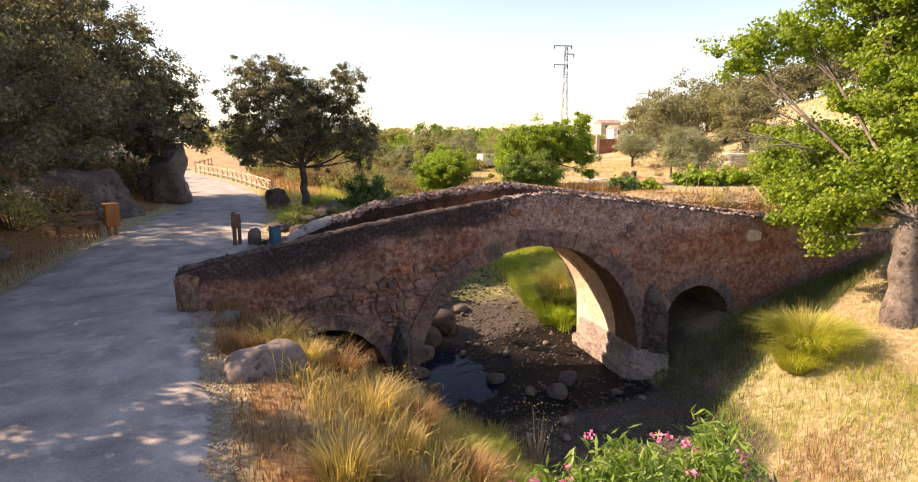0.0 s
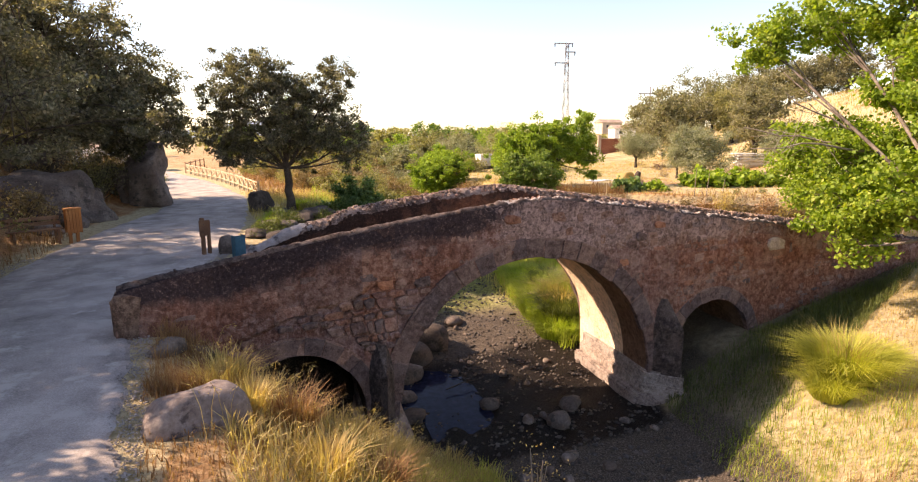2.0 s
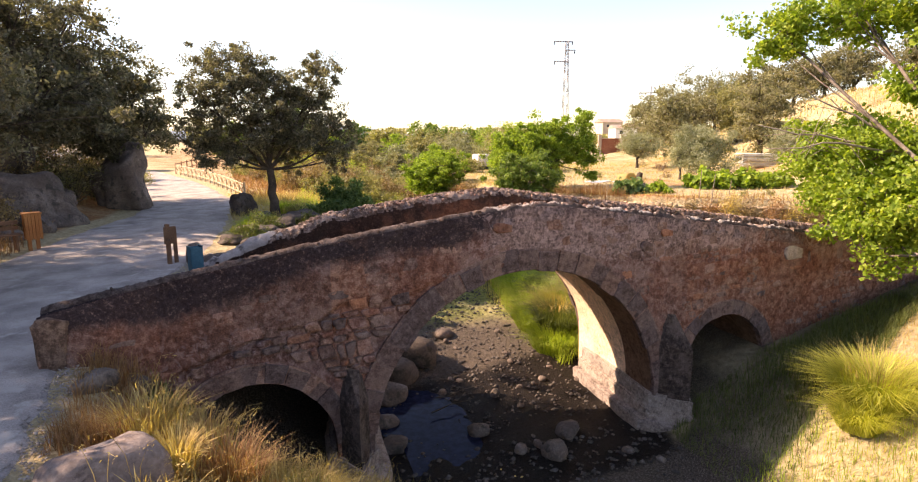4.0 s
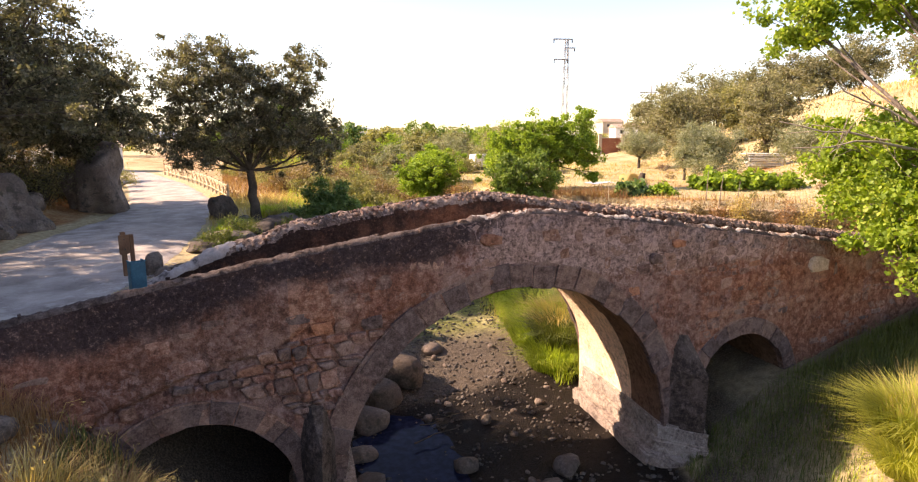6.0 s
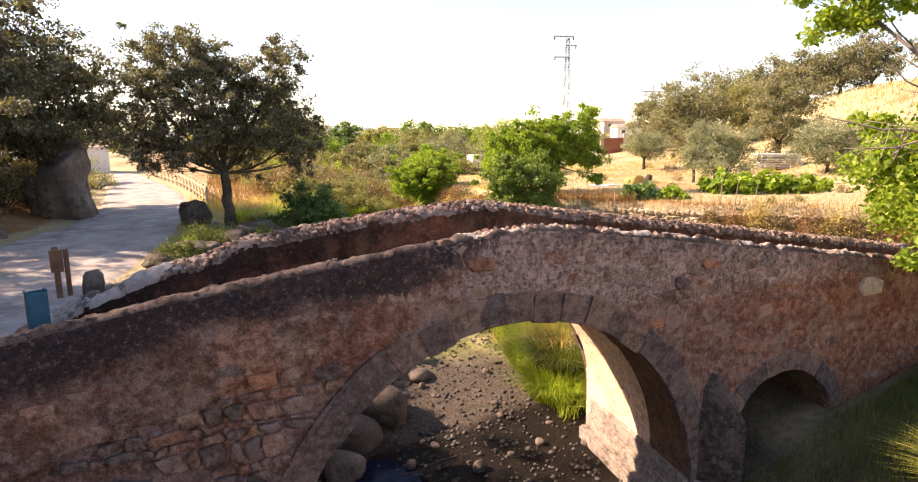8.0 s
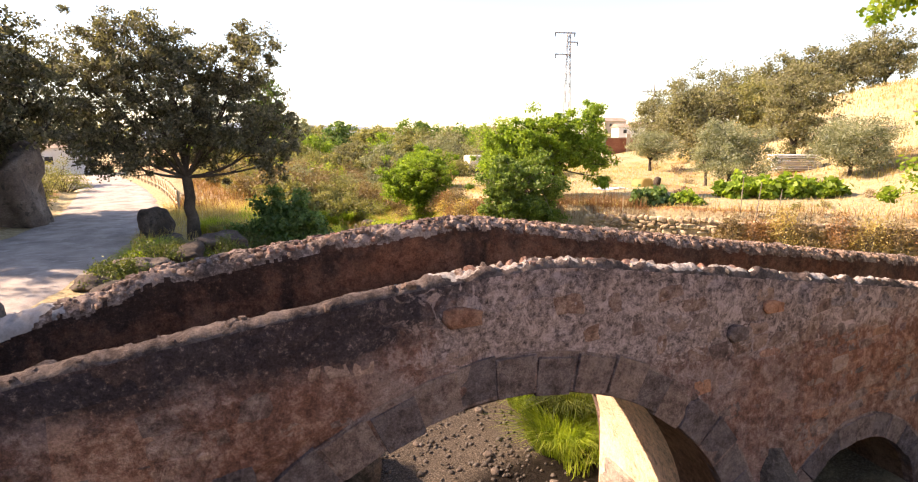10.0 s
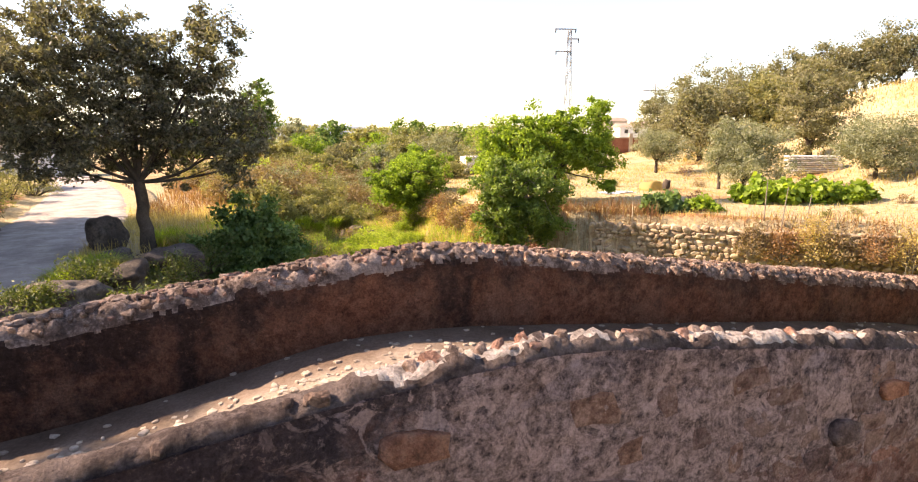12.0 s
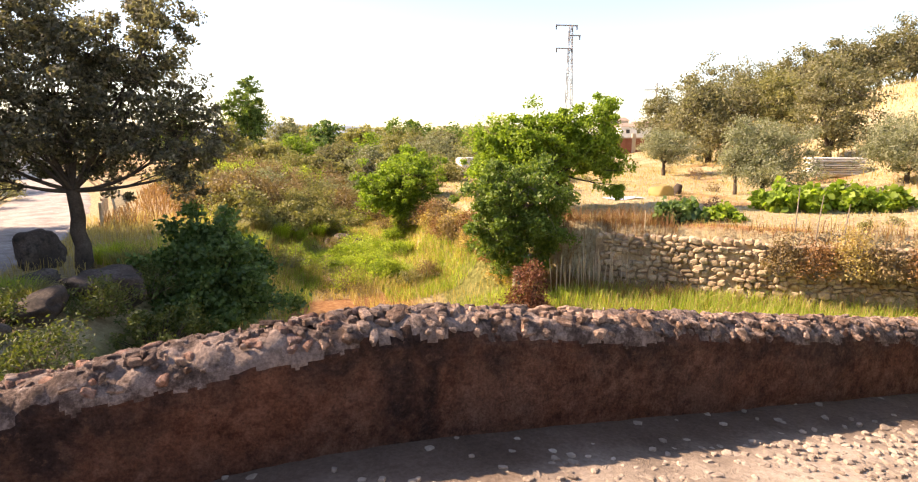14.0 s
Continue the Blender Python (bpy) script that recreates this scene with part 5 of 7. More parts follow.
grow_tree("lombardy_poplar", "slender upright pale green poplar in the far fields", (11.3, 88.9, 0.0), 2.0,
          [(0, 0, 4.2, 2.4, 2.2, 2.2), (-0.4, 0, 7.0, 2.1, 2.0, 2.2), (0.3, 0, 9.2, 1.3, 1.3, 1.7), (0.9, 0, 6.0, 1.6, 1.5, 1.6), (0.1, 0, 2.4, 1.8, 1.6, 1.4)], 240, 60, 0.28, 0.6, M_BAY, M_BARK, 99, 0.2, 0.7)
# more far woods in one belt
rng = np.random.default_rng(77)
n = 170
bx = rng.uniform(-150, 330, n)
by = rng.uniform(135, 260, n) - 0.18 * np.abs(bx)
pts = []
for k in range(n):
    h, w = rng.uniform(4, 8), rng.uniform(4, 7)
    u = np.clip(rng.normal(size=(230, 3)), -1.35, 1.35) * np.array([w * 0.42, w * 0.42, h * 0.26]) + np.array([bx[k], by[k], h * 0.55 + float(land(bx[k], by[k]))])
    pts.append(u)
put("far_woods", leaf_mesh(np.concatenate(pts), 0.9, 0.7, rng), M_SCRUB, label="belt of hazy grey-green woods across the plain", category="woods", kind="stuff")

# scrub on the stream's banks
SCRUB = ((12.2, 62.0, 2.2, 1.9, 1), (16.6, 66.0, 2.6, 2.2, 1), (16.4, 58.0, 2.0, 1.8, 1), (9.4, 52.0, 2.0, 2.0, 1), (13.2, 55.5, 1.9, 1.7, 0), (19.6, 60.0, 2.2, 2.0, 0), (8.8, 45.0, 1.5, 1.7, 0), (12.8, 50.0, 1.7, 1.5, 0), (7.6, 47.5, 1.8, 2.0, 1), (10.6, 47.0, 1.2, 1.2, 0), (21.0, 72.0, 2.4, 2.2, 1), (10.0, 70.0, 2.4, 2.2, 1), (5.0, 66.0, 2.0, 2.0, 0), (14.0, 74.0, 2.5, 2.4, 0), (6.6, 58.0, 2.0, 1.8, 1), (24.0, 57.0, 2.0, 2.0, 0))
for k, (x, y, r, h, kind) in enumerate(SCRUB):
    shrub("bramble_bush", ("olive-green scrubby bush on the stream bank", "rust-brown bramble thicket on the stream bank")[kind], at_ground(x, y), (r * 1.1, r * 1.1, h * 0.92), 4600, 0.17, 0.5, (M_SCRUB, M_BROWNLEAF)[kind], 120 + k, group="scrub on the banks")
shrub("fig_bush", "dark green spreading fig bush below the track", (7.4, 31.6, float(land(7.4, 31.6)) - 0.1), (1.85, 1.6, 1.55 - float(land(7.4, 31.6))), 26000, 0.14, 0.75, M_FIG, 151, clumps=150, spread=0.09, lift=0.05)
# shade on this bank is put into the plants' dark colour
for k, (x, y, r, h) in enumerate(((3.4, 28.0, 0.9, 0.8), (4.6, 26.4, 1.0, 0.8), (2.6, 26.0, 0.8, 0.6), (5.2, 29.2, 0.9, 0.9), (4.0, 24.4, 0.9, 0.7), (3.4, 22.4, 0.7, 0.5), (6.0, 31.0, 1.0, 1.0))):
    shrub("shade_weed", "green weeds among the rocks, shade put into their dark colour", at_ground(x, y), (r, r, h), 2600, 0.09, 0.4, M_SHADETONEGRASS, 380 + k, "plant", "weeds among the rocks", clumps=50, bark=M_TWIG)
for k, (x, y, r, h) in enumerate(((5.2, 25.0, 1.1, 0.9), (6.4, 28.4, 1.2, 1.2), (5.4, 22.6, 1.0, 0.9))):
    shrub("bank_bush", "green bush on the rocky bank, shade put into its dark colour", at_ground(x, y), (r, r, h), 4200, 0.10, 0.5, M_SHADETONEGRASS, 560 + k, group="bushes on the rocky bank", clumps=80, spread=0.12)
shrub("fig_bush", "low dark green fig shoots on the shaded bank", at_ground(6.2, 25.6), (1.4, 1.2, 1.3), 1800, 0.22, 0.7, M_FIG, 152, spread=0.14)
shrub("squash_plant", "dark green trailing vegetable plants on the terrace", at_ground(24.3, 31.6), (1.1, 0.6, 0.7), 900, 0.24, 0.8, M_FIG, 153, "plant", clumps=26)
shrub("squash_plant", "green trailing vegetable plants on the terrace", at_ground(26.0, 30.9), (0.8, 0.6, 0.5), 700, 0.2, 0.8, M_CITRUS, 154, "plant", clumps=26)
BANK_OLIVE = ((10.5, 58.5, 1.6), (13.5, 63.5, 1.9), (7.0, 54.0, 1.4), (16.0, 62.5, 1.7), (9.0, 66.0, 1.8), (12.0, 53.5, 1.2), (18.0, 64.0, 1.8))
for k, (x, y, r) in enumerate(BANK_OLIVE):
    shrub("broom_bush", "pale olive-green broom bush on the stream bank", at_ground(x, y), (r * 1.2, r * 1.2, r * 1.05), 5000, 0.16, 0.3, (M_OLIVE, M_GREENGRASS, M_SCRUB)[k % 3], 480 + k, group="scrub on the banks")
for k, (x, y, r, h, mat) in enumerate(((30.6, 32.4, 1.0, 1.0, M_CITRUS), (32.0, 31.8, 1.1, 1.05, M_CITRUS), (33.4, 31.2, 1.1, 1.0, M_CITRUS), (34.7, 30.6, 0.9, 0.95, M_POPLAR))):
    shrub("courgette_plant", "bright green large-leaved vegetable plants in a row", at_ground(x, y), (r, 0.9, h), 850, 0.30, 0.85, mat, 160 + k, "plant", "vegetable row", clumps=26)
shrub("dock_plant", "dried rust-brown dock stalks beside the wall", at_ground(17.1, 30.4), (0.85, 0.8, 2.1), 6000, 0.09, 0.45, M_DOCK, 170, "plant", clumps=90, spread=0.10)
for k, d in enumerate(np.linspace(0.0, 1.0, 11)):
    x, y = 25.6 + 8.0 * d, 28.0 - 6.6 * d
    shrub("dry_creeper", "rust-brown dry creeper hanging over the terrace wall", (x - 0.15, y - 0.2, -0.75 - 0.15 * (k % 2)), (0.65, 0.5, 1.15 + 0.2 * (k % 3)), 1500, 0.11, 0.4, (M_BROWNLEAF, M_REDGRASS, M_DRYGRASS)[k % 3], 300 + k, "plant", "creepers on the wall", clumps=40, bark=M_TWIG)
for k in range(12):
    y = 34.6 + 0.95 * k
    x = float(np.interp(y, (35.5, 40.0, 46.0), (19.4, 19.2, 19.8))) - 0.9 - 0.3 * (k % 2)
    shrub("dry_creeper", "rust-brown dry creeper hanging over the earth bank", at_ground(x, y, -0.1), (0.7, 0.75, 0.9 + 0.25 * (k % 3)), 1700, 0.12, 0.4, (M_DRYGRASS, M_REDGRASS, M_BROWNLEAF)[k % 3], 400 + k, "plant", "creepers on the wall", clumps=40, bark=M_TWIG)
rng = np.random.default_rng(430)
for k in range(26):
    y, x = rng.uniform(24.0, 52.0), 0
    x = rng.uniform(22.0, 50.0)
    if float(terrace_side(np.array(x), np.array(y))) < 0.5:
        continue
    r = rng.uniform(0.25, 0.6)
    shrub("dry_weed", "small dried-out weed on the garden ground", at_ground(x, y), (r, r, rng.uniform(0.3, 0.9)), 420, 0.08, 0.35, (M_BROWNLEAF, M_SCRUB, M_DOCK)[k % 3], 440 + k, "plant", "weeds in the garden", clumps=22, bark=M_TWIG)
shrub("oleander_bush", "green oleander bush with long narrow leaves and pink flowers", (3.75, 4.25, -1.45), (1.85, 1.0, 2.2), 22000, 0.16, 0.2, M_OLEANDER, 171, clumps=230, spread=0.09, lift=0.35)
for ob in scene.objects:
    if ob.name == "oleander_bush":
        rng = np.random.default_rng(172)
        heads = np.stack([np.linspace(-1.6, 1.6, 18) + rng.uniform(-0.1, 0.1, 18), rng.uniform(-0.5, 0.8, 18), np.zeros(18)], 1)
        heads[:, 2] = 2.32 - 0.22 * heads[:, 0] ** 2 - 0.25 * heads[:, 1] ** 2 + rng.uniform(-0.12, 0.08, 18)
        for h in heads:
            petals = h + rng.normal(size=(14, 3)) * np.array([0.028, 0.028, 0.02])
            put("flower", leaf_mesh(petals, 0.045, 0.9, rng), M_PINK, ob, "pink flower cluster")
shrub("thistle_weed", "dry branching weed on the bank", (6.35, 10.9, -3.75), (0.4, 0.4, 1.75), 260, 0.05, 0.5, M_DRYGRASS, 173, "plant", clumps=44, bark=M_TWIG)

rng = np.random.default_rng(251)
for k in range(16):
    y = rng.uniform(39.0, 47.0)
    x = rng.uniform(np.interp(y, VALLEY_Y, BED_L) + 0.6, np.interp(y, VALLEY_Y, BED_R) + 0.6)
    r = rng.uniform(0.7, 1.35)
    shrub("lush_weed", "bright yellow-green hummock of lush weeds in the stream bed", at_ground(x, y), (r, r * 0.9, rng.uniform(0.55, 0.95)), 3200, 0.11, 0.4, M_GREENGRASS, 230 + k, "plant", "hummocks of lush weeds", clumps=60, bark=M_TWIG)
BANK_BROWN = ((11.6, 56.0, 2.0), (14.4, 60.5, 2.1), (17.4, 55.0, 1.8), (12.6, 66.5, 2.2), (18.4, 68.5, 2.2), (15.2, 53.0, 1.5), (20.6, 52.5, 1.6), (8.2, 63.0, 1.9))
for k, (x, y, r) in enumerate(BANK_BROWN):
    shrub("bramble_bush", "dull brown-green bramble thicket on the stream bank", at_ground(x, y), (r * 1.0, r * 1.0, r * 0.75), 4200, 0.13, 0.5, (M_BROWNLEAF, M_SCRUB)[k % 2], 330 + k, group="scrub on the banks")
for k, (x, y, r, h) in enumerate(((-4.6, 41.6, 1.4, 2.0), (-5.2, 38.4, 1.5, 2.4), (-3.8, 42.6, 1.2, 1.8), (-7.0, 38.6, 1.6, 2.6))):
    shrub("undergrowth_bush", "dark green undergrowth against the boulders", at_ground(x, y), (r, r, h), 4200, 0.11, 0.5, M_OAK, 350 + k, group="undergrowth on the slope")
heap = put("straw_heap", rock_mesh("straw_heap", (1.5, 1.1, 0.75), 77, 0.2, 3), M_DRYGRASS, None, "heap of raked dry straw on the garden grass", "heap")
heap.location = at_ground(29.6, 38.6, -0.12)
cone = put("soil_cone", rock_mesh("soil_cone", (0.5, 0.5, 0.75), 78, 0.15, 3), M_BARK, None, "small dark pointed heap on the garden grass", "heap")
cone.location = at_ground(31.0, 39.0, -0.05)
rng = np.random.default_rng(250)
for k in range(26):
    y = rng.uniform(37.5, 56.0)
    x = rng.uniform(np.interp(y, VALLEY_Y, BED_L) - 1.5, np.interp(y, VALLEY_Y, BED_R) + 1.2)
    r = rng.uniform(0.5, 1.1)
    shrub("weed_clump", "low yellow-green weed clump in the upper stream bed", at_ground(x, y), (r, r, rng.uniform(0.5, 1.0)), 1300, 0.10, 0.35, (M_GREENGRASS, M_SCRUB, M_GREENGRASS, M_BROWNLEAF)[k % 4], 260 + k, "plant", "weeds in the stream bed", clumps=36, bark=M_TWIG)
# scrub in the shade of the left slope
LEFT_SCRUB = ((-4.6, 46.5), (-6.4, 49.5), (-5.0, 53.0), (-8.0, 55.0), (-4.8, 57.0), (-5.2, 43.0), (-10.5, 46.0), (-6.2, 24.2), (-6.0, 38.0), (-5.6, 44.0), (-9.6, 36.5), (-11.0, 40.0), (-10.0, 33.5), (-12.0, 28.0), (-8.2, 33.0), (-6.4, 29.2), (-13.5, 34.0), (-7.8, 43.5), (-7.2, 26.0), (-8.4, 29.5), (-6.6, 31.5), (-7.0, 36.0), (-9.5, 27.0), (-11.0, 22.0), (-8.5, 19.0), (-6.0, 34.5), (-5.0, 41.5), (-12.0, 31.0), (-7.5, 23.5))
for k, (x, y) in enumerate(LEFT_SCRUB):
    if y < 36 and k % 3:
        continue
    shrub("undergrowth_bush", "dry brown-green undergrowth in the oaks' shade", at_ground(x, y), (1.5, 1.4, 1.5 + 0.3 * (k % 3)), 2400, 0.12, 0.5, M_BROWNLEAF if k % 2 else M_SCRUB, 180 + k, group="undergrowth on the slope")

# ---- rocks ----
def rock(label, place, size, seed, turn=0.0, rough=0.25, sub=3, group="", flat=0.0, name="boulder", material=None):
    ob = put(name, rock_mesh(name, size, seed, rough, sub, flat), material or M_ROCK, None, label, "rock", group)
    ob.location = place
    ob.rotation_euler = (0, 0, radians(turn))
    return ob


rock("pale granite boulder with dark lichen beside the track", at_ground(0.52, 10.15, -0.42), (1.4, 1.15, 1.05), 3, 20, 0.16, material=M_BOULDER)
rock("small pale granite stone at the road's edge", at_ground(-0.1, 13.3, -0.08), (0.75, 0.5, 0.42), 4, 40)
rock("flat pale stone at the bridge's foot", at_ground(0.3, 14.0, -0.3), (0.9, 0.4, 0.5), 5, 10)
rock("tall grey granite boulder beside the track", at_ground(-2.95, 39.4, -0.5), (3.0, 3.0, 4.4), 9, 65, 0.42, 4)
rock("dark rounded boulder beside the oak", at_ground(2.9, 34.3, -0.25), (1.5, 1.3, 1.55), 12, 30, 0.34, 4, material=M_DARKROCK)
for k, (x, y, sx, sy, sz) in enumerate(((-5.9, 33.0, 3.8, 2.8, 2.5), (-8.0, 37.5, 2.6, 2.2, 2.6), (-5.4, 36.2, 1.5, 1.2, 1.0), (-4.9, 31.0, 1.3, 1.0, 0.8), (-7.4, 29.0, 2.2, 1.6, 1.3), (-9.0, 25.0, 2.4, 1.7, 1.4), (-5.6, 28.6, 1.2, 0.9, 0.6), (-6.8, 21.0, 1.6, 1.2, 0.8))):
    rock("weathered granite outcrop on the shaded slope", at_ground(x, y, -0.25 * sz), (sx * 1.1, sy * 1.1, sz * 1.1), 20 + k, 31 * k, 0.40, 4, "outcrops on the slope")
# darker rock here carries the bank's shade in its colour
for k, (x, y, sx, sy, sz) in enumerate(((5.0, 30.2, 1.5, 1.1, 0.9), (3.6, 31.2, 0.9, 0.7, 0.5), (4.2, 28.4, 1.3, 0.9, 0.7), (3.1, 27.0, 1.5, 1.1, 0.6), (5.8, 27.0, 1.2, 1.0, 0.8), (3.0, 24.4, 1.4, 1.0, 0.55), (2.2, 25.8, 1.0, 0.8, 0.4), (4.0, 22.8, 1.3, 1.0, 0.6), (1.9, 22.5, 1.1, 0.7, 0.35), (2.7, 21.0, 1.5, 1.0, 0.55), (6.4, 31.6, 1.0, 0.9, 0.7))):
    rock("weathered rock below the track, the bank's shade put into its dark colour", at_ground(x, y, -0.2 * sz), (sx * 1.25, sy * 1.2, sz * 1.15), 40 + k, 47 * k, 0.36, 4, "rocks below the track", material=M_DARKROCK)
for k, (x, y, sx) in enumerate(((14.2, 47.0, 0.9), (15.0, 46.4, 0.6), (13.4, 46.8, 0.5))):
    rock("small pale stone among stream grass", at_ground(x, y, 0.1), (sx, sx * 0.8, sx * 0.8), 55 + k, 20 * k, group="stones in the grass")
# ledge of bare rock where the far parapet starts
for k, (x, y, sx, sy, sz) in enumerate(((2.3, 19.5, 2.0, 1.1, 0.85), (1.2, 20.6, 1.7, 1.0, 0.5), (3.6, 20.0, 2.2, 1.2, 0.8), (2.4, 21.4, 1.9, 1.0, 0.5))):
    rock("pale bare rock ledge at the parapet's start", (x, y, -0.25), (sx, sy, sz), 70 + k, 10 * k, 0.2, 4, "rock ledge", 0.3, material=M_PALEROCK)
for k, (x, y, h) in enumerate(((1.0, 22.6, 0.75), (1.5, 19.9, 0.85))):
    rock("dark squat stone bollard at the bridge's approach", (x, y, -0.06), (0.5, 0.45, h * 1.15), 80 + k, 0, 0.10, 2, "stone bollards", 0.15, "stone_bollard")
# stones in the stream bed
rng = np.random.default_rng(91)
BED_STONES = [(7.75, 16.05, 0.62), (9.82, 15.1, 0.8), (8.98, 14.3, 0.75), (8.3, 14.75, 0.45), (7.6, 20.9, 1.9), (6.75, 19.9, 1.5), (6.2, 18.9, 1.2), (5.6, 17.5, 0.9), (9.25, 22.8, 0.9), (5.5, 16.2, 0.8), (6.9, 21.6, 1.5), (7.9, 21.2, 0.8), (8.4, 12.8, 0.5)]
for k, (x, y, s) in enumerate(BED_STONES):
    rock("rounded grey stone in the stream bed", at_ground(x, y, -0.06), (s, s * rng.uniform(0.6, 0.9), s * rng.uniform(0.4, 0.7)), 100 + k, 77 * k, 0.2, 2, "stones in the stream bed")
for k in range(34):
    y = rng.uniform(11.5, 23.0)
    x = rng.uniform(np.interp(y, VALLEY_Y, BED_L) + 0.1, np.interp(y, VALLEY_Y, BED_R) - 0.3)
    s = rng.uniform(0.14, 0.42)
    rock("rounded grey stone in the stream bed", at_ground(x, y, -0.03), (s, s * rng.uniform(0.6, 0.95), s * rng.uniform(0.4, 0.7)), 120 + k % 8, 50 * k, 0.2, 2, "stones in the stream bed")
# loose pebbles, far too many to count
n = 5200
y = np.where(rng.uniform(0, 1, n) < 0.94, rng.choice([-1.0, 1.0], n) * rng.uniform(0, 8.0, n) ** 1.0 + np.where(rng.uniform(0, 1, n) < 0.5, 7.0, 24.0), rng.uniform(13, 20, n))
x = np.interp(y, VALLEY_Y, BED_L) - 0.3 + rng.uniform(0, 1, n) * (np.interp(y, VALLEY_Y, BED_R) - np.interp(y, VALLEY_Y, BED_L) + 0.5)
s = rng.uniform(0.02, 0.09, n) * rng.uniform(0.5, 1.2, n)
c = np.stack([x, y, land(x, y)], 1)
octa = np.array([(1, 0, 0), (0, 1, 0), (-1, 0, 0), (0, -1, 0), (0, 0, 0.7), (0, 0, -0.6)])
v = c[:, None, :] + octa[None] * s[:, None, None] * rng.uniform(0.7, 1.3, (n, 6, 1))
f = np.array([(0, 1, 4), (1, 2, 4), (2, 3, 4), (3, 0, 4), (1, 0, 5), (2, 1, 5), (3, 2, 5), (0, 3, 5)])
put("pebbles", mesh_from("pebbles", v.reshape(-1, 3), (np.arange(n)[:, None, None] * 6 + f[None]).reshape(-1, 3)), M_PEBBLE, label="loose grey pebbles over the stream bed", category="pebbles", kind="stuff")
for k, (a0, b0) in enumerate((((7.3, 18.1), (8.9, 18.4)), ((6.9, 17.4), (8.3, 17.7)))):
    branch = thing("fallen_branch", "thin grey dead branch lying in the wet stream bed", "branch", (a0[0], a0[1], -3.70), "dead branches in the stream")
    d = np.array([b0[0] - a0[0], b0[1] - a0[1], 0.06])
    q = np.linspace(0, 1, 6)[:, None]
    put("stick", tubes([(q * d + 0.03 * rng.normal(size=(6, 3)) + [0, 0, 0.04], np.linspace(0.02, 0.008, 6)), (d * 0.55 + np.linspace(0, 1, 4)[:, None] * np.array([0.3, 0.25, 0.12]), np.linspace(0.009, 0.004, 4))], 6), M_BARK, branch)
# loose gravel along the track's edge
n = 5000
y = rng.uniform(4.5, 24, n)
side = rng.choice([1, 1, 1, -1], n)
x = np.interp(y, ROAD_Y, ROAD_X) + side * (np.interp(y, ROAD_Y, ROAD_W) - np.abs(rng.normal(0, 0.35, n)) + 0.25)
s = rng.uniform(0.008, 0.03, n)
c = np.stack([x, y, np.maximum(land(x, y), 0) + 0.02], 1)
v = c[:, None, :] + octa[None] * s[:, None, None] * rng.uniform(0.7, 1.3, (n, 6, 1))
put("loose_gravel", mesh_from("loose_gravel", v.reshape(-1, 3), (np.arange(n)[:, None, None] * 6 + f[None]).reshape(-1, 3)), M_GRAVEL, label="loose grey gravel along the track's edge", category="gravel", kind="stuff")

# ---- along the track ----
def fence_run(points, label, material, crossed=True, h=1.0):
    """A wooden rail fence: posts, two rails and crossed braces between them."""
    fence = thing("wooden_fence", label, "fence")
    for q, (x, y) in enumerate(points):
        z = float(land(x, y))
        part("post", rod_bm((x, y, z - 0.2), (x, y, z + h + 0.08), 0.065, 0.06, 8), material, fence)
        if q:
            px, py = points[q - 1]
            pz = float(land(px, py))
            for k in (0.32, 0.94):
                part("rail", rod_bm((px, py, pz + h * k), (x, y, z + h * k), 0.05, 0.045, 7), material, fence)
            if crossed:
                part("brace", rod_bm((px, py, pz + h * 0.30), (x, y, z + h * 0.94), 0.042, 0.04, 7), material, fence)
                part("brace", rod_bm((px, py + 0.02, pz + h * 0.94), (x, y + 0.02, z + h * 0.30), 0.042, 0.04, 7), material, fence)
    return fence


fy = np.linspace(42.2, 73.0, 17)
fence_run([(float(np.interp(y, ROAD_Y, ROAD_X) + np.interp(y, ROAD_Y, ROAD_W) + 0.75), float(y)) for y in fy], "pale wooden rail fence with crossed braces along the track", M_PALEWOOD)
fence_run([(-2.6, 73.6), (-2.2, 77.0), (-1.8, 80.5), (-1.4, 84.0), (-1.0, 87.5)], "dark wooden rail fence running back from the track", M_WOOD, False, 1.1)


def way_marker(place, material, label, turn, two=False):
    """A wooden waymarking post with a small board."""
    m = thing("waymark_post", label, "signpost", place, turn=turn)
    part("post", box_bm(0.12, 0.12, 1.35, (0, 0, 0.575), 0.015), material, m)
    part("board", box_bm(0.26, 0.045, 0.52, (0, -0.085, 0.92), 0.01), material, m)
    if two:
        part("post", box_bm(0.10, 0.12, 1.25, (0.22, 0.10, 0.53), 0.015), material, m)
    for z in (0.78, 1.06):
        part("bolt", rod_bm((0, -0.10, z), (0, -0.118, z), 0.018, 0.016, 8), M_IRON, m)
    return m


way_marker((0.33, 22.5, 0.0), M_WOOD, "weathered brown wooden waymark post beside the track", 20, True)
sign = thing("wooden_litter_box", "orange-brown slatted wooden litter box on a post", "litter bin", (-4.15, 26.9, 0.0), turn=25)
part("post", box_bm(0.11, 0.11, 1.1, (-0.12, 0.1, 0.5), 0.012), M_ORANGEWOOD, sign)
part("post", box_bm(0.11, 0.11, 1.1, (0.12, 0.1, 0.5), 0.012), M_ORANGEWOOD, sign)
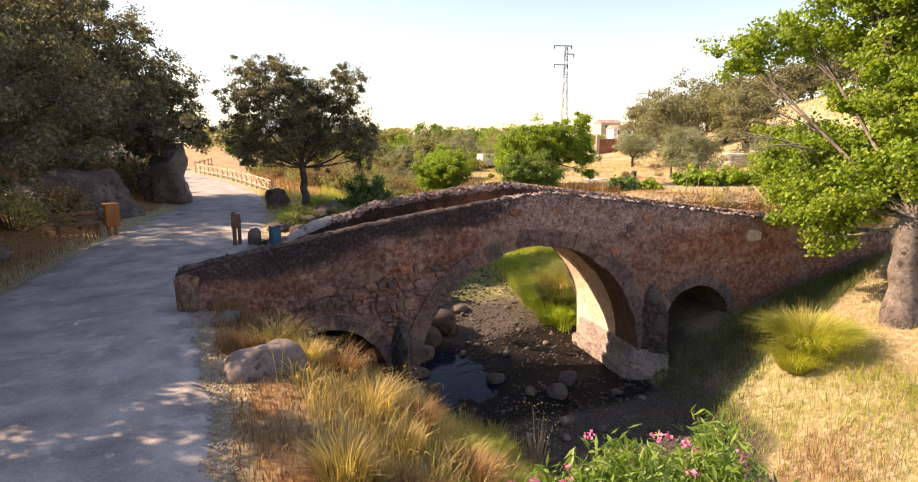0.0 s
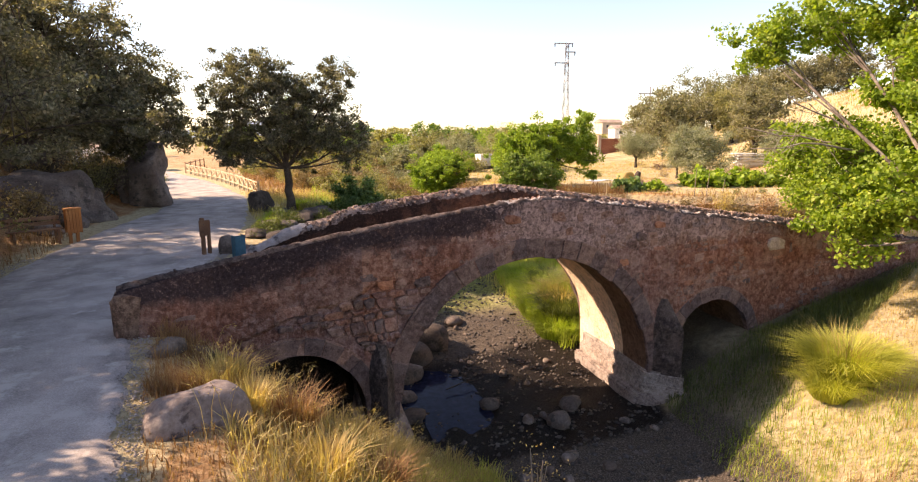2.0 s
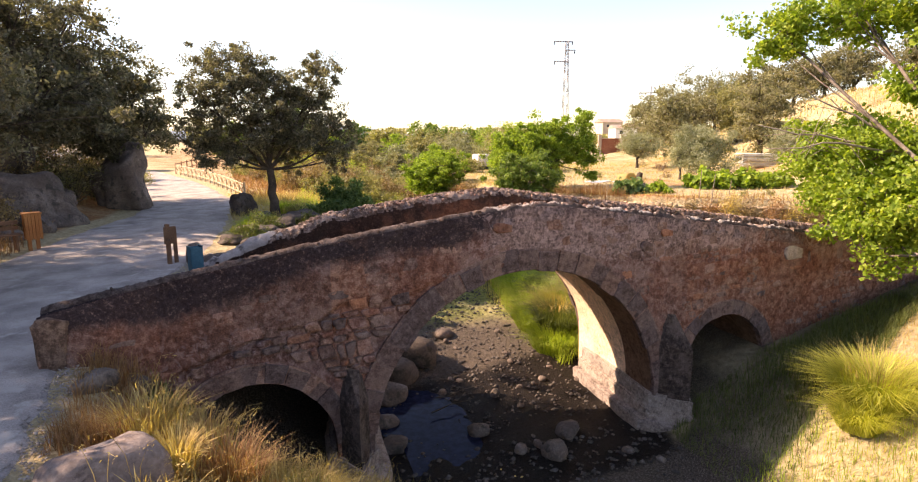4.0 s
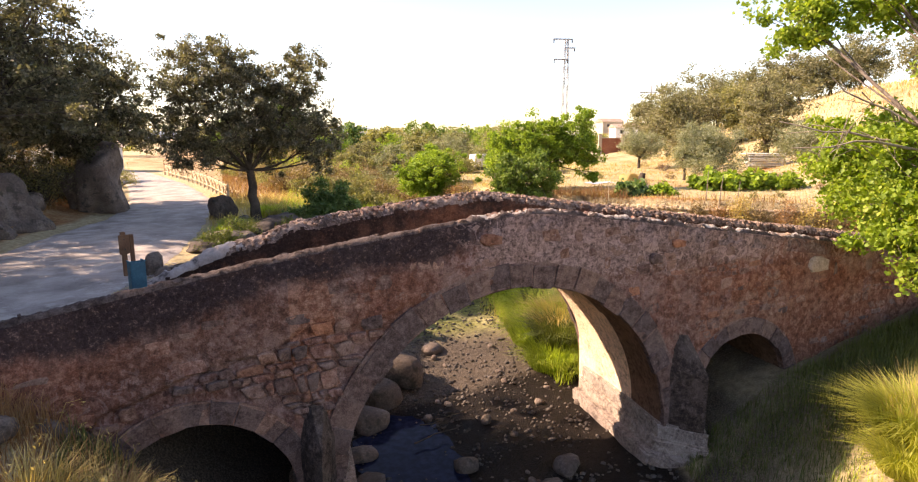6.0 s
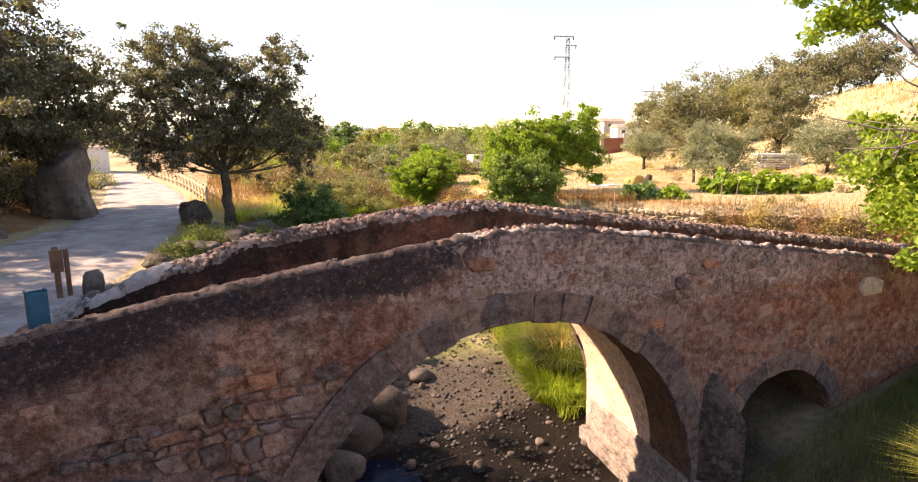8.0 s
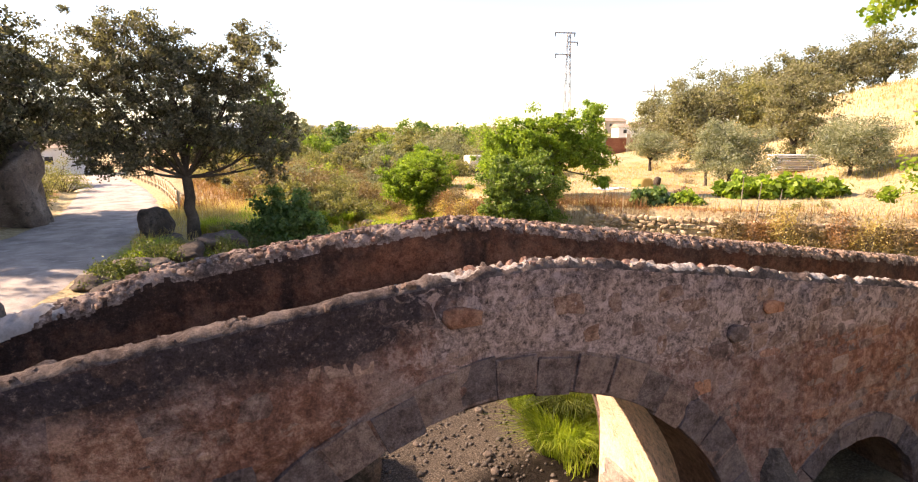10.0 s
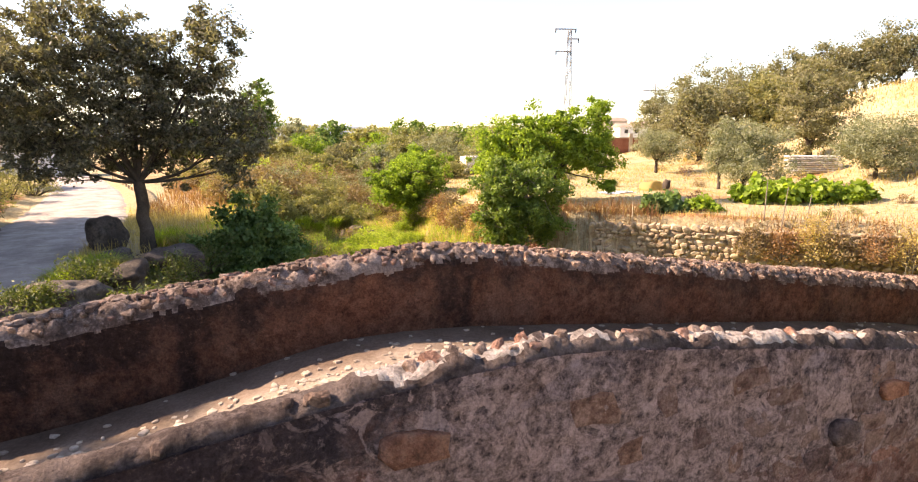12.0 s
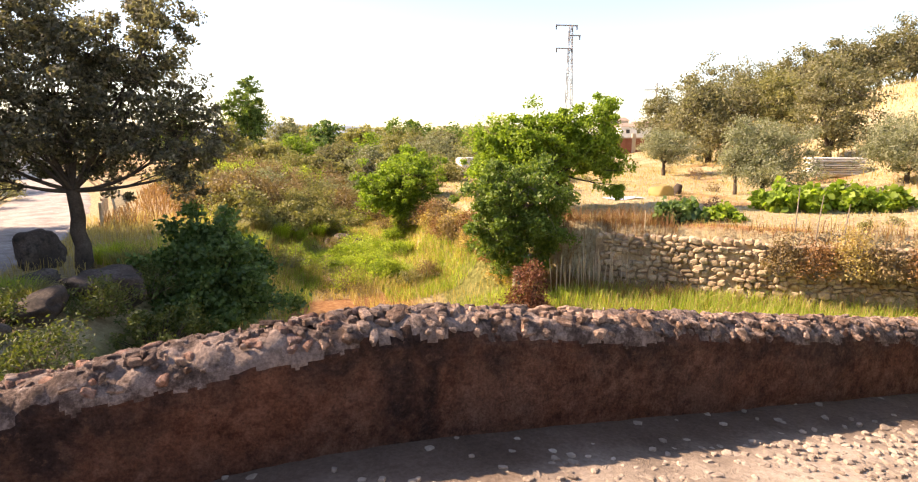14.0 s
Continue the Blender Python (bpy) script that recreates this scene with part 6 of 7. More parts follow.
for k in range(5):
    part("slat", box_bm(0.088, 0.035, 0.86, (-0.2 + 0.1 * k, -0.13, 0.82), 0.008), M_ORANGEWOOD, sign)
    part("slat", box_bm(0.088, 0.035, 0.86, (-0.2 + 0.1 * k, 0.18, 0.82), 0.008), M_ORANGEWOOD, sign)
part("lid", box_bm(0.54, 0.42, 0.05, (0, 0.02, 1.28), 0.012), M_ORANGEWOOD, sign)

bench = thing("park_bench", "weathered wooden park bench in the shade", "bench", (-5.3, 26.7, 0.12), turn=28)
for k in range(3):
    part("seat_plank", box_bm(1.7, 0.12, 0.045, (0, -0.14 + 0.14 * k, 0.44), 0.01), M_WOOD, bench)
for k in range(2):
    part("back_plank", box_bm(1.7, 0.04, 0.13, (0, 0.27 + 0.035 * k, 0.64 + 0.18 * k), 0.01), M_WOOD, bench)
for x in (-0.68, 0.68):
    part("leg", box_bm(0.07, 0.08, 0.6, (x, -0.14, 0.15), 0.01), M_WOOD, bench)
    part("leg", beam_bm((x, 0.18, -0.15), (x, 0.33, 0.9), 0.07, 0.07, 0.01), M_WOOD, bench)
    part("crossbar", box_bm(0.06, 0.44, 0.06, (x, 0.02, 0.39), 0.01), M_WOOD, bench)

# the blue litter bin, an open box on a post at the bridge's entrance
binob = thing("litter_bin", "dull blue metal litter bin on a short post", "litter bin", (1.3, 17.0, 0.24), turn=24)
binob.scale = (0.66, 0.66, 0.95)
part("post", box_bm(0.07, 0.07, 0.9, (0, 0.16, 0.40), 0.008), M_IRON, binob)
part("base_plate", box_bm(0.24, 0.24, 0.03, (0, 0.1, 0.01), 0.006), M_IRON, binob)
for x in (-0.19, 0.19):
    part("side_panel", box_bm(0.025, 0.30, 0.76, (x, -0.02, 0.88), 0.006), M_BLUE, binob)
for y in (-0.17, 0.13):
    part("panel", box_bm(0.355, 0.025, 0.76, (0, y, 0.88), 0.006), M_BLUE, binob)
part("bottom", box_bm(0.35, 0.27, 0.03, (0, -0.02, 0.52), 0.004), M_BLUE, binob)
for x in (-0.19, 0.19):
    part("rim", box_bm(0.04, 0.34, 0.03, (x, -0.02, 1.275), 0.006), M_BLUE, binob, "worn blue rim")
block = thing("concrete_block", "large weathered pale concrete block at the terrace edge", "block", (36.4, 25.9, float(land(36.4, 25.9)) - 0.1), turn=-38)
bm = box_bm(1.6, 1.0, 1.5, (0, 0, 0.45), 0.05)
bmesh.ops.subdivide_edges(bm, edges=bm.edges[:], cuts=3, use_grid_fill=True)
for v in bm.verts:
    v.co += 0.05 * noise.noise_vector(v.co * 2.3)
part("body", bm, M_DRYSTONE, block)
part("slab", box_bm(1.7, 1.1, 0.14, (0, 0, 1.24), 0.03), M_DRYSTONE, block, "rough stone slab")
lean_post = thing("leaning_post", "leaning weathered wooden post beside the block", "post", (37.6, 24.6, float(land(37.6, 24.6)) - 0.1))
part("shaft", rod_bm((0, 0, -0.4), (0.35, 0.1, 1.9), 0.10, 0.08, 9), M_WOOD, lean_post)

# ---- buildings and lines far off ----
def house(name, label, place, size, roof_h, wall, roof, turn, windows):
    """A plain house: walls, pitched roof, door and windows set into the front."""
    h = thing(name, label, "house", place, turn=turn)
    w, d, z = size
    part("wall", box_bm(w, d, z + 0.6, (0, 0, z / 2 - 0.3), 0.02), wall, h)
    bm = bmesh.new()
    o = 0.3
    ridge = [bm.verts.new((x, 0, z + roof_h)) for x in (-w / 2 - o, w / 2 + o)]
    fr = [bm.verts.new((x, -d / 2 - o, z - 0.02)) for x in (-w / 2 - o, w / 2 + o)]
    bk = [bm.verts.new((x, d / 2 + o, z - 0.02)) for x in (-w / 2 - o, w / 2 + o)]
    bm.faces.new((fr[0], fr[1], ridge[1], ridge[0]))
    bm.faces.new((bk[1], bk[0], ridge[0], ridge[1]))
    bm.faces.new((fr[0], ridge[0], bk[0]))
    bm.faces.new((fr[1], bk[1], ridge[1]))
    bm.faces.new((fr[0], bk[0], bk[1], fr[1]))
    part("roof", bm, roof, h)
    for x, zz, ww, hh in windows:
        win = part("window", box_bm(ww, 0.12, hh, (x, -d / 2 - 0.02, zz), 0.01), wall, h)
        part("pane", box_bm(ww - 0.16, 0.05, hh - 0.16, (x, -d / 2 - 0.07, zz)), M_DARKGLASS, win)
    return h


house("white_house", "low whitewashed farmhouse with a clay roof beyond the gardens", (99.0, 128.0, 3.4), (9, 6, 2.8), 0.8, M_WHITEWALL, M_TILE, -20, ((-3, 1.7, 1.0, 1.0), (-0.5, 1.7, 1.0, 1.0), (2.6, 1.7, 1.0, 1.0)))
house("white_house", "small whitewashed house on the far rise", (108.0, 137.0, 4.2), (5, 5, 2.6), 0.9, M_WHITEWALL, M_TILE, -35, ((-1.2, 1.6, 0.8, 0.9), (1.2, 1.6, 0.8, 0.9)))
house("white_house", "small pale house on the far rise", (103.5, 143.0, 5.4), (6, 5, 2.6), 0.9, M_BEIGEWALL, M_TILE, -10, ((-1.5, 1.5, 0.8, 0.9), (1.5, 1.5, 0.8, 0.9)))
house("farm_shed", "low whitewashed farm building beside the far track", (-13.0, 82.0, 0.0), (11.0, 5, 2.8), 0.7, M_WHITEWALL, M_TILE, 8, ((-2, 1.5, 0.9, 0.9), (2, 1.5, 0.9, 0.9)))
rw = thing("brick_wall", "dark red brick wall behind the gardens", "wall", (62.0, 79.0, 0.6), turn=-24)
part("wall_face", box_bm(11.0, 0.4, 3.6, (0, 0, 1.2), 0.03), M_REDWALL, rw)
part("capping", box_bm(11.2, 0.55, 0.14, (0, 0, 3.07), 0.02), M_BEIGEWALL, rw)
for x in (-5.4, -2.0, 2.0, 5.4):
    part("pillar", box_bm(0.5, 0.55, 4.3, (x, -0.05, 1.5), 0.03), M_BEIGEWALL, rw)


def pylon(place, h, w, label):
    """A steel lattice mast with short crossarms and insulators."""
    p = thing("power_pylon", label, "pylon", place, turn=-15)
    lv = np.linspace(0, h, 15)
    wid = np.interp(lv, (0, h), (w, w * 0.38))
    for sx in (-1, 1):
        for sy in (-1, 1):
            part("leg", rod_bm((sx * w / 2, sy * w / 2, 0), (sx * w * 0.19, sy * w * 0.19, h), 0.055, 0.05, 4), M_GALV, p)
    for q in range(14):
        a, b, za, zb = wid[q] / 2, wid[q + 1] / 2, lv[q], lv[q + 1]
        s = 1 if q % 2 else -1
        part("brace", rod_bm((-s * a, -a, za), (s * b, -b, zb), 0.035, 0.035, 4), M_GALV, p)
        part("brace", rod_bm((-s * a, a, za), (s * b, b, zb), 0.035, 0.035, 4), M_GALV, p)
        part("brace", rod_bm((-a, -s * a, za), (-b, s * b, zb), 0.035, 0.035, 4), M_GALV, p)
        part("brace", rod_bm((a, -s * a, za), (b, s * b, zb), 0.035, 0.035, 4), M_GALV, p)
    for z, x0, x1 in ((h - 0.1, -2.0, 0.9), (h - 1.3, -0.3, 1.3), (h - 2.9, -1.9, 0.3)):
        part("crossarm", box_bm(x1 - x0, 0.16, 0.16, ((x0 + x1) / 2, 0, z), 0.01), M_GALV, p)
        for x in (x0 + 0.1, x1 - 0.1):
            part("insulator", rod_bm((x, 0, z - 0.05), (x, 0, z - 0.5), 0.09, 0.07, 8), M_IRON, p)
    return p


pylon((50.4, 80.8, 0.5), 17.3, 1.0, "slender galvanised steel lattice power pylon")
p2 = thing("power_pylon", "distant T-shaped electricity pole on the skyline", "pylon", (143.5, 174.5, 4.0), turn=-30)
part("mast", rod_bm((0, 0, 0), (0, 0, 17.5), 0.35, 0.22, 8), M_GALV, p2)
part("crossarm", box_bm(8.0, 0.3, 0.35, (0, 0, 15.2), 0.03), M_GALV, p2)

# distant hills, the haze put into their blue-grey colour
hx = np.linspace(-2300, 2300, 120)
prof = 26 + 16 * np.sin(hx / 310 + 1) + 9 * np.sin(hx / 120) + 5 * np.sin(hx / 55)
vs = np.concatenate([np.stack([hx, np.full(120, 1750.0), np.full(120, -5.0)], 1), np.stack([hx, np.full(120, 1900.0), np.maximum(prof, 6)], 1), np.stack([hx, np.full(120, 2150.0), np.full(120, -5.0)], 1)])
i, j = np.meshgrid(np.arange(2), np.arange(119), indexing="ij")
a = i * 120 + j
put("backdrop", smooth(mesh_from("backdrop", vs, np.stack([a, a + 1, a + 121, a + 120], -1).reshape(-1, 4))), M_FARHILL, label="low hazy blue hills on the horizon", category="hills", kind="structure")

# ---- odds and ends in the garden ----
stack = thing("timber_stack", "stack of pale sawn planks behind the vegetables", "planks", (41.6, 37.8, float(land(41.6, 37.8)) - 0.05), turn=-32)
rng = np.random.default_rng(3)
for k in range(9):
    part("plank", box_bm(rng.uniform(2.6, 3.3), rng.uniform(0.9, 1.2), 0.075, (rng.uniform(-0.15, 0.15), rng.uniform(-0.1, 0.1), 0.10 + 0.125 * k), 0.008), M_WHITEWALL, stack)
    for x in (-1.0, 1.0):
        part("bearer", box_bm(0.1, 0.9, 0.05, (x, 0, 0.04 + 0.125 * k)), M_PALEWOOD, stack)
tarp = thing("plastic_sheet", "pale blue plastic sheet lying on the dry grass", "sheet", (27.0, 38.4, 0.0))
xx, yy = np.meshgrid(np.linspace(-0.95, 0.95, 24), np.linspace(-0.55, 0.55, 16))
zz = land(xx + 27.0, yy + 38.4) + 0.02 + 0.05 * wob(xx, yy, 4.0, 2) + 0.03 * wob(xx, yy, 9.0, 5)
i, j = np.meshgrid(np.arange(15), np.arange(23), indexing="ij")
a = i * 24 + j
M_SHEET = surface("blue_white_sheet", (0.40, 0.46, 0.56), (0.52, 0.58, 0.68), (0.66, 0.70, 0.76), 1.5, 12.0, 0.5, 0.4, 0.2, 0.01)
put("sheet", smooth(mesh_from("sheet", np.stack([xx, yy, zz], -1).reshape(-1, 3), np.stack([a, a + 1, a + 25, a + 24], -1).reshape(-1, 4))), M_SHEET, tarp)
pile = thing("old_boards", "weathered grey boards lying in the field", "planks", at_ground(18.6, 28.9, 0.03), turn=-25)
for k in range(3):
    part("board", box_bm(1.5 - 0.2 * k, 0.2, 0.06, (0.1 * k, 0.18 * k - 0.2, 0.06 + 0.07 * k), 0.01, pose(0, 0, 0, 2, 3 * k, 7 * k - 5)), M_PALEWOOD, pile)
cart = thing("water_tank", "white plastic water tank among the trees", "tank", at_ground(27.6, 60.2), turn=12)
bm = box_bm(1.9, 1.2, 1.3, (0, 0, 1.0), 0.18)
part("tank", bm, M_WHITEWALL, cart)
part("cradle", box_bm(1.7, 1.1, 0.4, (0, 0, 0.2), 0.03), M_IRON, cart)

# canes standing along the terrace edge
rng = np.random.default_rng(14)
canes = [(19.0 + 0.30 * k + rng.uniform(-0.1, 0.1), 31.9 - 0.02 * k + rng.uniform(-0.25, 0.15)) for k in range(13)] + [(19.2 + 0.17 * k + rng.uniform(-0.1, 0.1), 32.0 - 0.02 * k + rng.uniform(-0.5, 0.3)) for k in range(16)]
canes += [(26.2 + 0.55 * k + rng.uniform(-0.2, 0.2), 28.2 - 0.72 * k + rng.uniform(-0.3, 0.5)) for k in range(12)]
for k, (x, y) in enumerate(canes):
    h = rng.uniform(1.0, 1.7)
    z = float(land(x, y))
    cane = thing("garden_cane", "dry pale cane stuck upright in the soil", "cane", (x, y, z), "canes along the terrace")
    lx, ly = rng.uniform(-0.12, 0.12, 2)
    put("stalk", tubes([(np.array([(0, 0, -0.2), (lx * 0.5, ly * 0.5, h * 0.5), (lx, ly, h)]), np.array([0.024, 0.021, 0.014]))], 6), M_PALEWOOD if k < 29 else M_TWIG, cane)

# ---- grasses ----
def scatter(n, x0, x1, y0, y1, rng, keep=None, clump=0.0, freq=0.5, seed=0.0):
    """Random places in a stretch of ground, off the track and the bridge; clump thins them into patches."""
    x, y = rng.uniform(x0, x1, n), rng.uniform(y0, y1, n)
    ok = np.abs(x - np.interp(y, ROAD_Y, ROAD_X)) > np.interp(y, ROAD_Y, ROAD_W) + 0.12 + 0.25 * wob(x, y, 1.5, 2)
    ok &= ~((y > NEAR - 0.35) & (y < FAR + 0.1) & (x > LEFT_END - 0.2) & (x < RIGHT_END))
    if clump:
        ok &= wob(x, y, freq, seed) > rng.uniform(-1.0, clump, n)
    if keep is not None:
        ok &= keep(x, y)
    return x[ok], y[ok]


def sward(name, label, n, area, rng, material, h0, h1, width, lean, keep=None, clump=0.0, freq=0.8, seed=0.0, curl=0.6):
    x, y = scatter(n, *area, rng, keep, clump, freq, seed)
    m = len(x)
    tall = 1 + 0.45 * wob(x, y, 1.1, seed + 4)
    base = np.stack([x, y, land(x, y) - 0.03], 1)
    me = blade_mesh(base, rng.uniform(h0, h1, m) * tall, width, rng.uniform(0.15, 1.0, m) * lean, rng, curl)
    return put(name, me, material, label=label, category="grass", kind="stuff")


rng = np.random.default_rng(200)
in_bank = lambda x, y: (x > -0.1) & (x < np.interp(y, VALLEY_Y, BED_L) + 0.3)
sward("dry_bank_grass", "tall dry golden grass on the near bank", 50000, (0.9, 6.2, -1.0, 14.3), rng, M_DRYGRASS, 0.18, 0.66, 0.017, 1.0, in_bank, 1.0, 1.1, 1)
sward("verge_bank_grass", "thin brown grass along the track edge", 15000, (-0.3, 2.4, 3.0, 14.0), rng, M_REDGRASS, 0.08, 0.30, 0.016, 0.9, in_bank, 0.9, 1.4, 27)
sward("green_bank_grass", "green-yellow grass on the near bank", 9000, (2.6, 6.4, 3.0, 14.2), rng, M_GREENGRASS, 0.18, 0.5, 0.017, 0.8, in_bank, 0.1, 0.7, 6)
sward("rust_bank_grass", "rust-coloured dry grass by the bridge's foot", 9000, (-0.3, 2.4, 11.0, 14.2), rng, M_REDGRASS, 0.2, 0.55, 0.010, 0.8, None, 0.4, 1.2, 3)
sward("rust_tuft_grass", "patch of rust-brown dry weeds on the right bank", 6500, (10.6, 13.6, 6.6, 9.4), rng, M_REDGRASS, 0.10, 0.34, 0.010, 0.9, lambda x, y: np.hypot(x - 12.2, y - 7.9) < 1.0 + 0.5 * wob(x, y, 1.5, 4), 0.9, 1.4, 33)
# the small arch's shade is put into these weeds' dark green
sward("arch_shade_grass", "dark green weeds, the small arch's shade put into their colour", 9000, (0.6, 4.8, 11.6, 14.2), rng, M_SHADETONEGRASS, 0.15, 0.5, 0.018, 0.8, None, 0.7, 0.9, 61)
sward("bank_foot_grass", "long golden grass down to the foot of the near bank", 20000, (3.4, 6.1, 7.5, 13.7), rng, M_DRYGRASS, 0.25, 0.62, 0.018, 0.8, lambda x, y: y < 12.6, 0.9, 1.0, 71)
sward("bank_foot_green", "yellow-green grass at the foot of the near bank", 7000, (3.6, 6.2, 8.0, 13.7), rng, M_TUSSOCK, 0.25, 0.6, 0.018, 0.8, lambda x, y: y < 12.8, 0.3, 0.9, 74)
right_bank = lambda x, y: x > np.interp(y, VALLEY_Y, BED_R) + 0.3
# dry and dark swards meet along the bridge's shadow edge, painted by colour
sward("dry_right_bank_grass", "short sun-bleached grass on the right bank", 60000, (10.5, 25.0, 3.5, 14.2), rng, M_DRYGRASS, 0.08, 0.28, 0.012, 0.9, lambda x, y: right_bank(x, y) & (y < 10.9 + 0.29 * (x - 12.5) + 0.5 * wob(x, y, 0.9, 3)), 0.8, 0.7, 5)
sward("shaded_bank_grass", "dark green grass with the bridge's shade put into its colour", 62000, (11.5, 24.0, 9.5, 14.3), rng, M_SHADETONEGRASS, 0.10, 0.36, 0.012, 0.9, lambda x, y: right_bank(x, y) & (y > 10.7 + 0.29 * (x - 12.5) + 0.5 * wob(x, y, 0.9, 3)), 0.5, 0.8, 19)
sward("green_right_bank_grass", "green grass low on the right bank", 22000, (10.6, 17.5, 4.0, 14.3), rng, M_GREENGRASS, 0.10, 0.34, 0.012, 0.8, lambda x, y: (x > np.interp(y, VALLEY_Y, BED_R) + 0.1) & (x < np.interp(y, VALLEY_Y, BED_R) + 4.6) & (y < 11.4), 0.3, 0.8, 9)
low_field = lambda x, y: (terrace_side(x, y) < -0.1) & (x > np.interp(y, VALLEY_Y, BED_L) - 1.5) & (land(x, y) < -0.6)
sward("field_grass", "lush yellow-green weeds on the low field behind the bridge", 70000, (12.5, 31.0, 19.2, 34.0), rng, M_GREENGRASS, 0.2, 0.62, 0.018, 0.7, lambda x, y: low_field(x, y) & (x > np.interp(y, VALLEY_Y, BED_R) - 0.2), 0.9, 0.5, 2)
sward("dry_field_grass", "dry golden grass on the low field and bank", 26000, (12.5, 31.0, 22.0, 46.0), rng, M_DRYGRASS, 0.25, 0.7, 0.018, 0.7, low_field, 0.2, 0.5, 12)
sward("stream_grass", "lush green grass over the upper stream bed", 52000, (9.5, 19.5, 36.0, 54.0), rng, M_GREENGRASS, 0.12, 0.42, 0.022, 0.9, lambda x, y: (x > np.interp(y, VALLEY_Y, BED_L) - 1.2) & (land(x, y) < -0.5) & ((y > 38.5) | (x > 14.0)), 0.25, 0.45, 4)
sward("valley_straw", "pale straw grass over the upper valley floor", 46000, (7.5, 20.0, 37.0, 62.0), rng, M_DRYGRASS, 0.15, 0.5, 0.022, 0.9, lambda x, y: (x > np.interp(y, VALLEY_Y, BED_L) - 3.0) & (land(x, y) < -0.3), 0.5, 0.5, 44)
sward("arch_grass", "bright green grass beyond the main arch", 20000, (11.4, 17.0, 19.0, 31.0), rng, M_GREENGRASS, 0.3, 0.75, 0.02, 1.1, lambda x, y: x > 11.9 + 0.17 * (y - 18.6) + 0.3 * wob(x, y, 1.0), 0.9, 0.7, 3)
sward("garden_grass", "short dry straw grass over the garden terrace", 70000, (19.5, 52.0, 22.0, 62.0), rng, M_DRYGRASS, 0.06, 0.26, 0.022, 0.9, lambda x, y: (terrace_side(x, y) > 0.0), 0.6, 0.35, 7)
sward("terrace_fringe", "dry rust and straw grass hanging over the terrace wall", 60000, (19.0, 37.0, 18.0, 37.0), rng, M_REDGRASS, 0.2, 0.7, 0.018, 1.5, lambda x, y: (terrace_side(x, y) > -0.3) & (terrace_side(x, y) < 0.7) & (x > 24.5 - 3 * (y > 32)), 0.5, 0.6, 8)
sward("terrace_straw", "pale straw grass along the terrace edge", 26000, (18.5, 37.0, 18.0, 46.0), rng, M_DRYGRASS, 0.15, 0.5, 0.018, 0.9, lambda x, y: (terrace_side(x, y) > -2.6) & (terrace_side(x, y) < 1.4) & (land(x, y) > -1.6), 0.5, 0.6, 18)
sward("terrace_stalks", "dry reddish weeds at the foot of the terrace corner", 14000, (18.8, 24.0, 29.5, 34.5), rng, M_REDGRASS, 0.25, 0.8, 0.014, 0.5, lambda x, y: (terrace_side(x, y) > -1.6) & (terrace_side(x, y) < 1.2) & (x < 23.5), 0.7, 0.9, 28)
sward("slope_grass", "dry rust-brown grass on the shaded slope", 30000, (-16.0, -4.6, 10.0, 48.0), rng, M_REDGRASS, 0.15, 0.5, 0.02, 0.8, None, 0.6, 0.4, 11)
sward("verge_grass", "dry straw grass round the oak and along the track", 36000, (0.8, 10.5, 19.5, 46.0), rng, M_DRYGRASS, 0.15, 0.55, 0.016, 0.8, lambda x, y: (x < np.interp(y, VALLEY_Y, BED_L) - 0.3) & (y > 30.5 + 0.2 * x), 0.4, 0.6, 13)
sward("verge_green_grass", "grey-green grass on the bank by the oak", 26000, (2.5, 12.5, 21.5, 50.0), rng, M_GREENGRASS, 0.2, 0.6, 0.016, 0.8, lambda x, y: (x > np.interp(y, VALLEY_Y, BANK_TOP_L) - 0.5) & (x < np.interp(y, VALLEY_Y, BED_L) + 0.4) & (y > 34.0), 0.3, 0.5, 15)
sward("orchard_bank_grass", "dry red-brown grass between track and stream", 30000, (3.0, 20.0, 42.0, 82.0), rng, M_REDGRASS, 0.25, 0.7, 0.04, 0.8, lambda x, y: x < np.interp(y, VALLEY_Y, BED_L), 0.3, 0.3, 16)
sward("hill_grass", "bleached dry grass on the hillside", 40000, (38.0, 95.0, 28.0, 85.0), rng, M_DRYGRASS, 0.15, 0.5, 0.06, 0.8, lambda x, y: land(x, y) > 1.3, 0.6, 0.2, 17)


def tussock(place, n, h, spread, material, seed, label, group="", width=0.012, lean=1.0):
    """One clump of long arching blades from a single foot."""
    r = np.random.default_rng(seed)
    a = r.uniform(0, 2 * np.pi, n)
    d = np.sqrt(r.uniform(0, 1, n)) * spread
    base = np.stack([np.cos(a) * d, np.sin(a) * d, np.full(n, -0.04)], 1)
    t = thing("grass_tussock", label, "grass", place, group)
    put("blade_mass", blade_mesh(base, h * r.uniform(0.5, 1.0, n), width, lean * (0.25 + 0.75 * d / spread) * r.uniform(0.6, 1.3, n), r, 0.8, a + r.normal(0, 0.5, n)), material, t, kind="stuff")
    return t


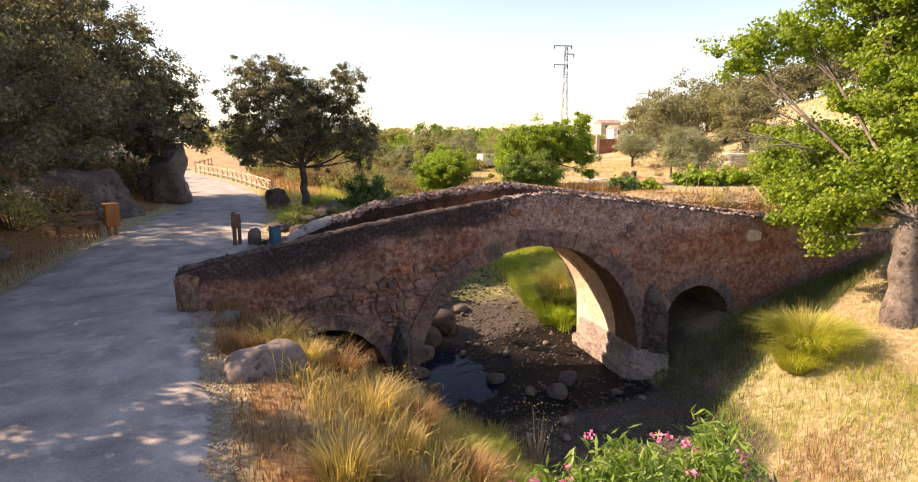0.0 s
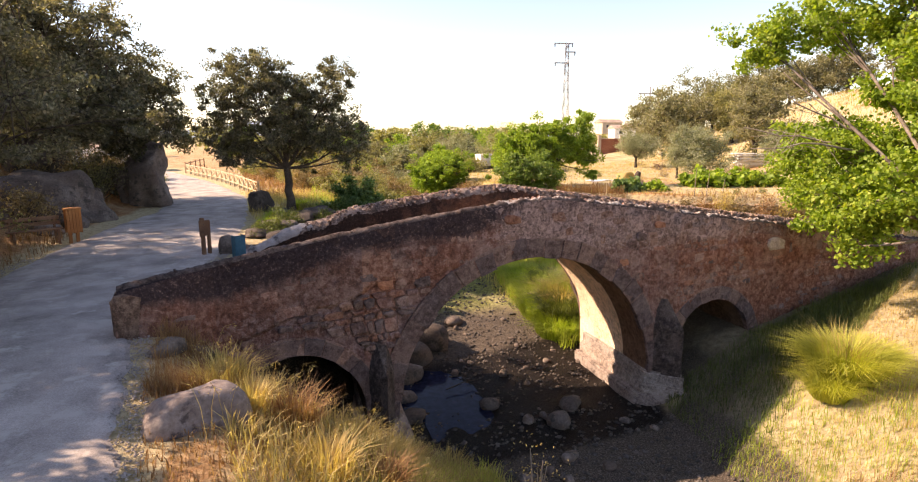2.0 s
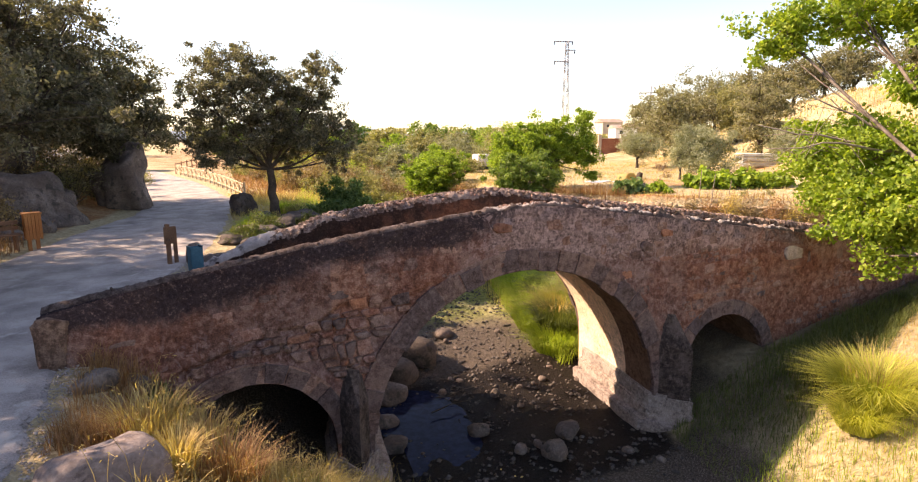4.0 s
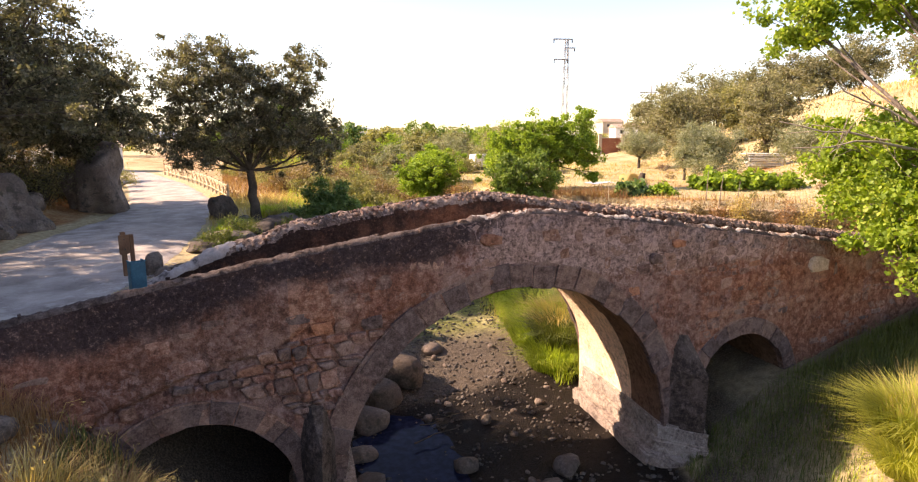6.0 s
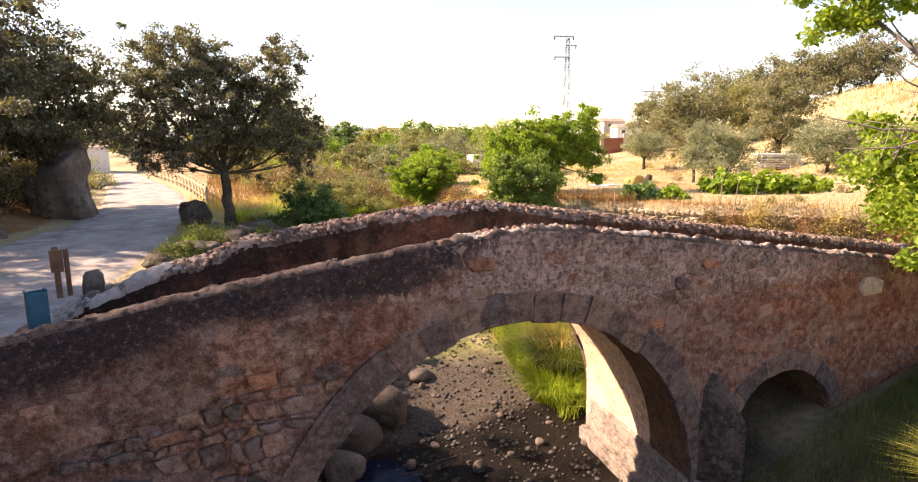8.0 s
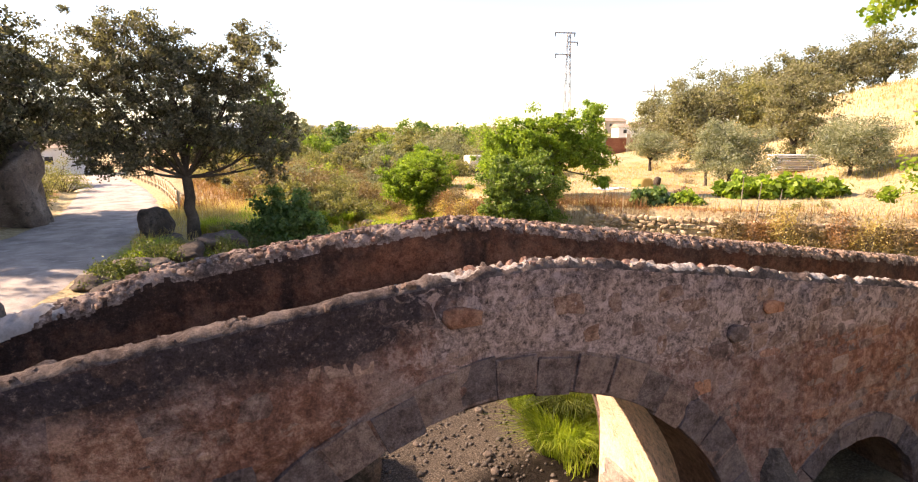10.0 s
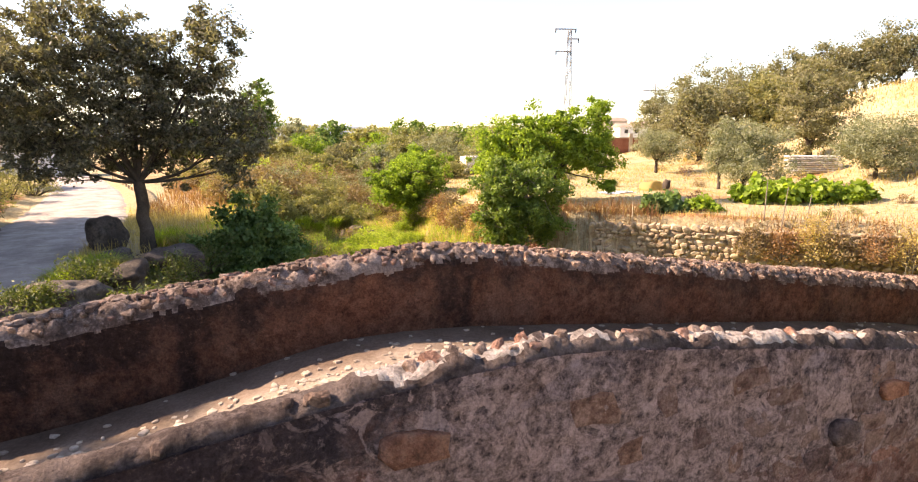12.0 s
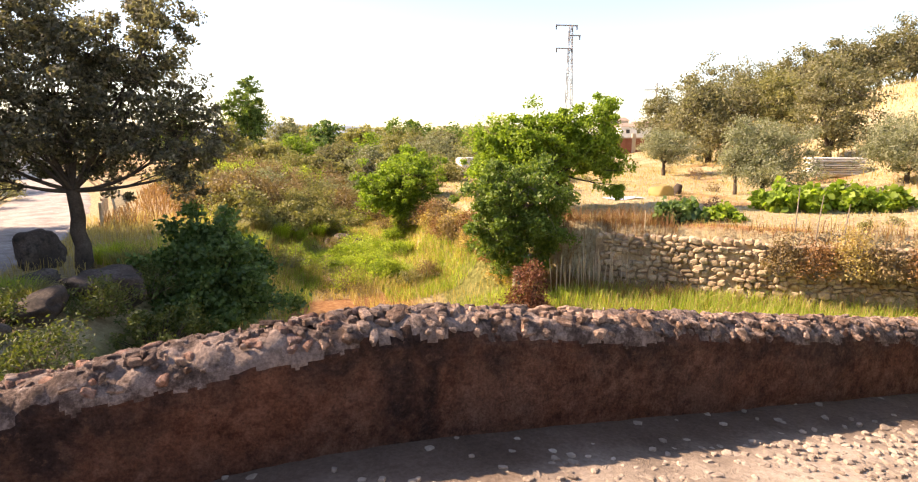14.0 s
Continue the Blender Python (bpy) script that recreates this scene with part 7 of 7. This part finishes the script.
tussock(at_ground(14.9, 10.85, -0.1), 2600, 1.55, 0.6, M_TUSSOCK, 1, "large arching yellow-green grass tussock on the bank", "", 0.022, 0.95)
tussock(at_ground(15.7, 10.7), 1100, 1.05, 0.4, M_TUSSOCK, 2, "arching yellow-green grass tussock on the bank", "", 0.02, 0.95)
tussock(at_ground(14.1, 10.6), 900, 0.9, 0.4, M_TUSSOCK, 4, "low arching grass tussock at the shade's edge", "", 0.02, 1.1)
tussock(at_ground(15.1, 10.95, -0.1), 420, 1.75, 0.5, M_DRYGRASS, 3, "tall dry straw stalks among the green grass", "", 0.014, 0.6)
for k, (x, y, h) in enumerate(((12.6, 20.4, 1.2), (13.3, 21.2, 1.5), (13.0, 22.4, 1.4), (14.1, 22.4, 1.6), (13.8, 24.0, 1.5), (14.8, 24.8, 1.4), (14.3, 26.4, 1.4), (14.4, 20.6, 1.5), (15.2, 22.6, 1.5))):
    tussock(at_ground(x, y), 1600, h, 0.75, (M_GREENGRASS, M_SHADETONEGRASS, M_GREENGRASS, M_DRYGRASS)[k % 4], 40 + k, "tall arching yellow-green grass clump beyond the arch", "grass beyond the arch", 0.022, 1.0)
for k, (x, y, h) in enumerate(((9.6, 44.0, 1.3), (10.6, 45.2, 1.1), (13.0, 48.8, 1.2), (13.9, 49.6, 1.0), (11.6, 46.4, 0.9), (4.8, 34.2, 0.9), (5.4, 33.2, 0.8), (3.3, 30.0, 0.8), (2.9, 28.6, 0.7), (3.8, 29.2, 0.8), (12.6, 43.0, 1.0), (14.8, 42.0, 0.9), (13.6, 40.6, 0.8), (15.6, 39.6, 0.8), (9.0, 40.2, 1.2), (8.4, 41.4, 1.1))):
    tussock(at_ground(x, y), 700, h, 0.5, M_GREENGRASS if k % 3 else M_SCRUB, 10 + k, "grey-green rush tussock on the stream bank", "rush tussocks", 0.02, 0.75)

rng = np.random.default_rng(88)
for k in range(44):
    y = rng.uniform(5.0, 13.4)
    x = rng.uniform(0.7, float(np.interp(y, VALLEY_Y, BED_L)) - 0.2)
    green = x > 3.6 and rng.uniform() < 0.5
    tussock(at_ground(x, y), 420, rng.uniform(0.5, 0.95), rng.uniform(0.2, 0.4), M_GREENGRASS if green else (M_DRYGRASS, M_REDGRASS, M_DRYGRASS)[k % 3], 600 + k, "yellow-green grass tuft on the bank" if green else "dry golden and rust grass tuft on the bank", "grass tufts on the bank", 0.016, 0.65)

# wild oats with drooping heads by the bridge
rng = np.random.default_rng(31)
oats = []
heads = []
for k in range(230):
    x, y = rng.uniform(0.6, 4.6), rng.uniform(8.8, 13.8)
    if k < 110:
        x, y = rng.normal(2.6, 0.8), rng.normal(12.2, 0.7)
    z = float(land(x, y))
    h = rng.uniform(0.6, 1.05)
    a = rng.uniform(0, 6.28)
    d = np.array([math.cos(a), math.sin(a), 0])
    p0 = np.array([x, y, z])
    p = np.stack([p0, p0 + d * 0.08 * h + [0, 0, h * 0.6], p0 + d * 0.22 * h + [0, 0, h * 0.92], p0 + d * 0.4 * h + [0, 0, h * 0.95]])
    oats.append((p, np.array([0.004, 0.0035, 0.0025, 0.002])))
    for q in range(9):
        heads.append(p[2] + (p[3] - p[2]) * rng.uniform(-0.5, 1.2) + np.array([rng.normal(0, 0.035), rng.normal(0, 0.035), -rng.uniform(0.0, 0.09)]))
ob = thing("wild_oat", "dry golden wild oat stalks with drooping seed heads", "grass", kind="stuff")
put("stalk_mass", tubes(oats, 3), M_DRYGRASS, ob)
put("seed_mass", leaf_mesh(np.array(heads), 0.05, 0.28, rng, 0.0), M_DRYGRASS, ob)

# ---- stones and cobbles, piece by piece ----
def dome(seed, n=8, power=0.9, k1=0.90, k2=0.55):
    """A worn face of stone, one metre across and high: an irregular outline, rounded edge, low dome towards -y."""
    r = np.random.default_rng(seed)
    a = np.linspace(0, 2 * np.pi, n, endpoint=False) + r.uniform(-0.25, 0.25, n)
    sq = np.maximum(np.abs(np.cos(a)), np.abs(np.sin(a))) ** -power * 0.5 * r.uniform(0.82, 1.0, n)
    v = []
    for depth, k in ((0.9, 1.0), (0.1, 1.0), (-0.28, k1), (-0.45, k2)):
        jit = r.uniform(-0.06, 0.06, n)
        v += [(sq[q] * k * math.cos(a[q]), depth + jit[q] * (depth < 0.5), sq[q] * k * math.sin(a[q])) for q in range(n)]
    v.append((0, -0.5, 0))
    f = []
    for ring in range(3):
        for q in range(n):
            p, s = ring * n + q, ring * n + (q + 1) % n
            f += [(p, s, s + n), (p, s + n, p + n)]
    f += [(3 * n + q, 3 * n + (q + 1) % n, 4 * n) for q in range(n)]
    return np.array(v), np.array(f)


def piece_meshes(name, mats, variants, n=8, power=0.9, k1=0.90, k2=0.55, soft=True):
    """Shared meshes: for each material the same few outlines."""
    out = []
    for m in mats:
        row = []
        for s in range(variants):
            v, f = dome(s + 1, n, power, k1, k2)
            me = smooth(mesh_from(name, v, f[:, ::-1]), soft)
            me.materials.append(m)
            row.append(me)
        out.append(row)
    return out


def join_pieces(name, places, material, parent, n=7, power=0.9, label="", k1=0.90, k2=0.55, soft=True):
    """The joined rest: places is a list of (matrix); all outlines in one mesh."""
    shapes = [dome(s + 1, n, power, k1, k2) for s in range(6)]
    vs, fs, base = [], [], 0
    for k, m in enumerate(places):
        v, f = shapes[k % 6]
        mm = np.array(m)
        vs.append(v @ mm[:3, :3].T + mm[:3, 3])
        fs.append(f[:, ::-1] + base)
        base += len(v)
    ob = put(name, smooth(mesh_from(name, np.concatenate(vs), np.concatenate(fs)), soft), material, parent, label)
    ob["kind"] = "stuff"
    return ob


def place_piece(name, me, m, parent):
    ob = bpy.data.objects.new(name, me)
    scene.collection.objects.link(ob)
    ob.parent = parent
    ob.matrix_local = m
    return ob


def in_arch(x, z, ring):
    for l, r, s in ARCHES:
        c, q = (l + r) / 2, (r - l) / 2
        if math.hypot(x - c, z - s) < q + ring and z >= s:
            return True
        if z < s and l - 0.05 < x < r + 0.05:
            return True
    return False


def facing(x, y, z, sx, depth, sz, roll=0.0, tilt=0.0, yaw=0.0):
    return pose(x, y, z, tilt, roll, yaw) @ Matrix.Diagonal((sx, depth, sz, 1))


wall_part = next(o for o in bridge.children if o.name.startswith("front_wall"))
rng = np.random.default_rng(400)
kinds = piece_meshes("facing_stone", (M_STONE, M_VOUSS, M_BRICKRED, M_FOOTING), 8, 9, 0.95, 0.95, 0.8)


def fitted_stone(corners, proud, r):
    """One flat-faced rubble stone that follows the wall: a polygon with chipped edges, drawn in to leave a joint."""
    pts = []
    for q in range(4):
        p, n = np.array(corners[q]), np.array(corners[(q + 1) % 4])
        pts += [p + (n - p) * r.uniform(0.06, 0.20), p + (n - p) * r.uniform(0.42, 0.58) + r.normal(0, 0.014, 2)]
    pts = np.array(pts)
    mid = pts.mean(0)
    size = np.hypot(*(pts - mid).T).mean()
    rings = []
    for gap, out in ((0.018, -0.10), (0.020, 0.2), (0.036, 0.9), (0.075, 1.0)):
        p = mid + (pts - mid) * (1 - gap / size)
        yy = front_y(p[:, 0], p[:, 1]) - proud * out * (1 + 0.25 * r.normal(size=8) * (out > 0.5))
        rings.append(np.stack([p[:, 0], yy + (0.08 if out < 0 else 0.0), p[:, 1]], 1))
    v = np.concatenate(rings + [[[mid[0], float(front_y(mid[0], mid[1])) - proud * 1.05, mid[1]]]])
    f = []
    for ring in range(3):
        for q in range(8):
            a, b = ring * 8 + q, ring * 8 + (q + 1) % 8
            f += [(a, b, b + 8), (a, b + 8, a + 8)]
    f += [(24 + q, 24 + (q + 1) % 8, 32) for q in range(8)]
    return v, np.array(f)


heights = [-3.4]
while heights[-1] < 2.0:
    heights.append(heights[-1] + rng.uniform(0.12, 0.27))
shown = []
for row in range(len(heights) - 1):
    course = lambda k, x: heights[k] + 0.11 * float(wob(np.array(x), np.array(k * 3.7), 1.3, 51))
    x = LEFT_END + rng.uniform(0, 0.4)
    while x < 23.0:
        w = rng.uniform(0.13, 0.48)
        lean_l, lean_r = rng.uniform(-0.05, 0.05, 2)
        cx, cz = x + w / 2, (heights[row] + heights[row + 1]) / 2
        lim = float(top_near(cx)) - (0.75 if cx < 8 else 0.30)
        if cz < lim and not in_arch(cx, cz, 0.60) and float(land(cx, NEAR - 0.3)) - 0.2 < cz:
            patch = float(wob(np.array(cx), np.array(cz), 0.8, 21))
            chance = 0.95 * float(bared(np.array(cx), np.array(cz))) + 0.14 + 0.45 * float(sstep(-0.05, 0.3, patch))
            if rng.uniform() < chance:
                stone = [(x + lean_l, course(row, x)), (x + w + lean_r, course(row, x + w)), (x + w - lean_r, course(row + 1, x + w)), (x - lean_l, course(row + 1, x))]
                shown.append((cx, cz, fitted_stone(stone, rng.uniform(0.012, 0.034) if float(bared(np.array(cx), np.array(cz))) > 0.4 else rng.uniform(0.0, 0.008), rng)))
        x += w
order = sorted(range(len(shown)), key=lambda q: -float(bared(np.array(shown[q][0]), np.array(shown[q][1]))) + 0.02 * q / len(shown))
singles = min(295, len(order) - 40)
for q in order[:singles]:
    me = mesh_from("stone", shown[q][2][0], shown[q][2][1])
    me.materials.append((M_STONE, M_STONE, M_STONE, M_STONE, M_WALL, M_WALL, M_VOUSS, M_BRICKRED)[rng.integers(8)])
    place_piece("stone", me, Matrix.Identity(4), wall_part)
rest = [shown[q][2] for q in order[singles:]]
starts = np.cumsum([0] + [len(v) for v, f in rest[:-1]])
put("rubble_facing", mesh_from("rubble_facing", np.concatenate([v for v, f in rest]), np.concatenate([f + o for (v, f), o in zip(rest, starts)])), M_STONE, wall_part)["kind"] = "stuff"
for cx, cz, w, h, m in ((16.75, 0.60, 0.74, 0.44, 3), (7.64, 1.83, 0.50, 0.25, 2), (12.20, 1.45, 0.40, 0.2, 2), (10.95, 0.10, 0.42, 0.5, 1), (11.6, 1.15, 0.36, 0.26, 1)):
    place_piece("dressed_stone", kinds[m][2], facing(cx, float(front_y(np.array(cx), np.array(cz))) - 0.022, cz, w, 0.09, h, 5), wall_part)


def voussoirs(arch, y, deep, proud, count, facing_sign):
    """The ring of wedge stones round an arch."""
    l, r, s = arch
    c, q = (l + r) / 2, (r - l) / 2
    half = math.pi / count / 2 * 0.993
    me = bpy.data.meshes.new("voussoir")
    pts = []
    for yy, k in ((0.0, 1.0), (-0.9, 1.0), (-1.0, 0.975)):
        for rad, sg in ((q + 0.004, -1), (q + 0.004, 1), (q + deep, 1), (q + deep, -1)):
            mid = q + deep / 2
            rr = mid + (rad - mid) * k
            pts.append((rr * math.sin(half * sg * k), facing_sign * -yy * (0.12 + proud) - facing_sign * 0.12, rr * math.cos(half * sg * k)))
    fc = [(8, 9, 10, 11)]
    for ring in (0, 4):
        fc += [(ring + a, ring + (a + 1) % 4, ring + 4 + (a + 1) % 4, ring + 4 + a) for a in range(4)]
    me.from_pydata(pts, [], fc)
    me.materials.append(M_VOUSS)
    # the pale mortar bed behind the stones
    bm = bmesh.new()
    loop = []
    for th in np.linspace(-math.pi / 2, math.pi / 2, 61):
        loop.append([bm.verts.new((c + rr * math.sin(th), (y if facing_sign > 0 else float(front_y(c + rr * math.sin(th), s + rr * math.cos(th)))) + facing_sign * (proud if d else -0.15), s + rr * math.cos(th))) for rr, d in ((q + 0.006, 0), (q + 0.006, 1), (q + deep + 0.02, 1), (q + deep + 0.02, 0))])
    for lo, hi in zip(loop[:-1], loop[1:]):
        for e in range(3):
            bm.faces.new((lo[e], lo[e + 1], hi[e + 1], hi[e]))
    bmesh.ops.recalc_face_normals(bm, faces=bm.faces)
    part("mortar_bed", bm, M_STONE, bridge, "pale mortar joints")
    for k in range(count):
        th = -math.pi / 2 + math.pi * (k + 0.5) / count
        ob = bpy.data.objects.new("voussoir", me)
        scene.collection.objects.link(ob)
        ob.parent = bridge
        rr = q + deep / 2
        face = y if facing_sign > 0 else float(front_y(c + rr * math.sin(th), s + rr * math.cos(th))) - 0.022
        ob.matrix_local = pose(c, face + facing_sign * 0.005 * math.sin(k * 2.7), s) @ pose(0, 0, 0, 0, math.degrees(th) + 0.5 * math.sin(k * 5.1), 0) @ Matrix.Diagonal((0.985 + 0.012 * math.sin(k * 3.3), 1, 1 + 0.012 * math.sin(k * 4.7) * (k % 2), 1))


voussoirs(ARCHES[1], NEAR - 0.045, 0.47, 0.012, 25, -1)
voussoirs(ARCHES[2], NEAR - 0.06, 0.38, 0.012, 13, -1)
voussoirs(ARCHES[0], NEAR - 0.06, 0.38, 0.012, 13, -1)
voussoirs((ARCHES[1][0] + SKEW, ARCHES[1][1] + SKEW, ARCHES[1][2]), FAR + 0.03, 0.5, 0.03, 25, 1)

# rubble set in mortar along the tops of the parapets
tops = [o for o in bridge.children if o.name.startswith("parapet")]
cop = piece_meshes("coping_stone", (M_STONE, M_COPING, M_COPING_PALE, M_COPING_DARK), 8, 7, 0.95, 0.93, 0.7, False)
for wall, y_in, y_out, top, x0, seed in ((tops[0], NEAR + THICK, NEAR, top_near, -0.9, 1), (tops[1], FAR - THICK, FAR, top_far, 3.2, 2)):
    rng = np.random.default_rng(500 + seed)
    spots = []
    x = x0
    while x < RIGHT_END - 0.2:
        for k in np.linspace(0.07, 0.97, 9):
            if seed == 1 and (k < 0.55 or k > 0.9):
                continue
            if rng.uniform() < ((0.12 if x < 7.2 else 0.15) if seed == 1 else 0.72):
                ang = (k - 0.5) * 2
                w = rng.choice([rng.uniform(0.045, 0.11), rng.uniform(0.10, 0.20)], p=(0.66, 0.34))
                xx = x + rng.uniform(-0.06, 0.06)
                yy = y_in + (y_out - y_in) * (k + rng.uniform(-0.06, 0.06))
                zz = float(top(np.array(xx))) + float(np.interp(k, COPE_Y, COPE_NEAR if seed == 1 else COPE_FAR)) - (0.042 if seed == 1 else 0.022) + rng.uniform(-0.02, 0.015)
                out = 1 if y_out > y_in else -1
                lean = -90 + out * -1 * ang * 52 * abs(ang)
                spots.append((xx, pose(xx, yy, zz, lean + rng.uniform(-13, 13) + (14 if seed == 1 else 0) * (k < 0.7), rng.uniform(-10, 10), rng.uniform(-25, 25)) @ pose(0, 0, 0, 0, rng.uniform(0, 360), 0) @ Matrix.Diagonal((w, rng.uniform(0.025, 0.05), w * rng.uniform(0.4, 0.85), 1))))
        x += 0.10
    near_ones = [m for xx, m in spots if 5.0 < xx < 14.5][:290]
    keep = set(id(m) for m in near_ones)
    for m in near_ones:
        place_piece("coping_stone", cop[(3 if m.translation.x < 7.2 else rng.choice([0, 1, 2, 2])) if wall is tops[0] else rng.choice([0, 1, 1, 1, 3])][rng.integers(8)], m, wall)
    for lo, hi, mat in ((-9, 7.2, M_COPING_DARK if seed == 1 else M_COPING), (7.2, 99, M_COPING)):
        join_pieces("coping_rubble", [m for xx, m in spots if id(m) not in keep and lo <= xx < hi], mat, wall, 7, 0.95, "", 0.93, 0.7, False)

# oval stones set on edge in white mortar along the near parapet's top
rng = np.random.default_rng(520)
for x0, x1 in ((7.7, 8.9), (9.9, 11.9)):
    for x in np.arange(x0, x1, 0.155):
        xx = x + rng.uniform(-0.03, 0.03)
        zz = float(top_near(np.array(xx))) + rng.uniform(-0.11, -0.08)
        place_piece("coping_stone", cop[rng.choice([0, 1])][rng.integers(8)], pose(xx, NEAR + rng.uniform(0.14, 0.24), zz, -48 + rng.uniform(-10, 10), rng.uniform(-18, 18), rng.uniform(-12, 12)) @ Matrix.Diagonal((rng.uniform(0.09, 0.14), 0.06, rng.uniform(0.16, 0.26), 1)), tops[0])

# cobbles of the roadway
rng = np.random.default_rng(600)
cob = piece_meshes("cobble", (M_DECK,), 8, 7, 0.85, 0.93, 0.7, False)
spots = []
for x in np.arange(3.0, 20.0, 0.088):
    for y in np.arange(NEAR + THICK + 0.04, FAR - THICK, 0.082):
        xx, yy = x + rng.uniform(-0.05, 0.05), y + rng.uniform(-0.05, 0.05)
        if rng.uniform() < 0.08 + 0.85 * float(deck_soil_shade(xx, yy)):
            continue
        zz = float(np.interp(xx, DECK_X, DECK_Z)) + 0.004
        w = rng.uniform(0.05, 0.125)
        spots.append((xx, yy, pose(xx, yy, zz + rng.uniform(-0.012, 0.012), -90 + rng.uniform(-13, 13), rng.uniform(-9, 9), 0) @ pose(0, 0, 0, 0, rng.uniform(0, 360), 0) @ Matrix.Diagonal((w, 0.02, w * rng.uniform(0.5, 0.9), 1))))
near_ones = [s for s in spots if 9.2 < s[0] < 12.2 and 15.4 < s[1] < 17.6][:290]
keep = set(id(s) for s in near_ones)
for s in near_ones:
    place_piece("cobble", cob[0][rng.integers(8)], s[2], deck)
join_pieces("cobble_paving", [s[2] for s in spots if id(s) not in keep], M_DECK, deck, 6, 0.85, "", 0.90, 0.6, False)

# the terrace's dry-stone wall
dry = thing("dry_stone_wall", "low dry-stone retaining wall of rough brown stones", "wall")
dk = piece_meshes("stone", (M_DRYSTONE,), 10, 9, 0.95, 0.94, 0.75, False)
rng = np.random.default_rng(700)
runs = [((21.2, 32.4), (21.9, 31.8)), ((21.9, 31.8), (25.2, 28.5)), ((25.2, 28.5), (28.7, 25.6)), ((28.7, 25.6), (33.0, 22.0))]
total = 0
extra = []
for (ax, ay), (bx, by) in runs:
    ln = math.hypot(bx - ax, by - ay)
    yaw = math.degrees(math.atan2(by - ay, bx - ax))
    nxn, nyn = (by - ay) / ln, -(bx - ax) / ln
    bm = box_bm(ln + 0.1, 0.35, 2.4, (0, 0, -0.15), 0.03)
    bmesh.ops.transform(bm, matrix=pose((ax + bx) / 2 - nxn * 0.10, (ay + by) / 2 - nyn * 0.10, -1.0, 0, 0, yaw), verts=bm.verts)
    part("wall_core", bm, M_DRYSTONE, dry)
    z = -2.15
    while z < 0.05:
        h = rng.uniform(0.11, 0.27)
        d = rng.uniform(0, 0.3)
        while d < ln:
            w = rng.uniform(0.13, 0.44)
            if rng.uniform() < 0.93:
                px, py = ax + (bx - ax) * (d + w / 2) / ln, ay + (by - ay) * (d + w / 2) / ln
                sink = rng.uniform(-0.05, 0.07)
                m = facing(px + nxn * (0.10 + sink), py + nyn * (0.10 + sink), z + h / 2 + rng.uniform(-0.05, 0.05), w * 1.05, 0.22, h * rng.uniform(0.8, 1.2), rng.uniform(-22, 22), 0, yaw + rng.uniform(-12, 12))
                if total < 290:
                    place_piece("stone", dk[0][rng.integers(10)], m, dry)
                    total += 1
                else:
                    extra.append(m)
            d += w
        z += h * 0.95
if extra:
    join_pieces("stone_facing", extra, M_DRYSTONE, dry, 9, 0.95, "", 0.94, 0.75, False)
